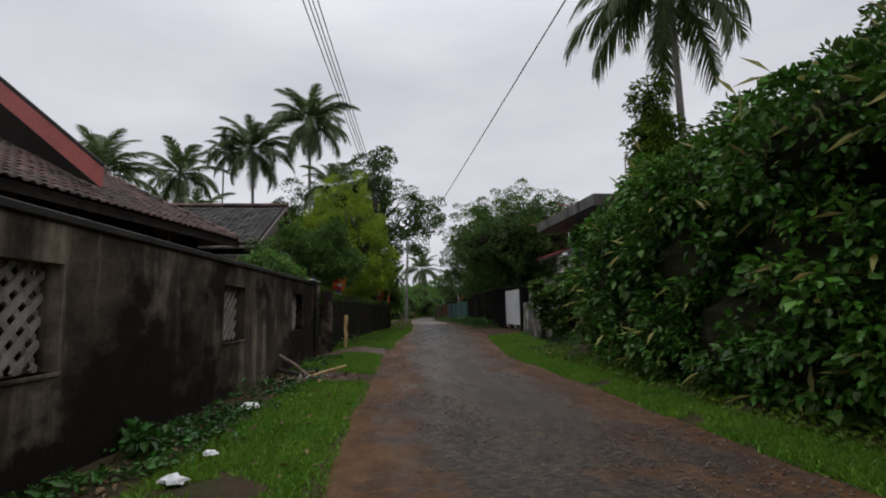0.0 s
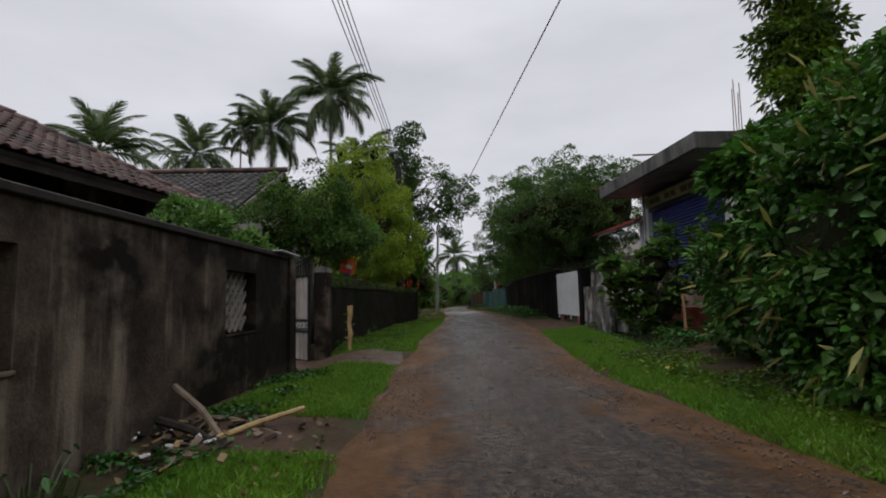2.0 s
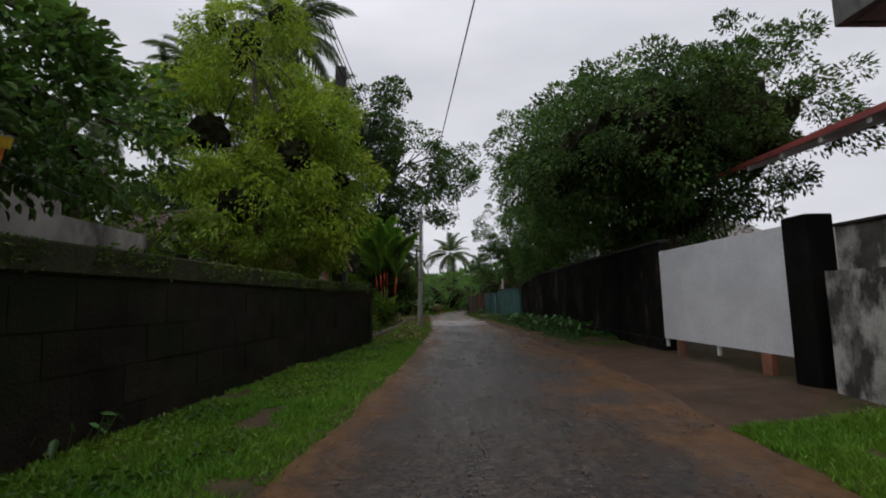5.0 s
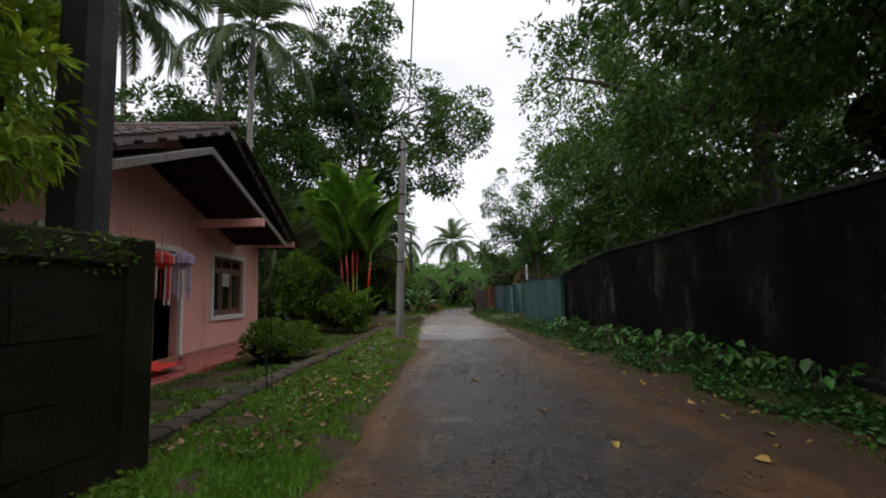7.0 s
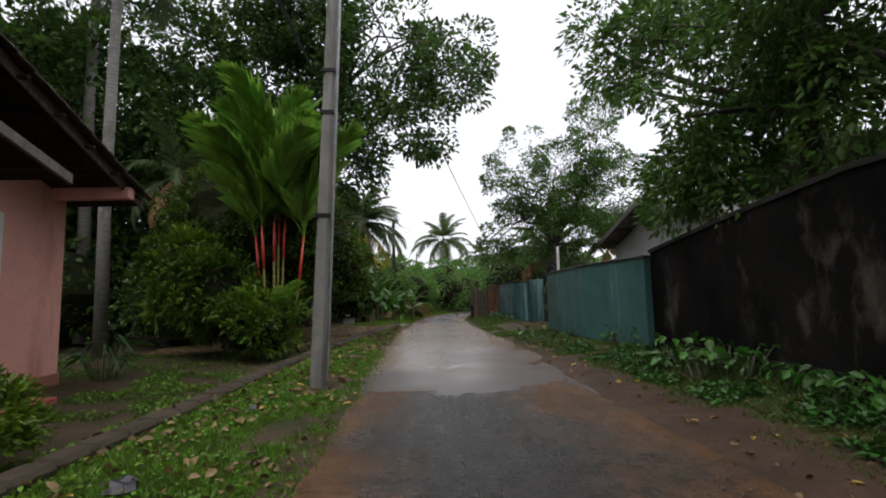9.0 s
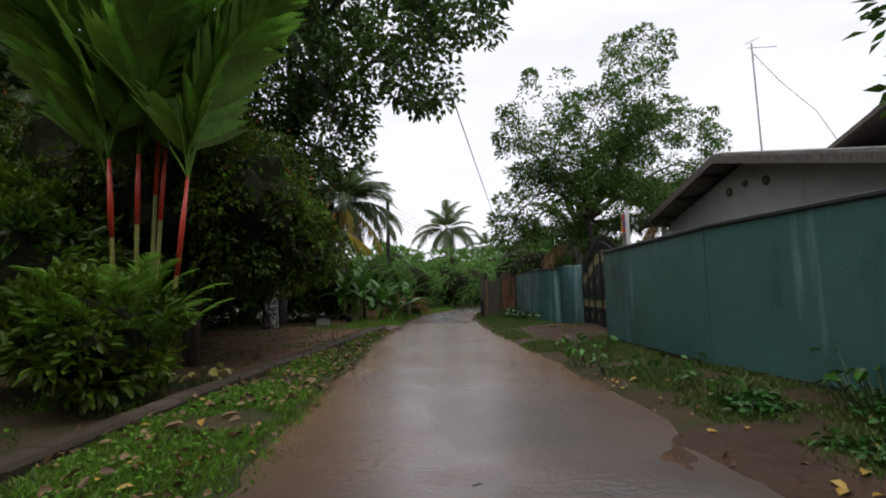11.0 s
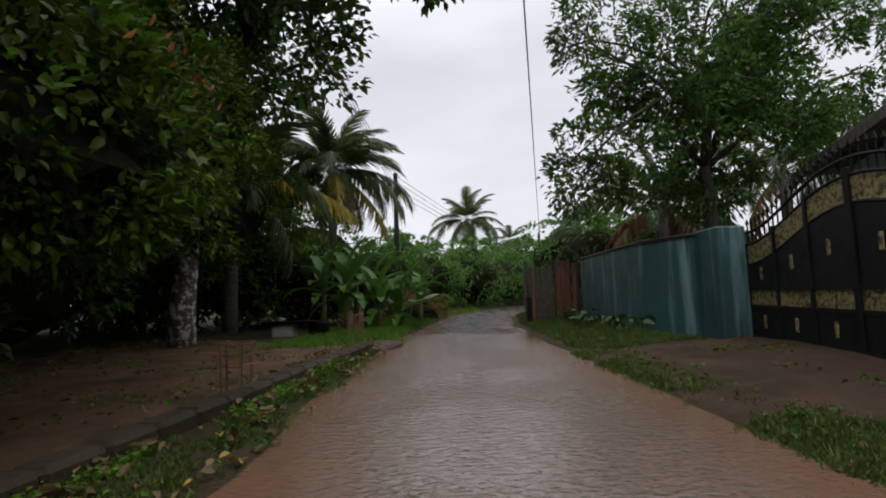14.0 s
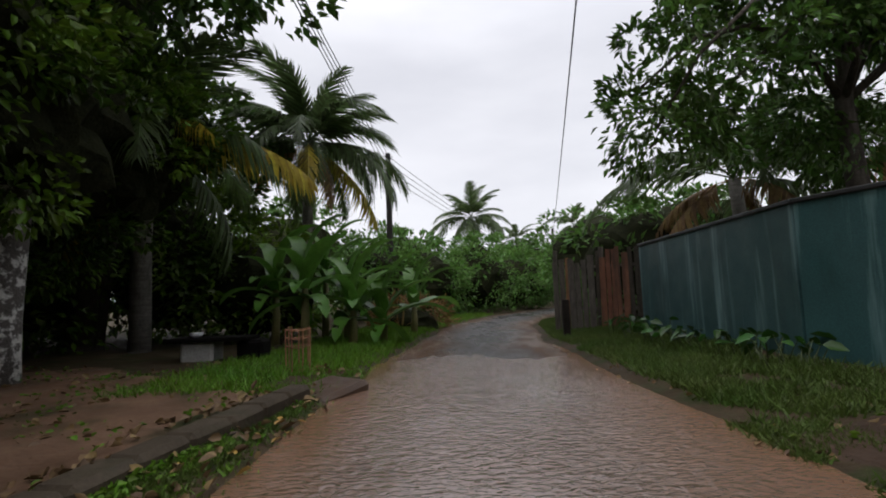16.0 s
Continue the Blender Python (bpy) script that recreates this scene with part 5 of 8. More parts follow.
tree("yard_tree", "dark leafy tree with a lichen-white trunk", (-2.2, 55.4, 0), [(-2.2, 55.4, -0.3, 0.27), (-2.2, 55.4, 0.8, 0.24), (-2.1, 55.4, 2.0, 0.2), (-2, 55.3, 3.5, 0.14)],
     [(-2.4, 53.8, 4.0, 2.0, 2.0, 1.9), (-4.2, 55.0, 4.4, 2.6, 2.4, 2.4), (-1.9, 55.2, 3.2, 1.3, 1.6, 1.4), (-3.0, 56.4, 5.2, 2.0, 2.0, 2.0), (-2.6, 57.6, 3.4, 1.7, 1.4, 1.5), (-4.6, 57.4, 2.6, 2.2, 1.8, 2.0)], 600, 115, 0.13, M_YARDLEAF, 28, -0.15, 0.4, bark=M_LICHENBARK, width=0.5, core=0.72, gap=-0.2, round_leaf=True)
tree("garden_tree", "dark leafy tree over the mossy wall", (-2.7, 17.7, 0), [(-2.7, 17.7, -0.1, 0.13), (-2.75, 17.7, 1.3, 0.1), (-2.9, 17.7, 2.4, 0.08), (-3.0, 17.7, 3.6, 0.05)],
     [(-3.8, 17.1, 3.15, 0.75, 0.6, 0.4), (-3.1, 17.2, 3.5, 0.75, 0.7, 0.5), (-2.4, 17.4, 3.6, 0.6, 0.7, 0.5), (-1.9, 18.2, 3.0, 0.7, 0.9, 0.6), (-2.8, 17.5, 2.8, 1.0, 0.8, 0.4), (-2.1, 19.7, 3.3, 0.6, 1.1, 0.6), (-2.2, 21.0, 3.1, 0.8, 1.2, 0.8), (-3.3, 17.0, 4.0, 0.25, 0.25, 0.3), (-2.1, 17.5, 4.2, 0.25, 0.3, 0.3)], 560, 56, 0.115, M_MIDLEAF, 29, -0.15, 0.32, width=0.5, boughs=30, gap=0.06, fine=1.9, round_leaf=True)
tree("feathery_tree", "tall feathery yellow-green tree", (-2.4, 27.4, 0), [(-2.4, 27.4, -0.1, 0.13), (-2.4, 27.4, 2.5, 0.1), (-2.5, 27.4, 5, 0.07), (-2.6, 27.4, 7, 0.04)],
     [(-2.9, 27.6, 7.4, 1.2, 1.2, 1.5), (-3.6, 27.4, 5.2, 1.5, 1.4, 1.5), (-1.6, 27.2, 4.6, 1.2, 1.3, 1.2), (-2.6, 26.8, 3.4, 1.7, 1.4, 1.1), (-1.0, 27.6, 3.3, 0.9, 1.1, 0.9), (-2.2, 28.8, 5.8, 1.5, 1.3, 1.8), (-2.6, 30.6, 3.4, 1.1, 1.2, 1.3), (-3.4, 30.2, 5.4, 1.5, 1.4, 1.6), (-2.0, 30.4, 6.6, 1.3, 1.3, 1.5), (-4.2, 31.0, 3.6, 1.4, 1.2, 1.6), (-2.2, 29.2, 2.9, 0.9, 0.8, 1.1), (-1.3, 29.35, 2.6, 0.7, 0.45, 0.6), (-3.6, 27.6, 8.0, 0.7, 0.7, 0.8), (-4.6, 27.8, 6.0, 0.9, 0.9, 1.1), (-0.9, 27.6, 5.4, 0.6, 0.7, 0.8), (-0.7, 28.0, 4.2, 0.7, 0.7, 0.7), (-2.0, 27.2, 8.0, 0.6, 0.6, 0.8)], 1150, 90, 0.135, M_YELLOWLEAF, 30, -0.9, 0.36, width=0.32, boughs=14, gap=-0.08, fine=1.4, core=0.3)


def hedge(name, label, base, blobs, clumps, per, leaf, mat, seed, spread=0.16, width=0.6, droop=-0.5, extra=None, category="hedge", core=True, shell=0.72, gap=-0.15, fine=1.3):
    """A tangled mass of leaves over near-black lumps that give its inner shade."""
    rng = np.random.default_rng(seed)
    root = thing(name, base, label, category)
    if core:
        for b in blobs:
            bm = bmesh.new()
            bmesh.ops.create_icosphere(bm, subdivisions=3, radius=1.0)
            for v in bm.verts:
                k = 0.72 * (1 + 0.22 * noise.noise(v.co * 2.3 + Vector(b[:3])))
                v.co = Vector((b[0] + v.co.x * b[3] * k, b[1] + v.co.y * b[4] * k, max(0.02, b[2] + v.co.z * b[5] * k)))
            part("twig_mass", bm, M_HOLLOWSHADE, root)
    P, out, C = crown_points(blobs, clumps, per, spread, rng, shell, gap, fine)
    keep = P[:, 2] > 0.06
    P, out = P[keep], out[keep]
    D = out + rng.normal(0, 0.5, P.shape) + [0, 0, droop]
    under(new("foliage", leaf_mesh("foliage", P, D, leaf * (0.7 + 0.6 * rng.random(len(P))), leaf * width * (0.8 + 0.4 * rng.random(len(P))), mat, rng, flat=0.9, fine=leaf < 0.19)), root)
    for frac, emat, lab, size in extra or ():
        q = rng.choice(len(P), int(frac * len(P)), replace=False)
        under(tagged(new("foliage", leaf_mesh("foliage", P[q] + out[q] * 0.05, D[q], size, size * (0.6 if emat is M_LIGHTLEAF else 0.16), emat, rng)), lab), root)
    return root


# two dense trees for the dark foliage, also added to block side light
tree("jungle_tree", "broad dark evergreen at the back of the garden", (-9.5, 66.0, 0), [(-9.5, 66, -0.2, 0.35), (-9.4, 66, 3, 0.28), (-9.2, 66, 6, 0.2), (-9, 66, 9, 0.12)],
     [(-9.5, 64.5, 6.0, 4.2, 3.2, 3.8), (-5.6, 64.0, 5.0, 2.8, 2.4, 3.0), (-14, 63, 6.0, 4.2, 3.6, 4.4), (-8.5, 62.5, 2.6, 3.4, 2.4, 2.4)], 330, 80, 0.31, M_MANGO, 31, -0.2, 0.9, width=0.5, gap=-0.3)
tree("jungle_tree", "broad dark evergreen beside the garden", (-13.0, 52.0, 0), [(-13, 52, -0.2, 0.35), (-13, 52, 3, 0.28), (-12.8, 52, 6, 0.2), (-12.6, 52, 9, 0.12)],
     [(-12.0, 50.5, 4.0, 3.2, 3.0, 3.6), (-14.0, 55.5, 4.5, 3.6, 3.4, 4.2), (-12, 58.5, 3.6, 3.2, 3.0, 3.4), (-13, 47, 3.0, 2.6, 2.6, 2.8), (-19.5, 55, 7.6, 3.6, 3.0, 3.8), (-24, 54, 7.2, 3.6, 3.0, 3.8), (-28.5, 52, 6.8, 3.6, 3.0, 3.6), (-11.5, 49.5, 8.3, 3.0, 2.4, 2.5), (-8.4, 50.5, 8.3, 2.4, 2.2, 2.6), (-15, 50, 7.8, 3.0, 2.4, 2.8)], 760, 80, 0.31, M_MANGO, 32, -0.2, 0.9, width=0.5, gap=-0.3)


hedge("creeper_hedge", "tall tangle of wet green creepers over a wall", (4.8, 7, 0.1),
      [(5.05, 2.2, 1.5, 1.2, 1.6, 1.5), (4.8, 2.4, 2.7, 1.0, 1.3, 0.75), (4.95, 4.6, 1.5, 1.2, 1.5, 1.5), (4.9, 4.4, 2.8, 1.2, 1.4, 0.85), (4.95, 6.8, 1.6, 1.2, 1.5, 1.5), (4.95, 7.2, 2.8, 1.15, 1.4, 0.8), (4.95, 9.2, 1.5, 1.1, 1.5, 1.5), (5.2, 10.9, 1.4, 1.0, 1.1, 1.2), (5.5, 9.6, 2.5, 1.1, 1.4, 0.8), (5.6, 11.8, 1.2, 0.85, 0.8, 1.0), (5.9, 12.6, 0.7, 0.7, 0.6, 0.75), (6.6, 12.9, 1.2, 0.9, 0.7, 1.2), (6.4, 8, 3.2, 1.4, 4.5, 1.0), (6.2, 3, 3.2, 1.4, 3, 1.0)] + [(4.42 + 0.08 * (k % 2), 2.0 + 1.3 * k, 0.75, 0.68, 0.85, 0.85) for k in range(6)],
      3500, 40, 0.105, M_CREEPER, 41, 0.24, 0.64, extra=[(0.012, M_PALELEAF, "pale yellowing strappy leaves", 0.34), (0.02, M_LIGHTLEAF, "fresh bright creeper leaves", 0.18)], gap=-0.2, fine=1.05)
tree("garden_tree", "dark broadleaf tree above the creepers", (8.5, 8.0, 0), [(8.5, 8, 0, 0.16), (8.5, 8, 1.6, 0.13), (8.4, 8, 3.2, 0.1), (8.4, 8, 4.2, 0.06)],
     [(8.2, 8.5, 4.6, 1.7, 2.0, 1.3), (9.2, 6.5, 4.9, 1.8, 2.0, 1.4), (8.3, 5.0, 4.4, 1.6, 1.8, 1.1)], 155, 120, 0.15, M_MANGO, 42, -0.2, 0.45, width=0.5)
tree("creeper_clad_tree", "slender tree wrapped in hanging creepers", (8.4, 14.6, 0), [(8.4, 14.6, 0, 0.13), (8.4, 14.6, 2, 0.11), (8.4, 14.6, 4.5, 0.08), (8.4, 14.6, 7.5, 0.04)],
     [(8.4, 14.5, 7.6, 0.35, 0.35, 0.9), (8.5, 14.5, 6.4, 0.7, 0.7, 0.95), (8.7, 14.2, 4.9, 1.2, 1.1, 0.95), (8.3, 13.6, 3.6, 1.4, 1.3, 1.0)], 290, 90, 0.17, M_FERN, 43, -0.8, 0.32, width=0.4, boughs=1, core=0.6)

palm("tall coconut palm above the creepers", [(9.9, 15.0, 0, 0.16), (9.85, 15.0, 4, 0.13), (9.8, 15.0, 8, 0.12), (9.75, 15.0, 12.3, 0.11)], 50, 0.95, 34)
palm("tall coconut palm with a full crown", [(-8.2, 50, 0, 0.2), (-8.3, 50, 8, 0.16), (-8.5, 50.5, 16, 0.15), (-8.6, 51, 21.2, 0.14)], 51, 1.3, 34)
palm("coconut palm behind the houses", [(-14.5, 53, 0, 0.2), (-14.7, 53, 9, 0.16), (-15, 53, 18.6, 0.14)], 52, 1.25, 32)
palm("slender areca palm behind the houses", [(-17.6, 52, 0, 0.1), (-17.6, 52, 9, 0.09), (-17.6, 52, 18.2, 0.08)], 53, 0.6, 18, name="areca_palm")
palm("coconut palm leaning in the wind", [(-21.0, 52, 0, 0.18), (-21.4, 52, 8, 0.15), (-22, 52, 15.6, 0.13)], 54, 1.2, 24)
palm("coconut palm over the tiled roofs", [(-20.2, 37, 0, 0.18), (-20.6, 37, 6, 0.15), (-21.2, 37, 11.4, 0.13)], 55, 1.15, 24)
palm("low coconut palm among the roofs", [(-13.0, 34, 0, 0.16), (-13.1, 34, 4, 0.14), (-13.2, 34, 7.4, 0.12)], 56, 0.75, 16)
palm("grey-trunked coconut palm in the garden", [(-5.6, 46.8, -0.2, 0.17), (-5.65, 46.8, 4, 0.14), (-5.6, 46.8, 8, 0.13), (-5.5, 46.8, 13, 0.12)], 57, 1.0, 20)
palm("low young palm with drooping pale fronds in the dark garden", [(-5.6, 50.0, -0.2, 0.12), (-5.5, 50.0, 2.5, 0.1), (-5.3, 49.8, 5.2, 0.09)], 58, 0.55, 16, dry=1)
palm("young coconut palm with long arching fronds", [(-1.6, 66.0, 0, 0.2), (-1.6, 66, 3.2, 0.18), (-1.55, 66, 6.2, 0.16)], 59, 0.9, 40, yellow=2, dry=2)
palm("young coconut palm with a yellow drooping frond", [(-2.9, 59.2, 0, 0.2), (-2.8, 59.0, 2.0, 0.18), (-2.5, 58.6, 3.9, 0.16)], 60, 0.85, 18, yellow=1, hanging=((3.2, -0.8, 2, 0.85), (2.4, -2.0, 10, 0.6)))
palm("distant coconut palm in the rain haze", [(6.2, 104, 0, 0.2), (6.2, 104, 6, 0.16), (6.3, 104, 9.6, 0.14)], 61, 1.25, 24)
palm("distant coconut palm in the rain haze", [(14.0, 122, 0, 0.2), (14, 122, 5, 0.16), (14, 122, 9.0, 0.14)], 62, 0.9, 18)
palm("distant coconut palm in the rain haze", [(20.0, 112, 0, 0.2), (20, 112, 5, 0.16), (20, 112, 9.5, 0.14)], 63, 0.95, 18)
palm("coconut palm behind the white house", [(14.5, 62, 0, 0.18), (14.5, 62, 3, 0.15), (14.4, 62, 4.6, 0.14)], 64, 0.85, 18, dry=2)
palm("low coconut palm behind the teal wall", [(10.2, 61.5, 0, 0.18), (10.1, 61.5, 2, 0.16), (10.0, 61.5, 3.5, 0.15)], 65, 0.85, 18, dry=4)

# ---- bushes closing the view along the lane ----
for i, (lab, bl, n, leaf, mt) in enumerate([
        ("dense green thicket at the bend of the lane", [(2.0, 72, 1.6, 2.0, 2.0, 1.7), (4.6, 75, 1.6, 2.2, 2.0, 1.8), (0.0, 70, 1.6, 2.0, 2.0, 1.8), (7.0, 79, 1.6, 2.4, 2.2, 1.9)], 900, 0.2, M_LIGHTLEAF),
        ("tall green thicket behind the bend", [(0, 78, 2.4, 3, 3, 2.6), (5, 84, 2.6, 3.5, 3, 2.6), (10, 88, 2.6, 3.5, 3, 2.6), (-5, 75, 3, 3.5, 3, 3)], 800, 0.3, M_LIGHTLEAF),
        ("bushes behind the fence", [(8.6, 64, 1.6, 2.2, 2.2, 1.9), (11.5, 66, 2.2, 2.6, 2.6, 2.2), (9.5, 70, 2.4, 2.6, 2.6, 2.2), (14, 72, 2.6, 3, 3, 2.4), (12.5, 78, 2.4, 3, 3, 2.4)], 900, 0.24, M_LIGHTLEAF),
        ("shrubs in the shaded garden", [(-1.4, 61.5, 1.2, 1.8, 1.6, 1.4), (-3.6, 62, 1.8, 2.2, 2.0, 2.0), (-6, 60, 2.2, 2.6, 2.4, 2.4), (-9, 58, 2, 2.6, 2.2, 2.2)], 800, 0.2, M_FERN),
        ("dark undergrowth behind the pink house", [(-5.6, 50.5, 1.2, 1.8, 1.8, 1.5), (-9.0, 50, 1.5, 2.2, 2.0, 1.8), (-4.4, 53.5, 1.4, 1.8, 1.6, 1.6), (-12, 50, 2.0, 2.5, 2, 2.2), (-15, 47, 2.5, 3, 3, 3)], 900, 0.2, M_MANGO),
        ("undergrowth behind the mossy wall", [(-4.8, 27.0, 1.6, 1.6, 2.2, 1.6), (-5.0, 31.0, 1.6, 1.6, 1.6, 1.6), (-3.6, 25.0, 1.2, 1.1, 1.2, 1.0), (-8.0, 27, 2.6, 2.6, 3, 2.6)], 800, 0.17, M_FERN)]):
    hedge("thicket", lab, bl[0][:2] + (0,), bl, n // 2, 50, leaf, mt, 70 + i, 0.5, 0.5, -0.2, category="bush")


def far_woods():
    rng = np.random.default_rng(88)
    blobs = []
    for k in range(46):
        a = radians(-75 + 150 * k / 45)
        r = 118 + 30 * rng.random()
        h = 6 + 5 * rng.random()
        blobs.append((4 + r * math.sin(a), 25 + r * math.cos(a), h * 0.5, 7 + 3 * rng.random(), 5, h * 0.62))
    P, out, C = crown_points(blobs, 2600, 12, 0.9, rng, 0.7)
    D = out + rng.normal(0, 0.5, P.shape)
    tagged(new("far_woods", leaf_mesh("far_woods", P, D, 1.3, 0.8, M_LIGHTLEAF, rng)), "distant belt of hazy green trees", "woods", kind="stuff")


far_woods()

# ---- the tiled house with the red gable ----
def red_house():
    root = thing("tiled_house", (-8, 8, 0), "old house with clay tile roof and red gable boards", "house")
    # the eave runs slightly askew to the wall and ends in a hip
    m = Matrix.Translation((-4.95, 16.35, 0)) @ Matrix.Rotation(math.atan2(0.982, 0.187), 4, "Z")
    pitch = 0.55
    part("wall", one(-18.5, -1.0, 0.8, 8.0, -0.2, 3.75, m), M_WALL, root)
    bm = bmesh.new()
    vs = [bm.verts.new(m @ Vector((x, y, 3.5 + pitch * y + dz))) for dz in (-0.07, 0.0) for x, y in ((0, 0), (-0.7 * 4.2, 4.2), (-19, 4.2), (-19, 0))]
    for f in ((0, 1, 2, 3), (7, 6, 5, 4), (0, 4, 5, 1), (1, 5, 6, 2), (2, 6, 7, 3), (3, 7, 4, 0)):
        bm.faces.new([vs[i] for i in f])
    part("roof_deck", bm, M_DARKWOOD, root)
    bm = bmesh.new()
    vs = [bm.verts.new(m @ Vector(v)) for v in ((0, 0, 3.48), (-0.7 * 4.2, 4.2, 3.48 + pitch * 4.2), (0.9, 6.5, 3.48), (0, 0, 3.4), (-0.7 * 4.2, 4.2, 3.4 + pitch * 4.2), (0.9, 6.5, 3.4))]
    for f in ((0, 1, 2), (5, 4, 3), (0, 3, 4, 1), (1, 4, 5, 2), (2, 5, 3, 0)):
        bm.faces.new([vs[i] for i in f])
    part("hip_slope", bm, M_TILEJ, root)
    inv = m.inverted()
    ux, up = (m.to_3x3() @ Vector((1, 0, 0))), (m.to_3x3() @ Vector((0, 1, pitch)))
    tiles(root, m @ Vector((-18.9, -0.06, 3.5)), ux, up, 77, 15, lambda c, r: c >= 44, 3, clip=lambda p: (inv @ p).x < -0.2 - 0.7 * (inv @ p).y)
    for k in range(14):
        a, b = 0.02 + 0.3 * k, 0.36 + 0.3 * k
        part("hip_cap", tube(bmesh.new(), [m @ Vector((-0.7 * a - 0.02, a, 3.58 + pitch * a)), m @ Vector((-0.7 * b - 0.02, b, 3.56 + pitch * b))], [0.115, 0.095], 8), M_TILE, root, smooth=True)
    part("fascia", one(-19, 0, 0.02, 0.06, 3.3, 3.46, m), M_DARKWOOD, root)
    for k in range(36):
        part("rafter", prism(bmesh.new(), [(0.05, 3.36), (0.05, 3.44), (0.9, 3.9), (0.9, 3.82)], "x", -0.6 - 0.5 * k, -0.54 - 0.5 * k, m), M_DARKWOOD, root)
    # upper gable with wide red barge boards
    for k, (w, off, mt) in enumerate(((0.46, 0.0, M_RED), (0.1, 0.27, M_COPING))):
        bm = bmesh.new()
        a, b = Vector((-6.3, 11.1, 4.2 + off)), Vector((-11.4, 11.1, 8.6 + off))
        vs = [bm.verts.new(v) for p in (a, b) for v in (p + Vector((0, -0.06, -w / 2)), p + Vector((0, 0.06, -w / 2)), p + Vector((0, 0.06, w / 2)), p + Vector((0, -0.06, w / 2)))]
        for f in ((0, 1, 2, 3), (4, 7, 6, 5), (0, 4, 5, 1), (1, 5, 6, 2), (2, 6, 7, 3), (3, 7, 4, 0)):
            bm.faces.new([vs[i] for i in f])
        part("barge_board", bm, mt, root)
    # near-black gable wall: the shade of the recess is put into its colour
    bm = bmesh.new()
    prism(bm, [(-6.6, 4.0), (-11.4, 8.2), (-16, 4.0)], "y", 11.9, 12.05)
    part("gable_wall", bm, M_SHADEBLACK, root)
    bm = bmesh.new()
    prism(bm, [(-6.3, 4.38), (-6.3, 4.46), (-11.4, 8.8), (-11.4, 8.7)], "y", 11.15, 11.4)
    part("upper_roof", bm, M_TILEJ, root)


red_house()


def back_house():
    root = thing("tiled_house", (-7, 19, 0), "low whitewashed house with a dark tiled roof", "house")
    y0, x1 = 18.2, -3.6
    part("wall", one(-12.5, -4.95, y0, y0 + 0.2, -0.1, 3.3), M_DARKENEDWASH, root)
    part("wall", one(x1 - 0.35, x1, y0, y0 + 0.2, -0.1, 2.5), M_DARKENEDWASH, root)
    part("wall", one(-4.95, x1 - 0.35, y0, y0 + 0.2, 2.15, 2.5), M_DARKENEDWASH, root)
    part("wall", one(x1 - 0.2, x1, y0 + 0.2, 25, -0.1, 2.5), M_DARKENEDWASH, root)
    part("wall", one(-5.15, -4.95, y0 + 0.2, 24.8, -0.1, 3.9), M_DARKENEDWASH, root)
    # back wall in near-black, which stands in for the unlit room
    part("wall", one(-12.5, -5.15, 24.8, 25, -0.1, 3.3), M_SHADEBLACK, root)
    part("porch_floor", one(-7.5, -3.6, 16.2, y0 + 4, -0.1, 0.12), M_REDFLOOR, root)
    part("plinth", one(-7.4, -4.9, y0 + 1.9, y0 + 2.0, 0.12, 0.45), M_WHITEPAINT, root)
    part("porch_beam", one(-8.0, -3.7, 16.55, 16.75, 2.3, 3.1), M_DARKENEDWASH, root, "grime-streaked beam over the porch", bevel=0.01)
    # unseen ceiling, added to keep sky light out of the porch
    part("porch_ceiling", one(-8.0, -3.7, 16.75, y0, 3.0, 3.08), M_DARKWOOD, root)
    part("porch_post", one(-3.9, -3.72, 16.56, 16.74, 0.12, 2.3), M_DARKENEDWASH, root, bevel=0.01)
    ev, rd = Vector((0, 17.3, 3.55)), Vector((0, 21.6, 5.75))
    bm = bmesh.new()
    prism(bm, [(17.3, 3.46), (17.3, 3.53), (21.6, 5.73), (25.8, 3.53), (25.8, 3.46), (21.6, 5.62)], "x", -12.8, -4.62)
    part("roof_deck", bm, M_DARKWOOD, root)
    tiles(root, (-12.8, 17.3, 3.55), (1, 0, 0), rd - ev, 33, 15, lambda c, r: c >= 13, 4, sooty=True)
    vg = bmesh.new()
    tube(vg, [(-12.8, 21.6, 5.83), (-4.5, 21.6, 5.83)], 0.1, 7)
    part("ridge", vg, M_TILE, root, smooth=True)
    bm = bmesh.new()
    for s, (ya, yb) in ((0, (17.25, 21.6)), (1, (21.6, 25.8))):
        za, zb = (3.4, 5.6) if s == 0 else (5.6, 3.4)
        prism(bm, [(ya, za), (ya, za + 0.16), (yb, zb + 0.16), (yb, zb)], "x", -4.62, -4.57)
    part("barge_board", bm, M_OLDWOOD, root)
    bm = bmesh.new()
    prism(bm, [(18.2, 3.3), (21.6, 5.1), (24.8, 3.3)], "x", -5.12, -4.98)
    part("gable_wall", bm, M_OLDWOOD, root)
    part("gutter", tube(bmesh.new(), [(-12.8, 17.2, 3.42), (-4.6, 17.2, 3.42)], 0.06, 8), M_OLDWOOD, root, smooth=True)


back_house()


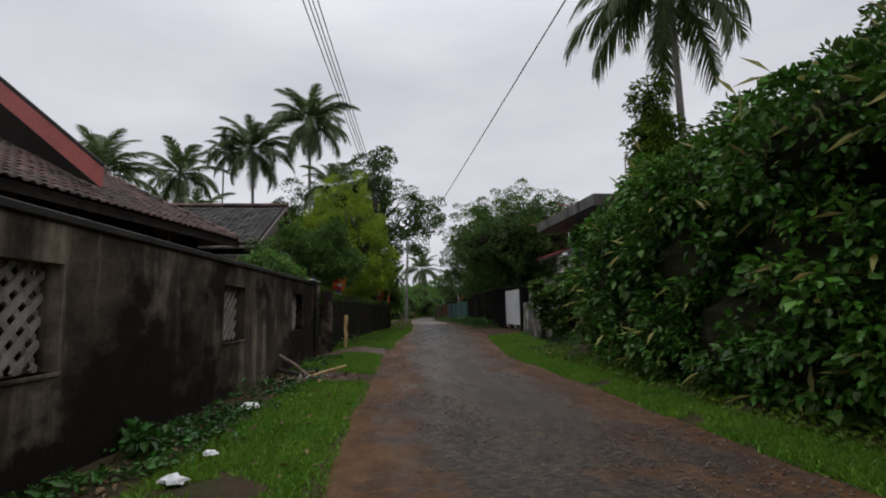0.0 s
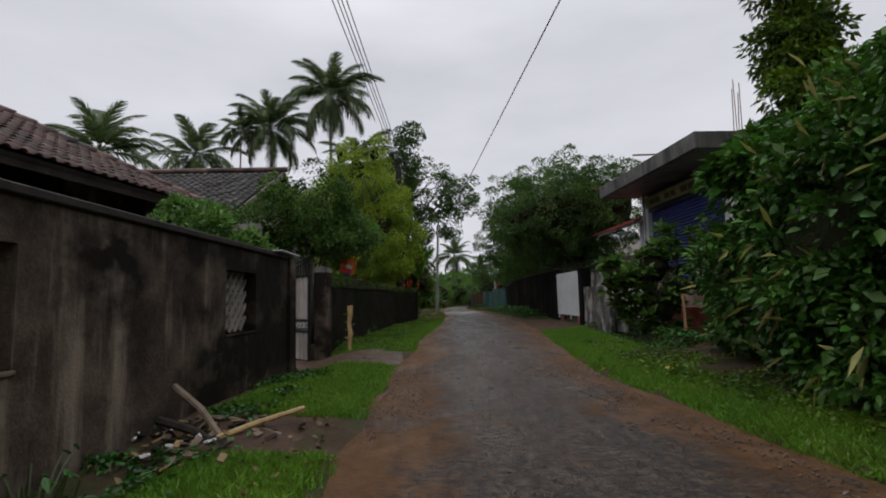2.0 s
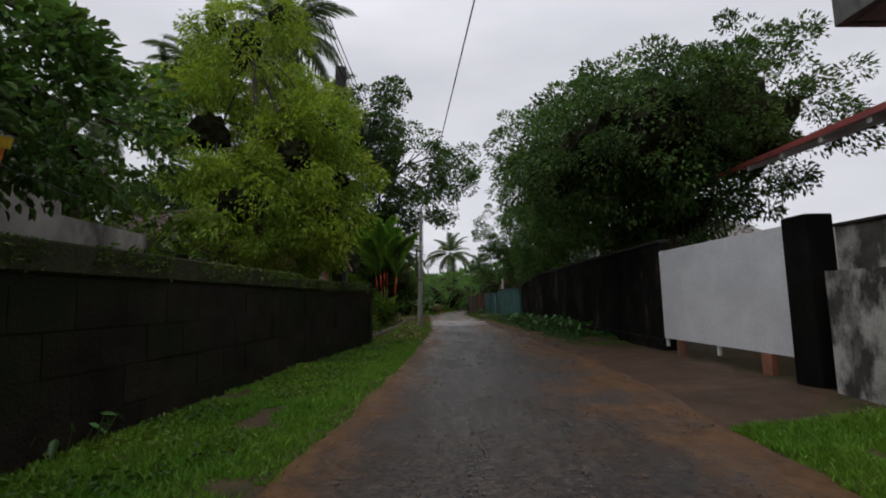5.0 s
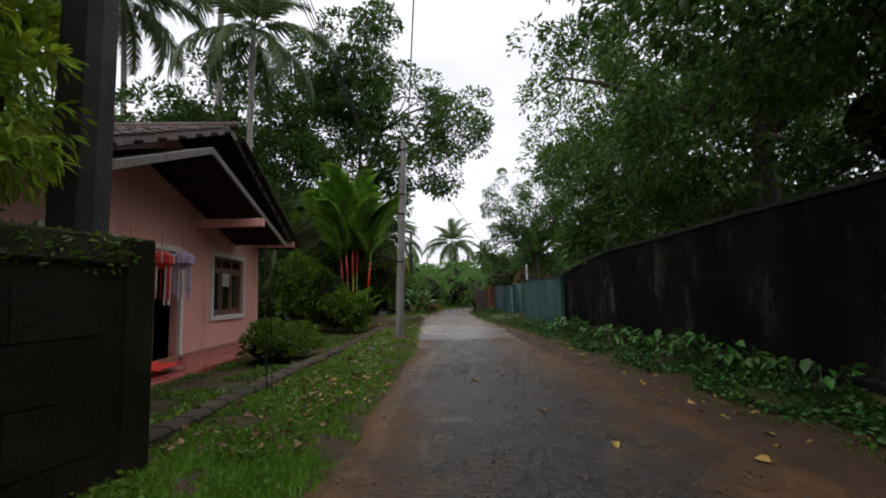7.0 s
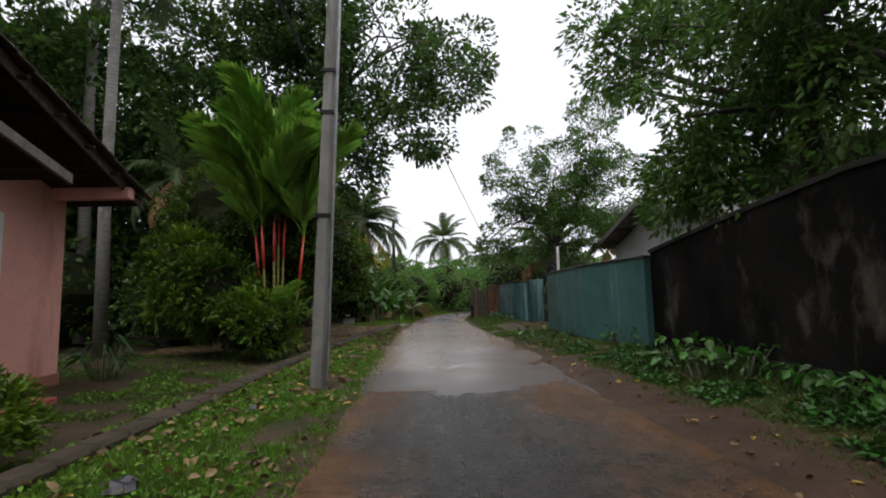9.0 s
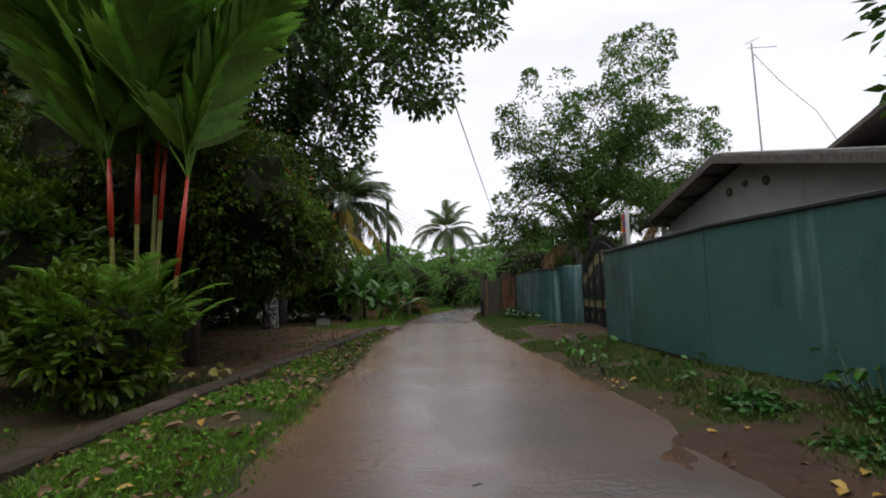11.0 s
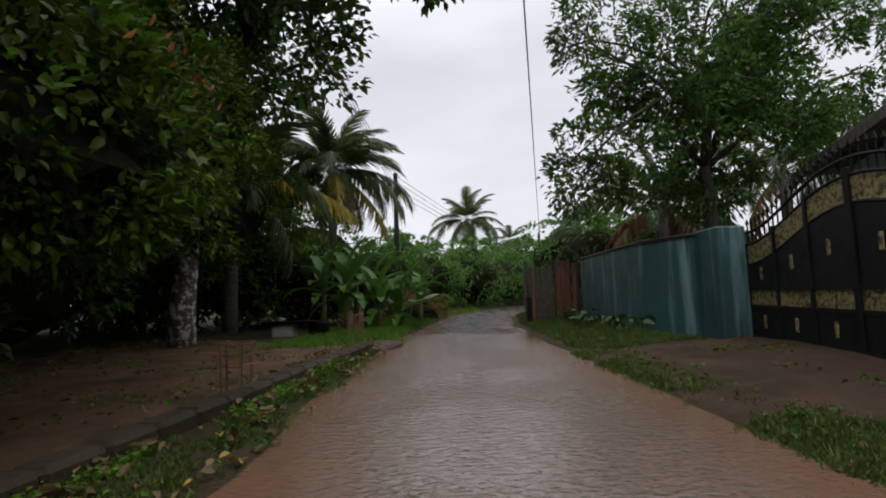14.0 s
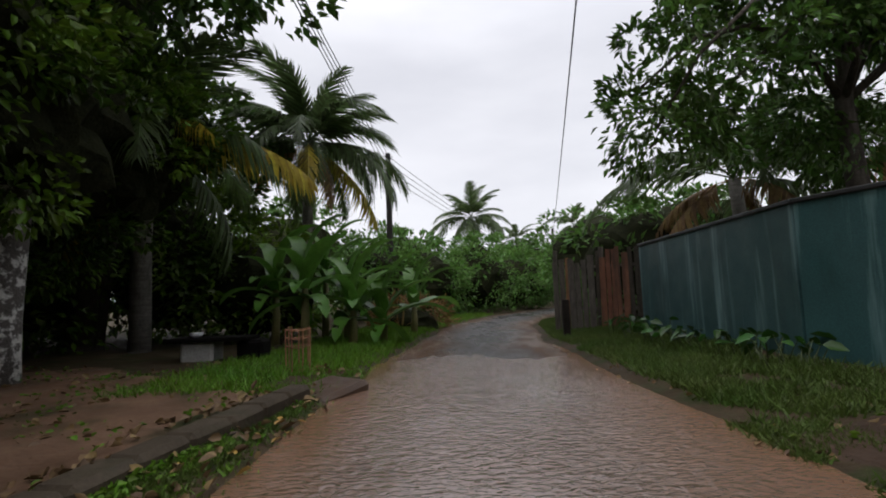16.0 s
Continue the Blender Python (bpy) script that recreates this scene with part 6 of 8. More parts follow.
# ---- the pink house ----
def pink_house():
    root = thing("pink_house", (-6, 38, -0.2), "small salmon pink house with an overhanging tiled gable", "house")
    X = -3.78
    y0, y1, zb, zt = 31.6, 42.75, -0.22, 3.0
    holes = [(33.35, 35.05, 0.62, 2.35), (35.95, 37.45, -0.12, 2.35), (39.2, 41.3, 0.82, 2.42)]
    y = y0
    for a, b, c, d in holes:
        for q in ((y, a, zb, zt), (a, b, zb, c), (a, b, d, zt)):
            part("front_wall", one(X - 0.2, X, *q), M_PINK, root)
        y = b
    part("front_wall", one(X - 0.2, X, y, y1, zb, zt), M_PINK, root)
    part("gable_wall", prism(bmesh.new(), [(y0, zt), (37.2, 4.95), (y1, zt)], "x", X - 0.2, X), M_PINK, root)
    part("side_wall", one(-10.5, X - 0.2, y1 - 0.2, y1, zb, zt), M_PINK, root)
    part("side_wall", one(-10.5, X - 0.2, y0, y0 + 0.2, zb, zt), M_PINK, root)
    # back, floor and partition are near-black: the room's shade is in their colour
    part("back_wall", one(-10.7, -10.5, y0, y1, zb, 4.2), M_SHADEBLACK, root)
    part("room_floor", one(-10.5, X - 0.2, y0 + 0.2, y1 - 0.2, zb, -0.14), M_SHADEBLACK, root)
    part("partition", one(-5.6, -5.5, y0 + 0.2, y1 - 0.2, -0.14, 3.0), M_SHADEBLACK, root)
    part("plinth", one(X, X + 0.05, y0, y1, zb, 0.02), M_PINKDARK, root, bevel=0.01)
    part("terrace", one(X + 0.05, X + 1.25, y0, 41.0, zb - 0.1, -0.08), M_REDFLOOR, root, "wet red cement terrace", bevel=0.015)
    # roof of two slopes over the lane-facing gable
    for k, (ya, za, yb, zb2) in enumerate(((37.2, 5.2, 42.95, 2.98), (37.2, 5.2, 31.2, 2.9))):
        bm = bmesh.new()
        prism(bm, [(ya, za - 0.06), (ya, za), (yb, zb2), (yb, zb2 - 0.06)], "x", -10.9, -2.62)
        part("roof_deck", bm, M_DARKWOOD, root)
        bm = bmesh.new()
        prism(bm, [(ya, za - 0.12), (ya, za + 0.06), (yb, zb2 + 0.06), (yb, zb2 - 0.12)], "x", -2.62, -2.58)
        part("barge_board", bm, M_OLDWOOD, root, bevel=0.008)
        up = Vector((0, ya - yb, za - zb2))
        tiles(root, (-10.9 if k else -2.4, yb, zb2 + 0.02), (1, 0, 0) if k else (-1, 0, 0), up, 34, 20 if k else 19, (lambda c, r: c >= 18) if k else (lambda c, r: False), 6 + k)
        # battens under the tiles
        for j in range(9):
            f = (j + 0.5) / 9
            yy, zz = ya + (yb - ya) * f, za + (zb2 - za) * f
            part("batten", one(-3.6, -2.45, yy - 0.03, yy + 0.03, zz - 0.1, zz - 0.055), M_DARKWOOD, root)
    vg = bmesh.new()
    tube(vg, [(-10.9, 37.2, 5.27), (-2.4, 37.2, 5.27)], 0.1, 7)
    part("ridge", vg, M_TILE, root, smooth=True)
    # lower barge frame hung below the tiles
    for (ya, za, yb, zb2) in ((35.6, 4.27, 40.7, 2.92), (35.6, 4.27, 32.2, 3.02)):
        bm = bmesh.new()
        prism(bm, [(ya, za - 0.14), (ya, za), (yb, zb2), (yb, zb2 - 0.14)], "x", -2.34, -2.28)
        part("lower_barge", bm, M_OLDWOOD, root, bevel=0.006)
        bm = bmesh.new()
        prism(bm, [(ya, za - 0.07), (ya, za - 0.02), (yb, zb2 - 0.02), (yb, zb2 - 0.07)], "x", -3.78, -2.34)
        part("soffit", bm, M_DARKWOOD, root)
        # battens show from below
        for q in range(7):
            f = (q + 0.5) / 7
            yy, zz = ya + (yb - ya) * f, za + (zb2 - za) * f
            part("batten", one(-3.76, -2.36, yy - 0.022, yy + 0.022, zz - 0.115, zz - 0.075), M_DARKPOLE, root)
    for yy, xe, zz in ((38.2, -2.12, 3.14), (42.45, -2.5, 3.04)):
        part("beam", one(X, xe, yy - 0.08, yy + 0.08, zz - 0.1, zz + 0.1), M_PINK, root, "salmon painted projecting beam", bevel=0.012)
    # openings
    for n_, (a, b, c, d) in enumerate(holes):
        door = n_ == 1
        t = bmesh.new()
        w = 0.12
        box(t, X - 0.02, X + 0.05, a - w, a, c - (0 if door else w), d + w)
        box(t, X - 0.02, X + 0.05, b, b + w, c - (0 if door else w), d + w)
        box(t, X - 0.02, X + 0.05, a, b, d, d + w)
        if not door:
            box(t, X - 0.02, X + 0.07, a, b, c - w, c)
        if door:
            dr = part("door", t, M_WHITETRIM, root, "open doorway with white painted surround")
            part("door_leaf", one(X - 0.16, X - 0.12, a, a + 0.72, c, d), M_WINWOOD, dr, bevel=0.01)
            continue
        win = part("window", t, M_WHITETRIM, root, "wooden casement window with white painted surround")
        fr = bmesh.new()
        for q in (a, a + (b - a) / 3 - 0.03, a + 2 * (b - a) / 3 - 0.03, b - 0.07):
            box(fr, X - 0.14, X - 0.05, q, q + 0.07, c, d)
        tz = d - 0.36
        for q in (c, tz, d - 0.07):
            box(fr, X - 0.139, X - 0.051, a, b, q, q + 0.07)
        part("window_frame", fr, M_WINWOOD, win)
        for j in range(3):
            q0, q1 = a + (b - a) * j / 3 + 0.05, a + (b - a) * (j + 1) / 3 - 0.05
            s = bmesh.new()
            box(s, X - 0.12, X - 0.07, q0, q0 + 0.07, c + 0.07, tz)
            box(s, X - 0.12, X - 0.07, q1 - 0.07, q1, c + 0.07, tz)
            box(s, X - 0.119, X - 0.071, q0 + 0.07, q1 - 0.07, c + 0.07, c + 0.16)
            box(s, X - 0.119, X - 0.071, q0 + 0.07, q1 - 0.07, tz - 0.09, tz)
            sash = part("sash", s, M_WINWOOD, win)
            part("pane", one(X - 0.1, X - 0.09, q0 + 0.07, q1 - 0.07, c + 0.16, tz - 0.09), M_GLASS, win)
        for j in range(14):
            q = a + 0.1 + (b - a - 0.2) * j / 13
            part("baluster", tube(bmesh.new(), [(X - 0.1, q, tz + 0.07), (X - 0.1, q, tz + 0.18), (X - 0.1, q, tz + 0.29)], [0.012, 0.022, 0.012], 6), M_DARKWOOD, win)
    part("notice", one(X - 0.06, X - 0.052, 40.0, 40.45, 1.62, 1.98), M_WHITEPAINT, root, "white paper notice behind the window")
    for j in range(5):
        part("notice_line", one(X - 0.052, X - 0.049, 40.05, 40.4 - 0.06 * (j % 2), 1.9 - 0.05 * j, 1.912 - 0.05 * j), M_OLDWOOD, root)


pink_house()


# ---- the shop with the blue shutter ----
def shop():
    root = thing("shop", (9.6, 19.5, 0), "small concrete shop with a closed blue roller shutter", "shop")
    X = 8.35
    y0, y1 = 17.1, 21.5
    part("plinth_wall", one(X - 0.05, X + 0.2, 15.7, y1 + 0.3, -0.1, 1.5), M_BEIGE, root, "stained beige plinth", bevel=0.015)
    part("column", one(X - 0.08, X + 0.3, 15.7, y0, 1.5, 4.66), M_WHITEPAINT, root, bevel=0.015)
    part("column", one(X - 0.08, X + 0.3, y1, y1 + 0.35, 1.5, 4.66), M_WHITEPAINT, root, bevel=0.015)
    part("lintel", one(X - 0.02, X + 0.3, y0, y1, 4.05, 4.66), M_NAVY, root)
    part("side_wall", one(X, 12.9, 15.7, 15.9, -0.1, 4.66), M_WHITEWALL, root)
    part("side_wall", one(X + 0.3, 12.9, y1 + 0.15, y1 + 0.35, -0.1, 4.66), M_WHITEWALL, root)
    part("back_wall", one(12.7, 12.9, 15.9, y1 + 0.15, -0.1, 4.66), M_WHITEWALL, root)
    part("roof_slab", one(6.98, 13.2, 15.95, 22.0, 4.68, 4.78), M_CONC, root, "grey concrete roof slab with deep fascia", bevel=0.01)
    for q, (a, c) in enumerate((((7.0, 16.0), (6.86, 22.05)), ((13.2, 16.0), (7.0, 16.0)), ((6.86, 22.05), (13.2, 22.05)))):
        mf, ln = along(a, c)
        part("fascia", one(-0.06, ln + 0.06, -0.06, 0.06, 4.66 - 0.002 * q, 5.08 + 0.002 * q, mf), M_STAINEDCONC, root, "weathered concrete fascia", bevel=0.012)
    sh = part("shutter", one(X + 0.1, X + 0.12, y0, y1, 1.5, 4.05), M_NAVY, root, "closed blue roller shutter")
    n = 25
    for i in range(n):
        z = 1.51 + (4.05 - 1.51) * i / n
        h = (4.05 - 1.51) / n
        bm = bmesh.new()
        prism(bm, [(X + 0.1, z + 0.004), (X + 0.075, z + h * 0.2), (X + 0.062, z + h * 0.5), (X + 0.075, z + h * 0.8), (X + 0.1, z + h - 0.004)], "y", y0, y1)
        part("slat", bm, M_BLUE, sh)
    tilt = Matrix.Translation((X - 0.22, 0, 4.26)) @ Matrix.Rotation(radians(-14), 4, "Y")
    sb = part("signboard", one(-0.02, 0.02, 17.9, 21.3, -0.16, 0.2, tilt), M_YELLOWB, root, "faded yellow signboard with black lettering")
    rng = np.random.default_rng(4)
    y = 18.1
    while y < 21.0:
        w = 0.16 + 0.22 * rng.random()
        part("lettering_bar", one(-0.026, -0.021, y, y + w, -0.07, 0.1, tilt), M_INK, sb)
        y += w + 0.06 + (0.25 if rng.random() < 0.25 else 0)
    part("shutter_hood", one(X - 0.06, X + 0.1, y0, y1, 4.0, 4.25), M_NAVY, root, bevel=0.01)
    part("downpipe", tube(bmesh.new(), [(X - 0.12, y1 + 0.2, 4.66), (X - 0.12, y1 + 0.2, 0.3)], 0.045, 8), M_STEEL, root, smooth=True)
    for k in range(3):
        part("step", one(6.6 + 0.34 * k, 6.95 + 0.34 * k if k < 2 else 8.28, 17.9, 19.15, -0.1, 0.3 + 0.22 * k), M_REDFLOOR, root, "red cement step", bevel=0.012)
    for k in range(4):
        bx, by = 8.72 + 0.13 * (k % 2), 16.95 + 0.16 * (k // 2)
        part("starter_bar", tube(bmesh.new(), [(bx, by, 4.7), (bx + 0.03 * k, by, 6.85 - 0.1 * k)], 0.012, 5), M_RUST, root)
    for k in range(3):
        part("starter_bar", tube(bmesh.new(), [(8.1, 20.8 + 0.1 * k, 4.7), (8.1, 20.8 + 0.1 * k, 5.55 + 0.1 * k)], 0.014, 5), M_RUST, root)
    part("rod", tube(bmesh.new(), [(6.35, 18.1, 5.13), (7.3, 18.0, 5.12)], 0.025, 6), M_RUST, root)
    part("rod", tube(bmesh.new(), [(6.35, 21.7, 4.98), (6.9, 21.7, 4.96)], 0.018, 6), M_RUST, root)
    # open porch behind the shop
    pr = thing("porch", (9.0, 23.5, 0), "open white porch with a red tiled lean-to roof", "porch")
    part("post", tube(bmesh.new(), [(8.55, 22.6, 0.1), (8.55, 22.6, 3.9)], 0.11, 10), M_WHITEPAINT, pr, smooth=True)
    part("parapet", one(8.4, 12, 22.5, 22.7, 0.1, 2.35), M_WHITEPAINT, pr, bevel=0.01)
    part("parapet", one(8.4, 8.6, 22.7, 27, 0.1, 2.35), M_WHITEPAINT, pr, bevel=0.01)
    bm = bmesh.new()
    prism(bm, [(7.9, 3.75), (7.9, 3.85), (11.5, 5.0), (11.5, 4.9)], "y", 21.8, 27)
    part("roof", bm, M_RED, pr)
    for k in range(5):
        bm = bmesh.new()
        prism(bm, [(7.95, 3.66), (7.95, 3.75), (11.5, 4.9), (11.5, 4.81)], "y", 22 + k * 0.9, 22.08 + k * 0.9)
        part("rafter", bm, M_WHITEPAINT, pr)


shop()


# ---- the white house behind the teal wall ----
def white_house():
    root = thing("white_house", (13.5, 53, 0), "white house with a grey sheet roof and round gable vents", "house")
    x0 = 11.6
    part("wall", one(x0, 20, 47.6, 56.0, -0.1, 3.35), M_WHITEPAINT, root)
    bm = bmesh.new()
    prism(bm, [(47.6, 3.35), (51.9, 4.45), (56.0, 3.35)], "x", x0, x0 + 0.2)
    part("gable_wall", bm, M_WHITEPAINT, root)
    for (ya, za, yb, zb) in ((51.9, 4.62, 56.6, 3.3), (51.9, 4.62, 47.0, 3.3)):
        bm = bmesh.new()
        prism(bm, [(ya, za), (ya, za + 0.06), (yb, zb + 0.06), (yb, zb)], "x", 10.75, 20.5)
        part("roof_sheet", bm, M_CONC, root)
        bm = bmesh.new()
        prism(bm, [(ya, za - 0.2), (ya, za), (yb, zb), (yb, zb - 0.2)], "x", 10.7, 10.78)
        part("barge_board", bm, M_OLDWOOD, root)
        for j in range(3):
            f = 0.2 + 0.3 * j
            part("purlin", one(10.8, x0, ya + (yb - ya) * f - 0.05, ya + (yb - ya) * f + 0.05, za + (zb - za) * f - 0.14, za + (zb - za) * f - 0.01), M_OLDWOOD, root)
        for j in range(26):
            f0 = (j + 0.5) / 26
            part("sheet_roll", tube(bmesh.new(), [(10.75 + 9.7 * f0, ya, za + 0.07), (10.75 + 9.7 * f0, yb, zb + 0.07)], 0.035, 5), M_CONC, root)
    for yy, zz, r in ((51.1, 3.75, 0.13), (51.9, 3.85, 0.1), (52.6, 3.75, 0.13)):
        bm = bmesh.new()
        bmesh.ops.create_cone(bm, cap_ends=True, segments=18, radius1=r, radius2=r, depth=0.05, matrix=Matrix.Translation((x0 - 0.005, yy, zz)) @ Matrix.Rotation(radians(90), 4, "Y"))
        v = part("gable_vent", bm, M_OLDWOOD, root)
        bm = bmesh.new()
        bmesh.ops.create_cone(bm, cap_ends=True, segments=6, radius1=r * 0.55, radius2=r * 0.55, depth=0.06, matrix=Matrix.Translation((x0 - 0.008, yy, zz)) @ Matrix.Rotation(radians(90), 4, "Y"))
        part("vent_screen", bm, M_GOLD, v)
    # higher roof behind
    bm = bmesh.new()
    prism(bm, [(42.5, 4.2), (48.5, 6.2), (54, 4.2), (54, 4.08), (48.5, 6.05), (42.5, 4.08)], "x", 14.2, 22)
    part("upper_roof", bm, M_OLDWOOD, root)
    part("upper_wall", one(14.8, 21.5, 43.5, 53.0, 3.3, 4.15), M_WHITEPAINT, root)


white_house()

# ---- gates ----
def spear(bm, m, x, z0, z1, r=0.011):
    a, b = m @ Vector((x, 0, z0)), m @ Vector((x, 0, z1))
    tube(bm, [a, b], r, 5)
    tube(bm, [b, b + Vector((0, 0, 0.035)), b + Vector((0, 0, 0.11))], [r * 0.8, r * 2.4, 0.002], 5)
    return bm


def sheet_leaf(root, a, b, z0, flip):
    """One leaf of the grey sheet gate from its hinge a to its free edge b."""
    m, w = along(a, b, z0)
    leaf = part("gate_leaf", bmesh.new(), M_BLACKIRON, root)
    fr = bmesh.new()
    for x in (0.02, w - 0.02):
        box(fr, x - 0.025, x + 0.025, -0.025, 0.025, 0.0, 1.92, m)
    for z in (0.03, 0.66, 0.92, 1.9):
        box(fr, 0.045, w - 0.045, -0.02, 0.02, z - 0.018, z + 0.018, m)
    part("frame", fr, M_BLACKIRON, leaf)
    for z_a, z_b in ((0.05, 0.64), (0.94, 1.88)):
        bm = bmesh.new()
        n = int((w - 0.1) / 0.055)
        top, bot = [], []
        for i in range(n + 1):
            x = 0.05 + (w - 0.1) * i / n
            y = 0.012 * (1 if i % 4 in (1, 2) else -1)
            bot.append((bm.verts.new(m @ Vector((x, y - 0.002, z_a))), bm.verts.new(m @ Vector((x, y + 0.004, z_a)))))
            top.append((bm.verts.new(m @ Vector((x, y - 0.002, z_b))), bm.verts.new(m @ Vector((x, y + 0.004, z_b)))))
        for i in range(n):
            for k in (0, 1):
                bm.faces.new((bot[i][k], bot[i + 1][k], top[i + 1][k], top[i][k]))
        part("sheet_panel", bm, M_GATEGREY, leaf, "corrugated grey-white sheet panel")
    n = max(5, int(w / 0.16))
    for i in range(n):
        bm = bmesh.new()
        cx = 0.05 + (w - 0.1) * (i + 0.5) / n
        pts = [m @ Vector((cx + 0.085 * math.cos(q * 0.8) * (1 - q * 0.09), 0, 0.79 + 0.085 * math.sin(q * 0.8) * (1 - q * 0.09))) for q in range(9)]
        tube(bm, pts, 0.011, 5)
        part("scroll", bm, M_GATEWHITE, leaf, "white scroll ornament")
    n = max(6, int(w / 0.105))
    for i in range(n):
        f = (i + 0.5) / n
        g = f if not flip else 1 - f
        part("spear", spear(bmesh.new(), m, w * f, 1.9, 2.12 + 0.2 * g * g), M_BLACKIRON, leaf, "black bar with a silver spear tip")
    rail = bmesh.new()
    tube(rail, [m @ Vector((w * i / 8, 0, 2.08 + 0.18 * (i / 8 if not flip else 1 - i / 8) ** 2)) for i in range(9)], 0.014, 5)
    part("top_rail", rail, M_BLACKIRON, leaf)


gate1 = thing("sheet_gate", (-2.1, 14.2, 0), "open double gate of grey sheet metal with spear tips", "gate")
sheet_leaf(gate1, (-1.98, 12.95), (-2.2, 13.95), -0.16, False)
sheet_leaf(gate1, (-2.29, 15.52), (-3.12, 16.38), -0.16, True)
pp = thing("pipe", (-2.3, 13.4, 1.95), "grey plastic pipe laid over the gate post", "pipe")
part("tube", tube(bmesh.new(), [(-2.0, 12.75, 1.97), (-2.9, 13.2, 2.03), (-3.4, 13.5, 2.05)], 0.045, 9), M_STEEL, pp, smooth=True)
fl = solid("roof_sheet", one(-2.3, -1.85, 11.9, 12.95, 1.94, 1.955), M_GATEWHITE, "bent white sheet lying on the wall top", "sheet")


def white_gate():
    root = thing("sliding_gate", (6.05, 24, 0.2), "large plain white sheet metal gate, closed", "gate")
    X = 6.05
    part("panel", one(X - 0.012, X + 0.012, 22.4, 25.8, 0.36, 2.06), M_GATEWHITE, root)
    for y in (22.42, 24.1, 25.78):
        part("upright", one(X + 0.012, X + 0.06, y - 0.025, y + 0.025, 0.2, 2.08), M_GATEWHITE, root)
    for z in (0.38, 1.2, 2.05):
        part("rail", one(X + 0.012, X + 0.05, 22.45, 25.75, z - 0.02, z + 0.02), M_GATEWHITE, root)
    part("edge_post", one(X - 0.03, X + 0.05, 22.3, 22.38, 0.1, 2.1), M_BLACKIRON, root)
    for y in (22.9, 25.2):
        part("runner", one(X - 0.04, X + 0.06, y - 0.1, y + 0.1, 0.06, 0.36), M_RUST, root)


white_gate()
w3 = plain_wall("wall_right_white", [(5.9, 21.55), (5.9, 19.2)], 0.14, 0.0, 1.42, M_WHITEWALL, "low whitewashed wall black with mould")
part("pier", one(5.82, 6.18, 21.75, 22.15, 0.0, 2.12), M_DARKWALL, w3, bevel=0.02)
w4 = plain_wall("wall_right_tall", [(6.25, 21.75), (6.3, 19.2)], 0.14, 0.0, 1.95, M_WHITEWALL, "taller mould-stained wall beside the shop", M_COPING, 0.04)
for k in range(12):
    part("wall_spike", tube(bmesh.new(), [(6.0 + 0.02 * k, 22.3 + 0.28 * k, 2.2), (6.0 + 0.02 * k, 22.3 + 0.28 * k, 2.5)], [0.012, 0.003], 5), M_BLACKIRON, w4)


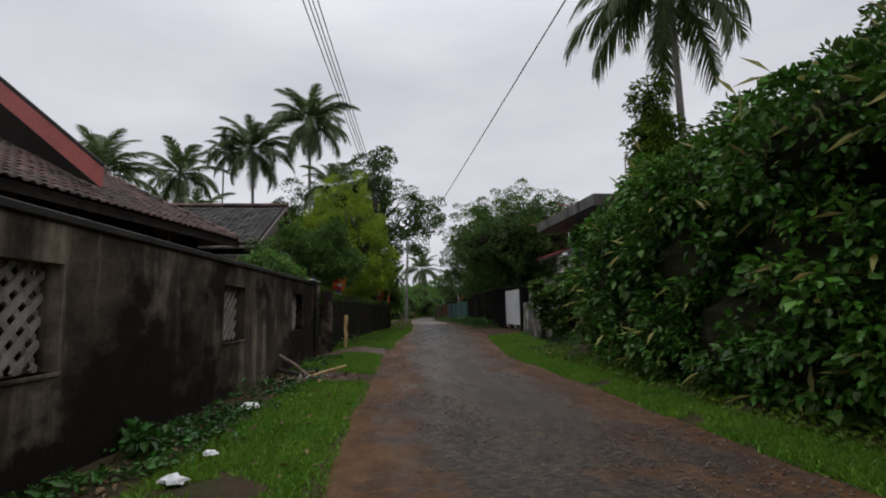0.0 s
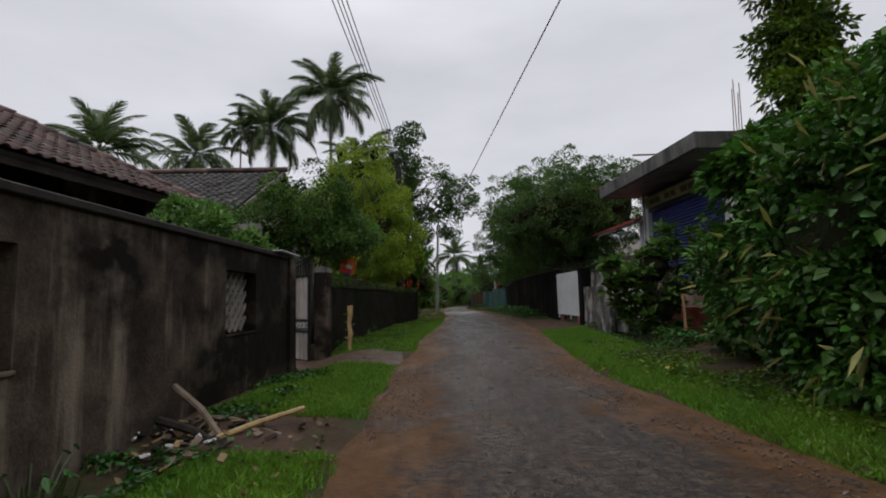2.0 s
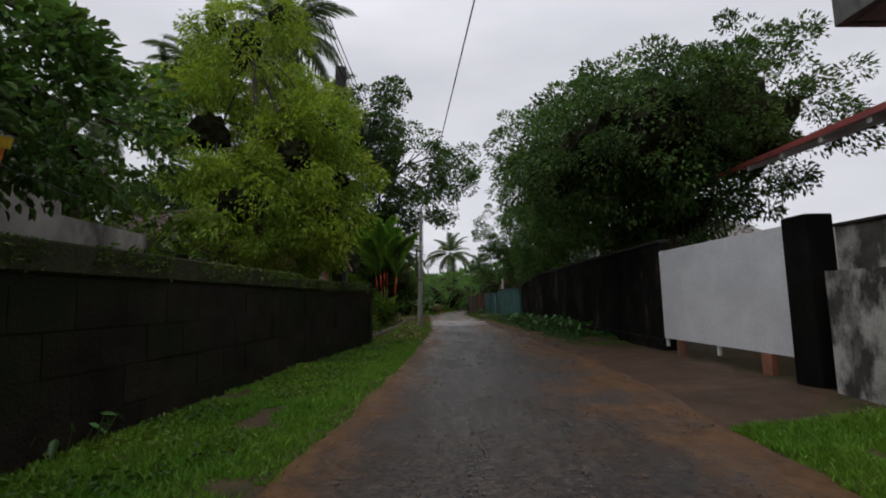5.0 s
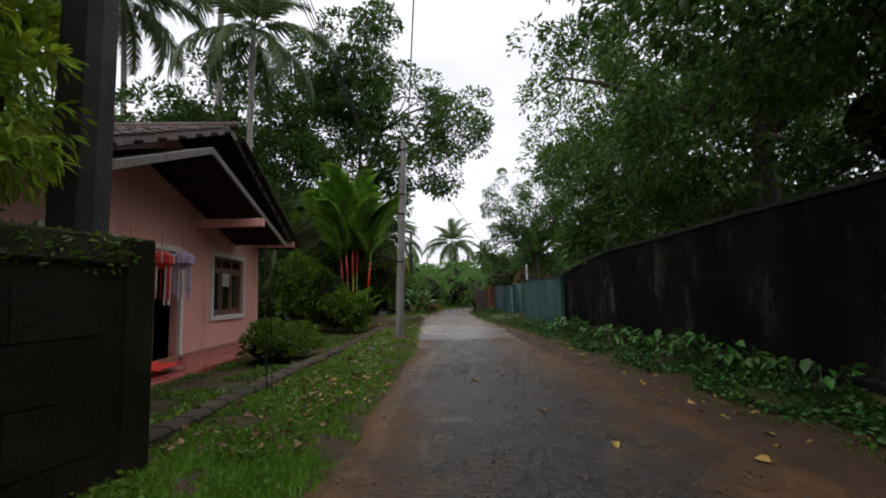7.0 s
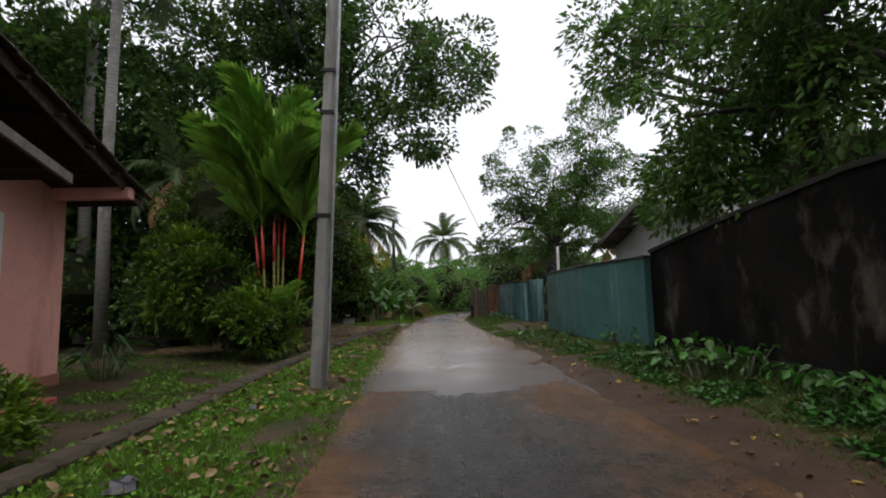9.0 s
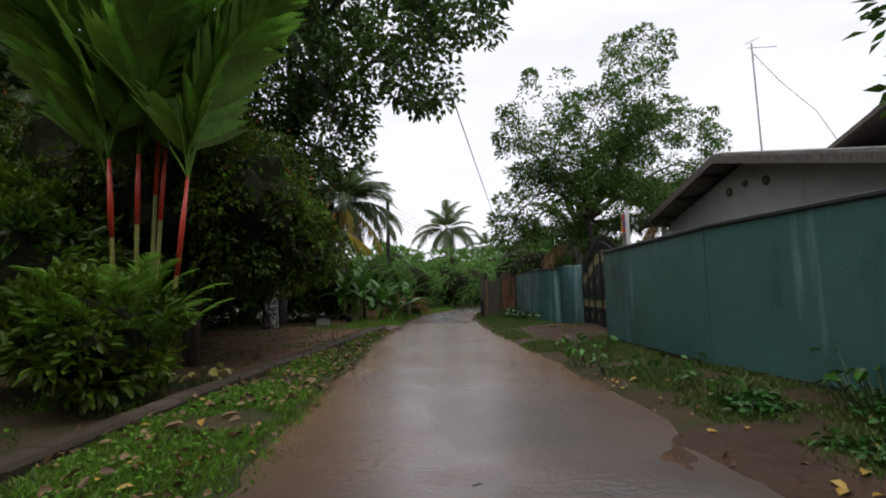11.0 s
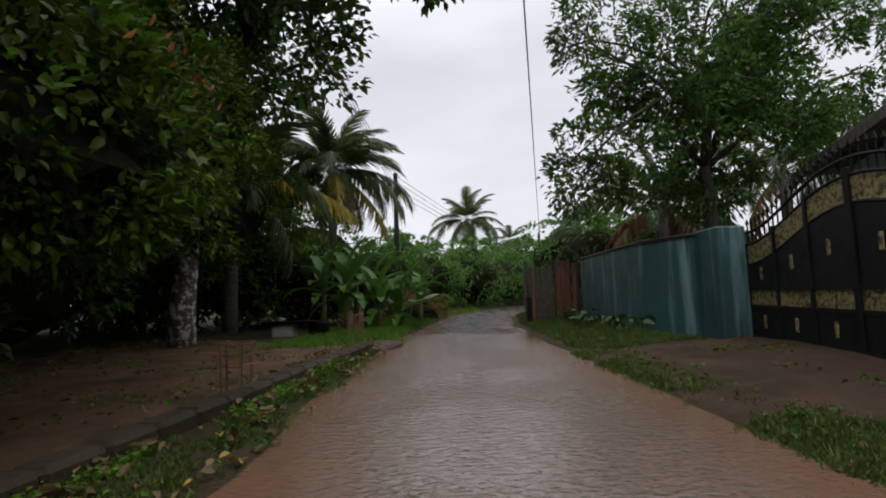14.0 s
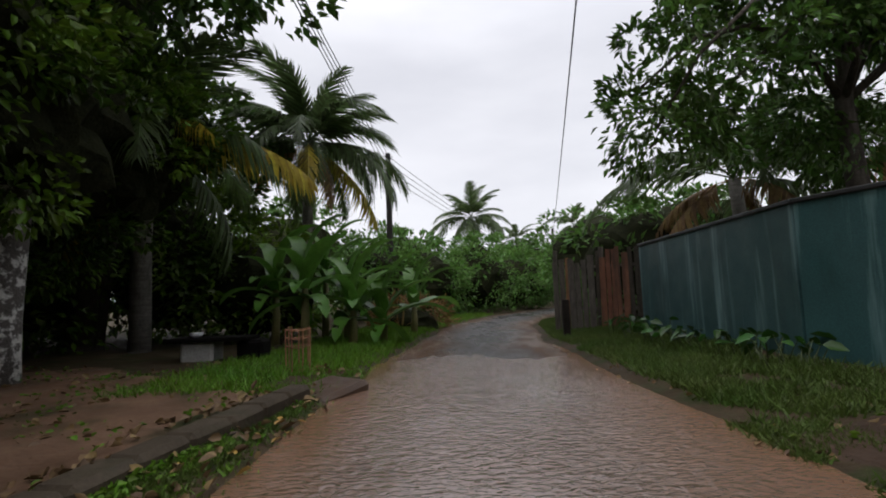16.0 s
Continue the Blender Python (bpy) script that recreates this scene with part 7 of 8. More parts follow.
def black_gate():
    root = thing("ornamental_gate", (7.12, 51, 0.1), "tall black steel gate with gold panels and spears", "gate")
    m, w = along((7.42, 53.25), (6.86, 48.75), 0.12)

    def arch(x, lo, hi):
        f = min(1, max(0, 1 - abs(x - w / 2) / (w / 2)))
        return lo + (hi - lo) * (0.5 - 0.5 * math.cos(math.pi * f))

    for side in (0, 1):
        leaf = part("gate_leaf", bmesh.new(), M_BLACKIRON, root)
        x0, x1 = (0.03, w / 2 - 0.015) if side == 0 else (w / 2 + 0.015, w - 0.03)
        n = 10
        xs = [x0 + (x1 - x0) * i / n for i in range(n + 1)]
        for lo, hi, mt, nm, th in ((lambda x: 0.05, lambda x: 0.46, M_BLACKIRON, "lower_panel", 0.014), (lambda x: 0.48, lambda x: 0.72, M_GOLD, "gold_band", 0.008), (lambda x: 0.74, lambda x: arch(x, 1.06, 1.6), M_BLACKIRON, "upper_panel", 0.014), (lambda x: arch(x, 1.09, 1.63), lambda x: arch(x, 1.36, 1.9), M_GOLD, "gold_crest", 0.008)):
            bm = bmesh.new()
            rows = [[bm.verts.new(m @ Vector((x, y, f(x)))) for x in xs] for y in (-th, th) for f in (lo, hi)]
            for i in range(n):
                bm.faces.new((rows[0][i], rows[0][i + 1], rows[1][i + 1], rows[1][i]))
                bm.faces.new((rows[2][i], rows[3][i], rows[3][i + 1], rows[2][i + 1]))
                bm.faces.new((rows[1][i], rows[1][i + 1], rows[3][i + 1], rows[3][i]))
                bm.faces.new((rows[0][i], rows[2][i], rows[2][i + 1], rows[0][i + 1]))
            part(nm, bm, mt, leaf, "gold pierced metal panel" if mt is M_GOLD else "")
        for f in (0.0, 0.34, 0.67, 1.0):
            x = x0 + (x1 - x0) * f
            part("stile", one(x - 0.03, x + 0.03, -0.035, 0.035, 0.0, arch(x, 1.42, 2.0), m), M_BLACKIRON, leaf, bevel=0.006)
        for z in (0.03, 0.47, 0.73):
            part("rail", one(x0, x1, -0.028, 0.028, z - 0.025, z + 0.025, m), M_BLACKIRON, leaf)
        for up in ((1.08, 1.62), (1.38, 1.92), (1.56, 2.1)):
            part("arched_rail", tube(bmesh.new(), [m @ Vector((x, 0, arch(x, *up))) for x in xs], 0.022, 6), M_BLACKIRON, leaf)
        for i in range(19):
            x = x0 + (x1 - x0) * (i + 0.5) / 19
            part("spear", spear(bmesh.new(), m, x, arch(x, 1.38, 1.92), arch(x, 1.66, 2.2)), M_BLACKIRON, leaf, "black bar with a pale spear tip")
        for f in (0.17, 0.505, 0.835):
            x = x0 + (x1 - x0) * f
            for z in (0.26, arch(x, 0.92, 1.2)):
                part("gold_motif", one(x - 0.035, x + 0.035, -0.026, -0.016, z - 0.09, z + 0.09, m), M_GOLD, leaf, "small gold ornament", bevel=0.01)
    part("threshold", one(-0.05, w + 0.05, -0.15, 0.15, -0.2, 0.0, m), M_CONC, root, bevel=0.01)


black_gate()
bn = thing("signboard", (6.44, 47.9, 1.85), "weathered red and white signboard on a white post above the wall", "sign")
mb, wb = along((6.43, 47.74), (6.5, 48.12), 1.84)
part("board", one(0, wb, -0.008, 0.008, 0.02, 0.62, mb), M_DARKENEDWASH, bn)
for s_ in (-1, 1):
    part("red_field", one(0.002, wb - 0.08, 0.01 * s_ - 0.003, 0.01 * s_ + 0.003, 0.28, 0.6, mb), M_FRED, bn, "faded red printed panel")
    part("yellow_patch", one(wb - 0.08, wb - 0.002, 0.01 * s_ - 0.003, 0.01 * s_ + 0.003, 0.28, 0.5, mb), M_FYELLOW, bn)
    part("blue_patch", one(0.08, wb - 0.14, 0.013 * s_ - 0.002, 0.013 * s_ + 0.002, 0.37, 0.5, mb), M_FBLUE, bn)
    for k in range(3):
        part("text_bar", one(0.04, wb - 0.1 - 0.05 * k, 0.01 * s_ - 0.002, 0.01 * s_ + 0.002, 0.21 - 0.07 * k, 0.235 - 0.07 * k, mb), M_INK, bn)
part("post", one(-0.05, -0.005, -0.03, 0.03, -0.05, 0.7, mb), M_WHITEPAINT, bn, "white painted timber post")

# ---- poles, wires and masts ----
def utility_pole(base, h, w0, w1, mat, label, lean=(0, 0), rings=True, arms=4):
    root = thing("utility_pole", base, label, "pole")
    bm = bmesh.new()
    top = (base[0] + lean[0], base[1] + lean[1], h)
    vs = []
    for (x, y, z), w in ((base, w0), (top, w1)):
        c = w * 0.22
        vs.append([bm.verts.new((x + a, y + b, z if z > 0.5 else -0.4)) for a, b in ((-w / 2 + c, -w / 2), (w / 2 - c, -w / 2), (w / 2, -w / 2 + c), (w / 2, w / 2 - c), (w / 2 - c, w / 2), (-w / 2 + c, w / 2), (-w / 2, w / 2 - c), (-w / 2, -w / 2 + c))])
    for k in range(8):
        bm.faces.new((vs[0][k], vs[0][(k + 1) % 8], vs[1][(k + 1) % 8], vs[1][k]))
    bm.faces.new(vs[1])
    bm.faces.new(vs[0][::-1])
    part("shaft", bm, mat, root)
    if rings:
        for f in (0.38, 0.62, 0.72, 0.95):
            x, y, z, w = base[0] + lean[0] * f, base[1] + lean[1] * f, h * f, w0 + (w1 - w0) * f
            part("strap", one(x - w / 2 - 0.012, x + w / 2 + 0.012, y - w / 2 - 0.012, y + w / 2 + 0.012, z - 0.025, z + 0.025), M_BLACKIRON, root)
        part("cable_duct", tube(bmesh.new(), [(base[0] + w0 / 2 + 0.03, base[1] - 0.02, 0.1), (top[0] + w1 / 2 + 0.03, top[1] - 0.02, h - 0.3)], 0.022, 6), M_STEEL, root)
    for k in range(arms):
        z = h - 0.15 - 0.3 * k
        f = z / h
        x, y = base[0] + lean[0] * f + w1 / 2, base[1] + lean[1] * f
        part("insulator", tube(bmesh.new(), [(x - 0.02, y, z), (x + 0.05, y, z), (x + 0.1, y, z)], [0.012, 0.04, 0.03], 7), M_WHITEPAINT, root)
    return root


utility_pole((1.05, 40.5, 0), 5.95, 0.2, 0.13, M_POLE, "weathered concrete utility pole on the grass verge", (0.22, 0), True, 2)
utility_pole((-1.12, 30.25, 0), 8.2, 0.42, 0.3, M_DARKPOLE, "thick rain-blackened utility pole behind the wall", (0.1, 0), False)
utility_pole((0.66, 70.5, 0), 7.15, 0.3, 0.2, M_DARKPOLE, "dark concrete utility pole at the bend", (0, 0), False)
utility_pole((10.3, 82.2, 0), 5.2, 0.2, 0.14, M_DARKPOLE, "far dark utility pole beyond the fence", (0, 0), False, 2)
utility_pole((2.35, 118.0, 0), 9.0, 0.3, 0.2, M_DARKPOLE, "far dark utility pole in the trees", (0, 0), False, 2)


def cable(a, b, sag, r, label, n=14):
    a, b = Vector(a), Vector(b)
    bm = bmesh.new()
    tube(bm, [a.lerp(b, i / n) - Vector((0, 0, 4 * sag * (i / n) * (1 - i / n))) for i in range(n + 1)], r, 5)
    solid("overhead_wire", bm, M_WIRE, label, "wire", group="overhead wires")


cable((4.75, -26.0, 7.6), (1.4, 40.5, 5.8), 0.15, 0.014, "thin dark service wire over the lane")
cable((1.55, 40.5, 5.8), (10.35, 82.2, 5.0), 0.25, 0.014, "thin dark service wire over the lane")
for k, x10 in enumerate((-1.9, -1.78, -1.69, -1.58)):
    xe = x10 + 0.047 * 20.2
    cable((x10 - 0.047 * 40, -30, 7.9), (xe, 30.2, 7.9), 0.0, 0.013, "dark overhead supply wire between poles")
    cable((xe, 30.2, 7.9), (0.7, 70.4, 7.0 - 0.3 * k), 0.35, 0.012, "dark overhead supply wire between poles")
    cable((0.7, 70.5, 7.0 - 0.3 * k), (9.9 + 0.1 * k, 96, 6.0 - 0.25 * k), 0.3, 0.014, "dark overhead supply wire between poles")
mast = thing("aerial_mast", (12.2, 52, 4.5), "thin television aerial mast on the white house roof", "mast")
part("pole", tube(bmesh.new(), [(12.22, 52, 4.3), (12.18, 52, 7.9)], 0.022, 6), M_STEEL, mast)
part("boom", tube(bmesh.new(), [(12.05, 52, 7.75), (13.0, 52.1, 7.85)], 0.012, 5), M_STEEL, mast)
part("element", tube(bmesh.new(), [(12.18, 51.7, 7.9), (12.2, 52.3, 8.02)], 0.008, 5), M_STEEL, mast)
part("feeder", tube(bmesh.new(), [(12.2, 52, 7.6), (12.6, 51.6, 6.6), (13.2, 51.2, 5.6), (13.6, 51, 4.6)], 0.008, 5), M_WIRE, mast)
stay = thing("washing_post", (-0.15, 32.4, 0.1), "two thin dark poles standing in the kerb", "post")
for dx, top in ((0, 1.95), (0.07, 1.8)):
    part("pole", tube(bmesh.new(), [(-0.15 + dx, 32.4, -0.2), (-0.22 + dx, 32.42, top)], 0.007, 6), M_DARKWOOD, stay)

# ---- small props by the old wall ----
tp = thing("bamboo_post", (-1.5, 16.05, 0), "split bamboo stake with broken side twigs", "post")
part("stake", tube(bmesh.new(), [(-1.49, 16.05, -0.1), (-1.5, 16.05, 0.18), (-1.47, 16.05, 0.4), (-1.51, 16.06, 0.62), (-1.48, 16.05, 0.85), (-1.49, 16.06, 1.05)], [0.05, 0.042, 0.058, 0.044, 0.06, 0.066], 9), M_BAMBOO, tp)
rng = np.random.default_rng(3)
for k in range(10):
    z = 0.15 + 0.09 * k
    s = 1 if k % 2 else -1
    part("twig", tube(bmesh.new(), [(-1.5, 16.05, z), (-1.5 + s * (0.1 + 0.05 * rng.random()), 16.02, z + 0.02 * s)], [0.008, 0.003], 5), M_BAMBOO, tp)
pile = thing("stick_heap", (-1.6, 9.0, 0.05), "heap of broken sticks and wet debris", "debris")
for a, b, r, mt in (((-2.05, 9.25, 0.42), (-1.4, 8.75, 0.06), 0.035, M_STICK), ((-1.55, 8.65, 0.05), (-0.85, 9.2, 0.2), 0.028, M_BAMBOO), ((-2.0, 8.9, 0.2), (-1.35, 8.6, 0.04), 0.04, M_DARKWOOD), ((-1.9, 9.4, 0.1), (-1.3, 9.2, 0.07), 0.025, M_STICK), ((-1.5, 9.15, 0.06), (-0.95, 8.85, 0.06), 0.018, M_STICK)):
    part("stick", tube(bmesh.new(), [a, tuple((p + q) / 2 + 0.02 for p, q in zip(a, b)), b], [r, r * 0.9, r * 0.8], 7), mt, pile)
for k in range(70):
    x, y = -1.65 + rng.normal(0, 0.28), 8.8 + rng.normal(0, 0.3)
    part("scrap", one(-0.05, 0.05, -0.025, 0.025, 0, 0.015, pose(x, y, ground_z(x, y) + 0.04, rng.normal(0, 25), rng.normal(0, 25), 360 * rng.random())), (M_DARKWOOD, M_STICK, M_DRYLITTER, M_DARKWOOD, M_PLASTIC)[k % 9 // 2], pile)


def crumple(name, at, size, mat, label, seed):
    rg = np.random.default_rng(seed)
    bm = bmesh.new()
    bmesh.ops.create_icosphere(bm, subdivisions=2, radius=1)
    for v in bm.verts:
        k = 0.55 + 0.8 * rg.random()
        v.co = Vector((at[0] + v.co.x * size[0] * k, at[1] + v.co.y * size[1] * k, at[2] + max(-0.2, v.co.z) * size[2] * k))
    return solid(name, bm, mat, label, "litter")


crumple("plastic_bag", (-1.48, 3.62, 0.08), (0.09, 0.06, 0.045), M_PLASTIC, "crumpled white plastic litter in the grass", 1)
crumple("plastic_bag", (-1.46, 4.25, 0.08), (0.06, 0.04, 0.03), M_PLASTIC, "crumpled white plastic litter in the grass", 2)
crumple("plastic_bag", (-1.66, 6.1, 0.1), (0.13, 0.1, 0.05), M_PLASTIC, "crumpled white plastic litter in the grass", 3)
crumple("plastic_bag", (-1.95, 3.0, 0.1), (0.05, 0.05, 0.05), M_PLASTIC, "crumpled white plastic litter by the wall", 4)
crumple("plastic_bag", (0.65, 36.95, 0.08), (0.09, 0.08, 0.06), M_BLACKPLASTIC, "crumpled black plastic bag by the kerb", 5)
crumple("plastic_bag", (0.75, 38.9, 0.08), (0.07, 0.06, 0.05), M_BLACKPLASTIC, "small crumpled dark plastic bag", 6)
crumple("clod", (3.0, 36.1, 0.03), (0.03, 0.03, 0.025), M_DARKWOOD, "small dark clod on the lane", 7)


# ---- fallen leaves ----
def fallen(x, y, size, seed, label="yellow fallen leaf lying flat", mat=None):
    rg = np.random.default_rng(seed)
    z = max(0.015, ground_z(x, y) + 0.03) if not road_left(y) < x < road_right(y) else 0.03
    a = rg.random() * 6.28
    D = np.array([[math.cos(a), math.sin(a), 0.12 * rg.normal()]])
    me = leaf_mesh("fallen_leaf", np.array([[x, y, z]]), D, size, size * 0.5, mat or M_LITTER, rg, 0.25, 2.0, True)
    tagged(new("fallen_leaf", me), label, "leaf", "fallen leaves")


for k, (x, y, s) in enumerate(((2.28, 15.95, 0.14), (1.9, 17.5, 0.12), (3.72, 11.35, 0.22), (3.35, 11.5, 0.12), (3.0, 11.9, 0.13), (2.9, 12.3, 0.1), (2.35, 17.0, 0.13), (3.1, 31.2, 0.14), (2.5, 33.2, 0.2), (4.3, 29.5, 0.16), (3.4, 30.1, 0.15), (3.9, 28.3, 0.2))):
    fallen(x, y, s, 200 + k)
rng = np.random.default_rng(17)
for k in range(130):
    y = 31 + 24 * rng.random()
    x = kerb_x(y) + 0.2 + (road_left(y) - kerb_x(y) - 0.1) * rng.random()
    if k % 3:
        fallen(x, y, 0.06 + 0.08 * rng.random(), 300 + k)
    else:
        fallen(x, y, 0.1 + 0.12 * rng.random(), 300 + k, "large brown fallen leaf curling on the verge", M_DRYLITTER)
for k in range(80):
    y = 29 + 16 * rng.random()
    x = road_right(y) + abs(rng.normal(0.15, 0.45))
    fallen(x, y, 0.06 + 0.06 * rng.random(), 500 + k)


# ---- low plants ----
def leaf_plant(name, label, at, n, height, leaf, width, mat, seed, category="plant", spread=0.2, stalk=True):
    """Broad leaves held out on thin stalks."""
    rg = np.random.default_rng(seed)
    root = thing(name, at, label, category)
    st, P, D = bmesh.new(), [], []
    for k in range(n):
        a, rr = 6.283 * rg.random(), spread * rg.random() ** 0.5
        b = Vector((at[0] + rr * math.cos(a), at[1] + rr * math.sin(a), at[2]))
        h = height * (0.45 + 0.6 * rg.random())
        o = Vector((math.cos(a), math.sin(a), 0)) * h * (0.25 + 0.4 * rg.random())
        t = b + o + Vector((0, 0, h))
        if stalk:
            tube(st, [b, b.lerp(t, 0.55) + Vector((0, 0, 0.08 * h)), t], [0.009, 0.007, 0.004], 4, False)
        P.append(t)
        D.append(o.normalized() + Vector((0, 0, -0.45 + 0.4 * rg.normal())))
    if stalk:
        tagged(part("stem", st, M_STALK, root), kind="stuff")
    P, D = np.array(P), np.array(D)
    ll = leaf * (0.6 + 0.6 * rg.random(n))
    under(new("leaves", leaf_mesh("leaves", P - D * ll[:, None] * 0.25, D, ll, ll * width, mat, rg, 0.14, 1.4, True)), root)
    return root


rng = np.random.default_rng(23)
for k in range(26):
    y = 31.5 + 10.5 * k / 25 + rng.normal(0, 0.4)
    x = 6.4 - abs(rng.normal(0, 0.3)) - 0.1
    leaf_plant("taro_plant", "broad-leaved green weed below the dark wall", (x, y, ground_z(x, y)), 13 + int(12 * rng.random()), 0.22 + 0.3 * rng.random() ** 2, 0.12 + 0.09 * rng.random(), 0.62, M_VERGELEAF, 600 + k, spread=0.28)
for k in range(6):
    y = 43.4 + 4.2 * k / 5 + rng.normal(0, 0.2)
    x = 5.6 - 0.35 * rng.random() - (0.5 if y < 47 else 0.2) * rng.random()
    leaf_plant("taro_plant", "bright broad-leaved weed on the verge", (x, y, ground_z(x, y)), 15, 0.2 + 0.14 * rng.random(), 0.12, 0.6, M_VERGELEAF, 660 + k, spread=0.22)
for k in range(12):
    y = 54.4 + 4.8 * k / 11
    leaf_plant("taro_plant", "green weed at the foot of the faded wall", (6.0 + 0.25 * rng.random(), y, 0.12), 8, 0.3, 0.2, 0.6, M_TARO, 700 + k, spread=0.22)
for k, (x, y, n, h, lf) in enumerate(((-2.05, 2.7, 24, 0.25, 0.11), (-2.05, 7.6, 20, 0.25, 0.1), (-1.75, 17.0, 14, 0.3, 0.16), (-1.7, 20.5, 12, 0.3, 0.16))):
    leaf_plant("wall_plant", "dark leafy weed at the foot of the wall", (x, y, 0.03), n, h, lf, 0.4, M_TARO, 720 + k, spread=0.3)
hedge("wall_plant", "dark leafy weed growing against the old wall", (-2.0, 4.7, 0.03), [(-2.02, 4.7, 0.34, 0.3, 0.36, 0.34), (-1.9, 5.1, 0.2, 0.24, 0.3, 0.2)], 110, 26, 0.12, M_TARO, 747, 0.12, 0.5, -0.2, category="weed", core=False)
leaf_plant("dracaena", "strappy variegated plant beside the pink house corner", (-3.1, 42.9, -0.15), 34, 0.75, 0.42, 0.16, M_TARO, 740, spread=0.2)
leaf_plant("variegated_plant", "low white-variegated plant beside the kerb", (-0.2, 45.9, -0.05), 26, 0.22, 0.16, 0.6, M_PALELEAF, 741, spread=0.35)
hedge("shrub", "rounded green shrub before the pink house", (-1.4, 37.4, -0.1), [(-1.45, 36.8, 0.24, 0.62, 0.75, 0.5), (-1.25, 37.9, 0.18, 0.5, 0.6, 0.42)], 270, 44, 0.07, M_FERN, 742, 0.14, 0.5, 0.15, category="shrub")
hedge("shrub", "dark shrub under the red-stemmed palms", (-1.5, 44.8, 0), [(-1.2, 45.2, 0.6, 0.9, 0.8, 0.7), (-2.4, 45.8, 1.3, 1.0, 0.9, 1.0), (-3.2, 46.5, 1.8, 1.1, 1.0, 1.3)], 330, 40, 0.16, M_FERN, 744, 0.24, 0.42, -0.1, category="shrub")
hedge("creeper", "white-flowered creeper spilling over the wall", (-2.5, 11.5, 1.7), [(-2.55, 10.6, 2.1, 0.32, 0.8, 0.3), (-2.4, 11.9, 1.98, 0.3, 0.6, 0.18), (-2.9, 11.2, 2.1, 0.45, 1.2, 0.4)], 220, 36, 0.085, M_LIGHTLEAF, 745, 0.12, 0.6, 0.2, [(0.012, M_PLASTIC, "small white flowers", 0.05)], category="creeper", core=False)
hedge("creeper", "broad-leaved creeper draping from the shop corner", (5.2, 12.2, 2.4), [(5.0, 11.2, 2.75, 0.5, 0.5, 0.35), (5.5, 11.4, 2.95, 0.6, 0.5, 0.4)], 110, 30, 0.2, M_CREEPER, 746, 0.24, 0.65, -0.7, category="creeper", core=False)


def broadleaf_bush():
    """An open bush of several uneven lobes, each bough ending in a whorl of glossy leaves."""
    rg = np.random.default_rng(31)
    root = thing("broadleaf_bush", (6.5, 17.4, 0), "dark bush with large glossy leaves in whorls before the shutter", "bush")
    part("trunk", tube(bmesh.new(), [(6.4, 17.5, -0.05), (6.42, 17.5, 0.5), (6.4, 17.5, 0.9)], [0.06, 0.05, 0.04], 7), M_BARK, root)
    lobes = [(5.4, 17.4, 1.6, 0.58, 20), (6.75, 17.3, 2.66, 0.3, 7), (7.4, 17.4, 2.4, 0.42, 9), (6.5, 17.5, 1.85, 0.68, 26), (7.3, 17.5, 1.35, 0.45, 12), (6.5, 17.3, 0.8, 0.62, 22), (5.8, 17.3, 0.85, 0.45, 12)]
    # fresh tips face up and are coloured as lit; old ones coloured as shaded
    fresh, old = ([], []), ([], [])
    for x, y, z, r, count in lobes:
        # a near-black lump in each big lobe stands in for its shade
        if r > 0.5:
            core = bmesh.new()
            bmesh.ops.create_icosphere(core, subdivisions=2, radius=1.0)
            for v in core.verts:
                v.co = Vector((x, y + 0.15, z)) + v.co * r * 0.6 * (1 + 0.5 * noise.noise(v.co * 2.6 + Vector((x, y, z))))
            part("twig_mass", core, M_HOLLOWSHADE, root)
        for k in range(count):
            d = Vector((rg.normal(), rg.normal(), rg.normal() * 0.9 + 0.25)).normalized()
            t = Vector((x, y, z)) + d * r * (0.65 + 0.45 * rg.random())
            if t.z < 0.2:
                continue
            if k % 3 == 0:
                part("branch", limb(bmesh.new(), (6.4, 17.5, 0.8), t, 0.022, 0.009, rg, 5), M_BARK, root)
            P, D = fresh if d.z > 0.1 and z > 1.2 else old
            for j in range(16):
                a, el = j * 2.399, -0.4 + 1.7 * rg.random()
                v = Vector((math.cos(a), math.sin(a), el))
                P.append(t + v * 0.03 + Vector((0, 0, -0.12 * rg.random())))
                D.append(v)
    # two leaf colours put top light and lower shade into the bush
    for (P, D), mat, lab in ((old, M_MANGO, "dark glossy leaves coloured for the shade below"), (fresh, M_MIDLEAF, "pale green whorls coloured for the light on top")):
        under(tagged(new("leaves", leaf_mesh("leaves", np.array(P), np.array(D), 0.26, 0.125, mat, rg, 0.18, 1.0, True)), lab), root)


broadleaf_bush()
ps = thing("fence_post", (6.44, 16.05, 0), "short rusty fence post in the grass", "post")
part("post", tube(bmesh.new(), [(6.44, 16.05, -0.1), (6.42, 16.05, 1.12)], 0.035, 8), M_RUST, ps)


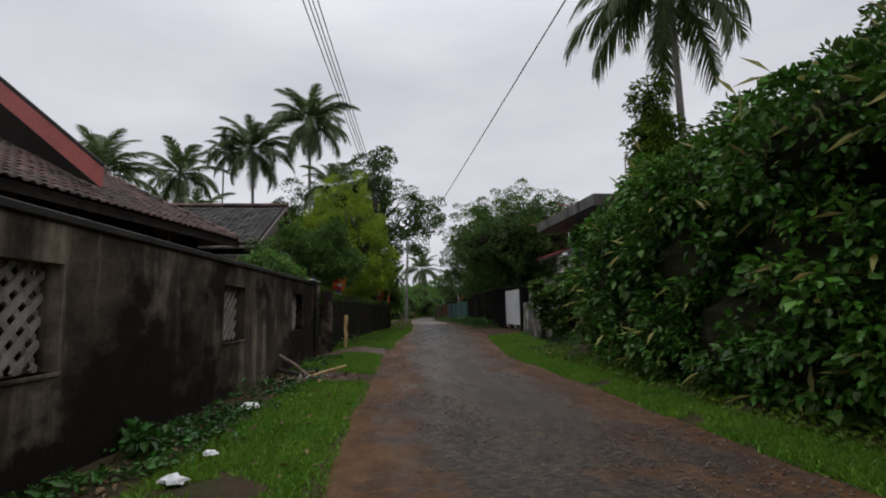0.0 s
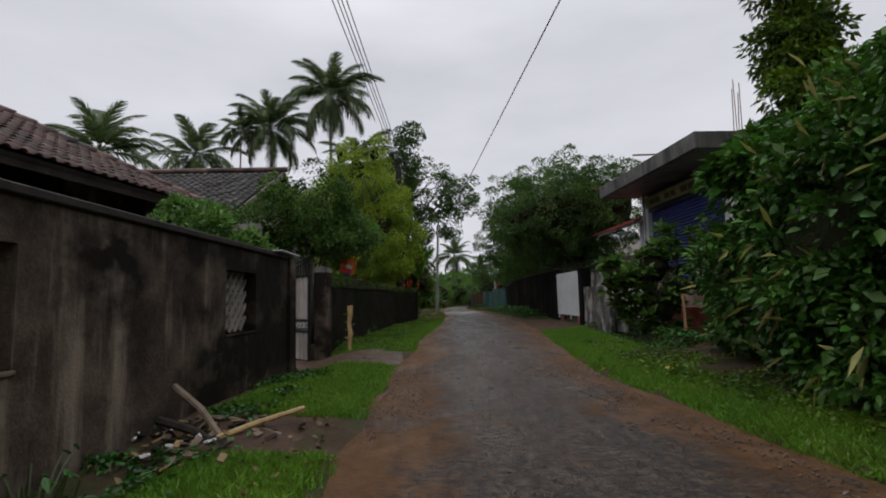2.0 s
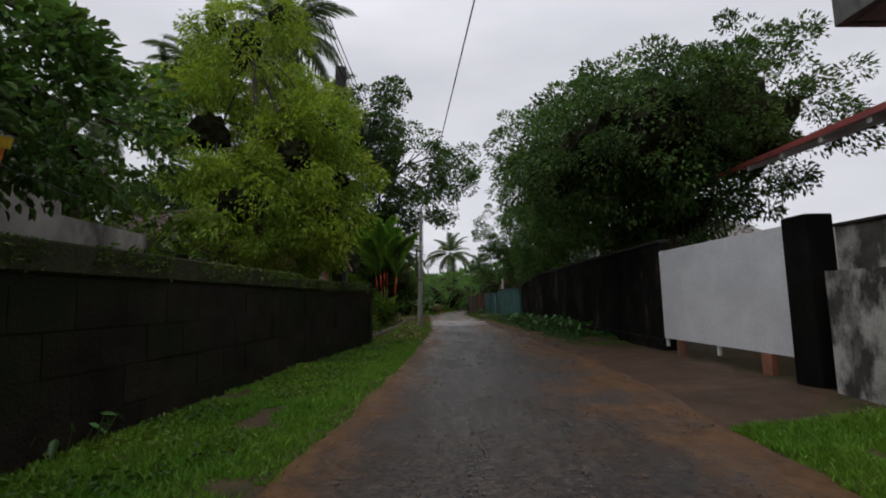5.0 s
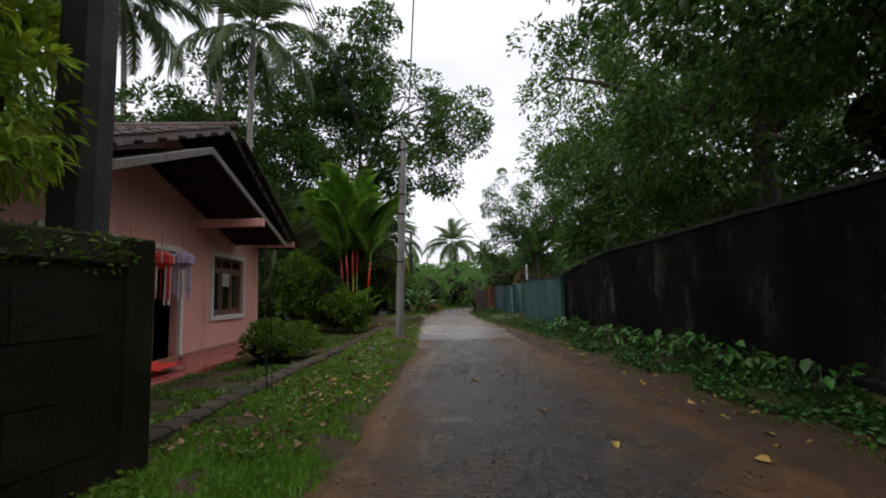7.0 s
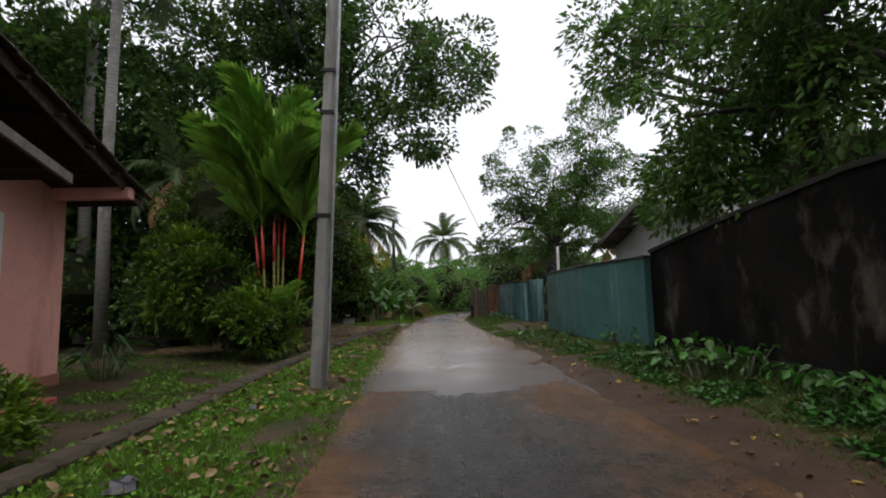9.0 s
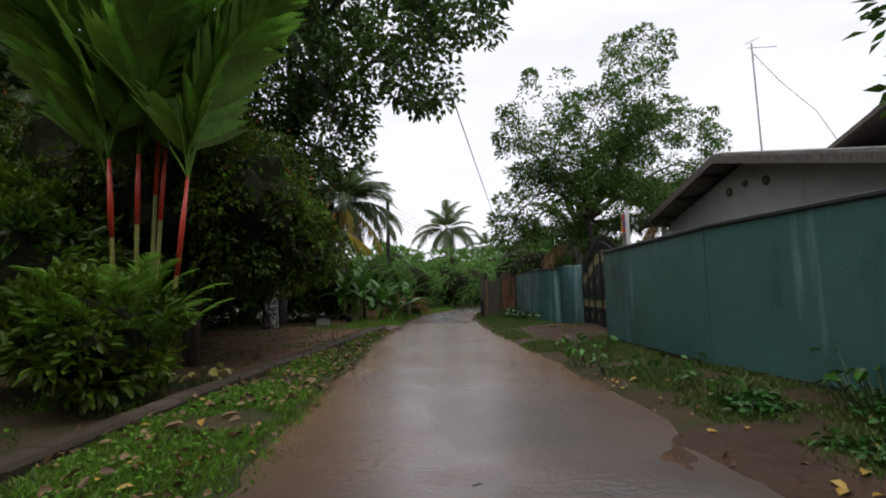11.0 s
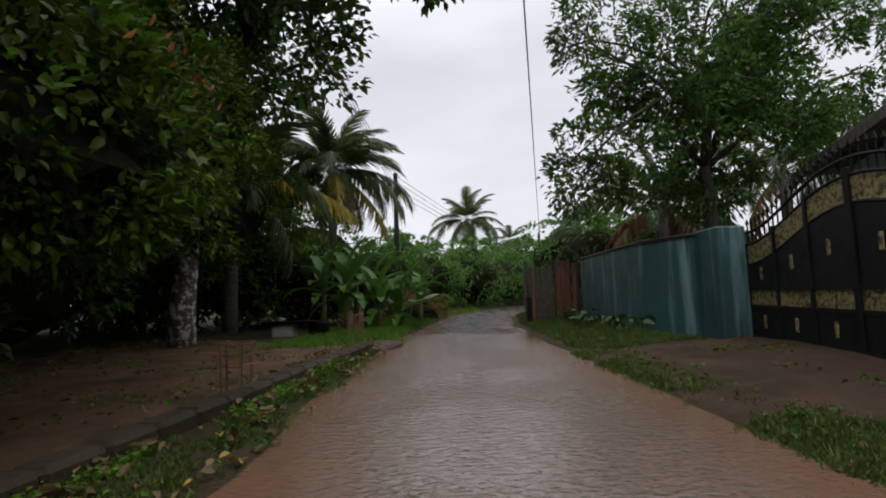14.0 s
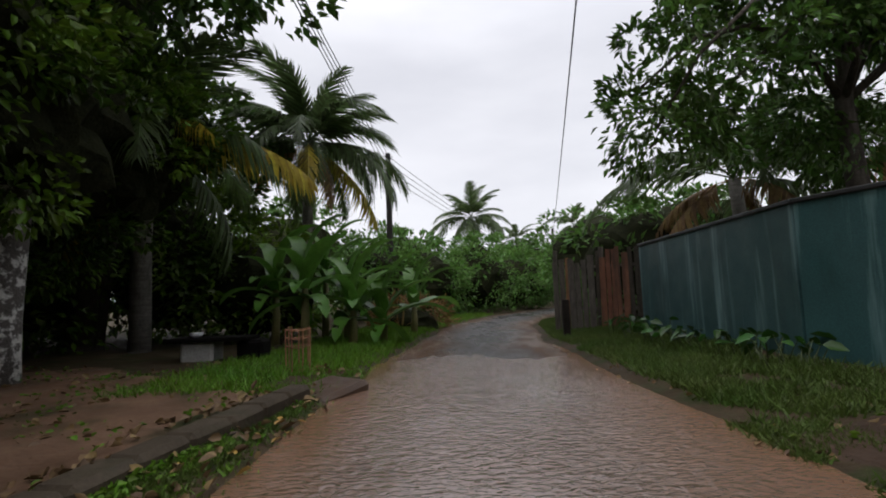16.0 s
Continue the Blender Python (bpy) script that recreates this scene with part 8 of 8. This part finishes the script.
# ---- red-stemmed palms and bananas ----
def sealing_wax_palm():
    rg = np.random.default_rng(8)
    root = thing("sealing_wax_palm", (-1.0, 45.7, -0.05), "clump of palms with bright red crownshafts", "palm")
    stems = [(-1.55, 46.0, 1.7, 2.75), (-1.25, 45.5, 1.9, 2.95), (-1.05, 45.8, 2.1, 3.1), (-0.9, 46.2, 2.2, 3.3), (-0.3, 45.6, 1.4, 2.7), (-1.1, 46.4, 2.6, 3.9)]
    for k, (x, y, zr, zt) in enumerate(stems):
        bx, by = -1.0 + (x + 1.0) * 0.55, 45.8 + (y - 45.8) * 0.6
        mid = (bx + (x - bx) * 0.6, by + (y - by) * 0.6, zr)
        part("stem", tube(bmesh.new(), [(bx, by, -0.1), mid], [0.034, 0.028], 8), M_LIPGREEN, root, "green ringed cane")
        part("crownshaft", tube(bmesh.new(), [mid, ((mid[0] + x) / 2, (mid[1] + y) / 2, (zr + zt) / 2), (x, y, zt)], [0.03, 0.034, 0.02], 9), M_LIPRED, root, "bright red crownshaft", smooth=True)
        for j in range(6):
            ob = new("frond", FROND_LIP)
            ob.matrix_basis = Matrix.Translation((x, y, zt - 0.05)) @ Matrix.Rotation(j * 0.9 + k * 1.3, 4, "Z") @ Matrix.Rotation(-radians(92 - 5 * j + rg.normal(0, 4)), 4, "Y") @ Matrix.Rotation(rg.normal(0, 0.5), 4, "X") @ Matrix.Scale(0.85 + 0.35 * rg.random(), 4)
            under(ob, root)
    for j in range(34):
        ob = new("frond", FROND_SMALL)
        a = 6.283 * rg.random()
        ob.matrix_basis = Matrix.Translation((-1.0 + 0.6 * math.cos(a) * rg.random(), 45.5 + 0.5 * math.sin(a), 0.1 + 1.0 * rg.random())) @ Matrix.Rotation(a, 4, "Z") @ Matrix.Rotation(-radians(82 - 38 * rg.random()), 4, "Y") @ Matrix.Scale(0.5 + 0.25 * rg.random(), 4)
        under(ob, root)


sealing_wax_palm()


def banana_blade(length, width, seed):
    rg = np.random.default_rng(seed)
    n = 12
    V, F = [], []
    x = z = 0.0
    for i in range(n + 1):
        f = i / n
        w = width * math.sin(math.pi * min(1, 0.12 + 0.86 * f)) ** 0.6 * (0.9 + 0.2 * rg.random()) if i < n else 0.02
        V += [(x, -w / 2, z + w * 0.16), (x, 0, z), (x, w / 2, z + w * 0.16)]
        an = 0.5 - 1.5 * f ** 1.6
        x, z = x + math.cos(an) * length / n, z + math.sin(an) * length / n
    for i in range(n):
        q = i * 3
        if rg.random() > 0.12:
            F.append((q, q + 1, q + 4, q + 3))
        F.append((q + 1, q + 2, q + 5, q + 4))
    return raw("blade", V, F, M_BANANA, True)


BLADES = [banana_blade(1.6, 0.42, 1), banana_blade(1.3, 0.36, 2), banana_blade(1.0, 0.3, 3)]


def banana(at, h, seed, n=8):
    rg = np.random.default_rng(seed)
    root = thing("banana_plant", at, "young banana plant with torn green blades", "banana plant", "banana plants")
    part("stem", tube(bmesh.new(), [(at[0], at[1], at[2] - 0.1), (at[0] + 0.03, at[1], h * 0.5), (at[0] + 0.02, at[1], h)], [0.09, 0.075, 0.05], 9), M_BANSTEM, root, smooth=True)
    for j in range(n):
        ob = new("blade", BLADES[j % 3])
        ob.matrix_basis = Matrix.Translation((at[0] + 0.02, at[1], h - 0.04 * j)) @ Matrix.Rotation(j * 2.2 + rg.normal(0, 0.3), 4, "Z") @ Matrix.Rotation(-radians(55 - 9 * j + rg.normal(0, 6)), 4, "Y")
        under(ob, root)


for k, (x, y, h, n) in enumerate(((0.3, 58.8, 1.3, 11), (1.1, 59.2, 0.85, 10), (-0.5, 59.6, 1.3, 10), (1.6, 59.8, 0.65, 9), (0.2, 60.8, 1.6, 10), (2.1, 61.8, 0.85, 8), (0.8, 60.2, 1.1, 9))):
    banana((x, y, 0.03), h, 800 + k, n)


def wire_cage(at, label):
    root = thing("plant_guard", at, label, "plant guard", "wire plant guards")
    x, y, z = at
    for j in range(7):
        a = 6.283 * j / 7
        part("upright", tube(bmesh.new(), [(x + 0.14 * math.cos(a), y + 0.14 * math.sin(a), z - 0.05), (x + 0.15 * math.cos(a), y + 0.15 * math.sin(a), z + 0.52 + 0.03 * math.sin(j * 3))], 0.008, 5), M_RUST, root)
    for zz in (0.3, 0.4, 0.5):
        pts = [(x + 0.15 * math.cos(6.283 * j / 14), y + 0.15 * math.sin(6.283 * j / 14), z + zz + 0.01 * math.sin(j)) for j in range(15)]
        part("hoop", tube(bmesh.new(), pts, 0.006, 5, False), M_RUST, root)


wire_cage((0.78, 50.75, 0.0), "rusty reinforcing-wire plant guard behind the kerb")
wire_cage((1.05, 55.9, 0.05), "rusty reinforcing-wire plant guard behind the kerb")

tb = thing("stone_bench", (-0.9, 57.6, 0), "pale stone block with a dark slab and junk on top", "bench")
part("block", one(-1.15, -0.65, 57.3, 57.7, -0.1, 0.34), M_STONE, tb, bevel=0.04)
part("slab", one(-1.35, -0.1, 57.2, 57.75, 0.34, 0.4), M_DARKWALL, tb, bevel=0.012)
part("block", one(-0.3, 0.1, 57.3, 57.7, -0.1, 0.34), M_DARKWALL, tb, bevel=0.04)
dish = thing("enamel_bowl", (-0.95, 57.4, 0.4), "small white enamel bowl on the slab", "bowl")
part("bowl", tube(bmesh.new(), [(-0.95, 57.42, 0.4), (-0.95, 57.42, 0.43), (-0.95, 57.42, 0.47)], [0.05, 0.09, 0.1], 14), M_PLASTIC, dish)
heap = hedge("cuttings_heap", "heap of dry brown garden cuttings", (1.9, 63.6, 0), [(1.9, 63.6, 0.15, 1.0, 0.7, 0.55)], 90, 30, 0.3, M_PALMDRY, 810, 0.3, 0.16, -0.2, category="heap")
for k, (x, dx) in enumerate(((1.2, 0.15), (1.45, -0.2), (1.7, 0.1))):
    part("dry_stalk", tube(bmesh.new(), [(x, 63.2, 0), (x + dx, 63.0, 0.8)], [0.035, 0.015], 6), M_BAMBOO, heap)


# ---- rusty fence at the end of the faded wall ----
def rusty_fence():
    root = thing("sheet_fence", (6.2, 60.3, 0), "patched fence of rusty brown metal sheets", "fence")
    m, w = along((5.35, 60.9), (7.1, 59.7))
    rg = np.random.default_rng(6)
    x = 0.0
    while x < w:
        ww = 0.09 + 0.07 * rg.random()
        k = rg.random()
        tall = (1.5 if x < 0.9 else 1.62) + 0.2 * rg.random()
        mt = (M_OLDWOOD if k < 0.6 else M_RUST) if x < 0.9 else (M_RUST if k < 0.7 else M_BARK)
        part("sheet_strip", one(x, x + ww - 0.012 - 0.02 * rg.random(), -0.014 - 0.03 * rg.random(), 0.012, 0.05, tall, m @ Matrix.Rotation(rg.normal(0, 0.012), 4, "Y")), mt, root)
        x += ww
    for z in (0.5, 1.4):
        part("rail", one(0, w, 0.015, 0.06, z, z + 0.06, m), M_OLDWOOD, root)
    for x in (0.02, w / 2, w):
        part("post", one(x - 0.04, x + 0.04, 0.06, 0.14, -0.1, 1.85, m), M_OLDWOOD, root)
    st = thing("marker_post", (5.2, 59.4, 0), "short dark post in the long grass", "post")
    part("post", one(5.14, 5.26, 59.3, 59.42, -0.1, 0.75), M_DARKWOOD, st, bevel=0.01)


rusty_fence()
sl = thing("drain_slab", (1.75, 54.75, 0), "broken wet concrete slab at the end of the kerb", "slab")
part("slab", one(-0.36, 0.36, -0.26, 0.26, -0.14, 0.07, pose(1.68, 54.7, 0.0, 3, -5, 62)), M_WETCONC, sl, bevel=0.04)

# ---- flag, lanterns and porch things ----
fg = thing("flag", (-2.12, 19.9, 2.0), "striped orange, white, red and yellow cloth flag", "flag")
part("string", tube(bmesh.new(), [(-3.7, 19.2, 2.55), (-2.3, 19.8, 2.5), (-1.75, 20.6, 2.2)], 0.006, 4), M_WIRE, fg)
mf = Matrix.Translation((-2.12, 19.9, 2.08)) @ Matrix.Rotation(radians(14), 4, "Y") @ Matrix.Scale(0.66, 4)
for k, (x0, x1, z0, z1, mt) in enumerate(((-0.42, -0.14, 0.3, 0.62, M_FRED), (-0.14, 0.14, 0.3, 0.62, M_FORANGE), (-0.42, -0.14, 0.12, 0.3, M_FORANGE), (-0.14, 0.14, 0.12, 0.3, M_FWHITE), (0.14, 0.3, -0.1, 0.62, M_FORANGE), (-0.42, 0.14, -0.1, 0.12, M_FRED), (-0.42, 0.36, 0.62, 0.76, M_FYELLOW), (-0.1, 0.1, -0.24, -0.1, M_FBLUE))):
    part("cloth_stripe", one(x0, x1, -0.006 + 0.003 * (k % 2), 0.004, z0, z1, mf), mt, fg)


def lantern(at, mats, seed):
    rg = np.random.default_rng(seed)
    root = thing("paper_lantern", at, "hanging paper lantern with long paper streamers", "lantern", "paper lanterns")
    x, y, z = at
    part("body", tube(bmesh.new(), [(x, y, z), (x, y, z - 0.12), (x, y, z - 0.26), (x, y, z - 0.36)], [0.06, 0.24, 0.24, 0.1], 6), mats[0], root)
    for k in range(6):
        a = 6.283 * k / 6
        part("rib", tube(bmesh.new(), [(x + 0.06 * math.cos(a), y + 0.06 * math.sin(a), z), (x + 0.245 * math.cos(a), y + 0.245 * math.sin(a), z - 0.12), (x + 0.245 * math.cos(a), y + 0.245 * math.sin(a), z - 0.26)], 0.012, 4), mats[1], root)
    for k in range(12):
        a = 6.283 * k / 12
        px, py = x + 0.15 * math.cos(a), y + 0.15 * math.sin(a)
        part("streamer", one(-0.025, 0.025, -0.003, 0.003, -0.55 - 0.25 * rg.random(), 0, Matrix.Translation((px, py, z - 0.3)) @ Matrix.Rotation(a, 4, "Z")), mats[k % 2], root)
    part("cord", tube(bmesh.new(), [(x, y, z), (x, y, z + 0.35)], 0.005, 4), M_WIRE, root)


lantern((-3.35, 35.85, 2.25), (M_FRED, M_FWHITE), 1)
lantern((-3.35, 36.7, 2.3), (M_PAPERPURPLE, M_FWHITE), 2)
lantern((-3.35, 34.8, 2.2), (M_PAPERCREAM, M_FWHITE), 3)
ct = thing("cloth", (-3.3, 35.2, -0.05), "crumpled red cloth on the terrace", "cloth")
bm = bmesh.new()
bmesh.ops.create_grid(bm, x_segments=12, y_segments=8, size=0.5, matrix=Matrix.Translation((-3.2, 35.2, 0.0)) @ Matrix.Diagonal((0.8, 1.3, 1, 1)))
for v in bm.verts:
    v.co.z = 0.03 + 0.07 * (noise.noise(v.co * 4) + 0.5)
bmesh.ops.solidify(bm, geom=bm.faces[:], thickness=0.012)
part("fabric", bm, M_FRED, ct)


def bicycle():
    root = thing("bicycle", (-4.7, 17.2, 0.12), "black bicycle parked in the porch", "bicycle")
    for x in (-5.15, -4.15):
        pts = [(x + 0.32 * math.cos(6.283 * j / 24), 17.2, 0.46 + 0.32 * math.sin(6.283 * j / 24)) for j in range(25)]
        wh = part("wheel", tube(bmesh.new(), pts, 0.02, 6, False), M_BLACKIRON, root)
        for j in range(8):
            part("spoke", tube(bmesh.new(), [(x, 17.2, 0.46), pts[j * 3]], 0.003, 4), M_STEEL, wh)
    for a, b in (((-5.15, 0.46), (-4.95, 0.95)), ((-4.95, 0.95), (-4.4, 0.9)), ((-4.4, 0.9), (-4.65, 0.45)), ((-4.65, 0.45), (-5.15, 0.46)), ((-4.65, 0.45), (-4.95, 0.9)), ((-4.4, 0.9), (-4.15, 0.46)), ((-4.95, 0.95), (-4.98, 1.08)), ((-4.4, 0.9), (-4.36, 1.12))):
        part("frame_tube", tube(bmesh.new(), [(a[0], 17.2, a[1]), (b[0], 17.2, b[1])], 0.016, 6), M_BLACKIRON, root)
    part("saddle", one(-5.1, -4.85, 17.13, 17.27, 1.07, 1.12), M_BLACKIRON, root, bevel=0.02)
    part("handlebar", tube(bmesh.new(), [(-4.45, 16.95, 1.1), (-4.34, 17.2, 1.14), (-4.45, 17.45, 1.1)], 0.013, 6), M_STEEL, root)


bicycle()
cl = thing("washing", (-4.1, 17.2, 1.4), "pale blue cloth hanging in the porch", "cloth")
part("fabric", tube(bmesh.new(), [(-4.0, 17.0, 2.0), (-4.02, 17.0, 1.75), (-3.98, 17.0, 1.3)], [0.05, 0.14, 0.09], 7), paint("pale_blue_cloth", (0.28, 0.33, 0.4), 0.8), cl)
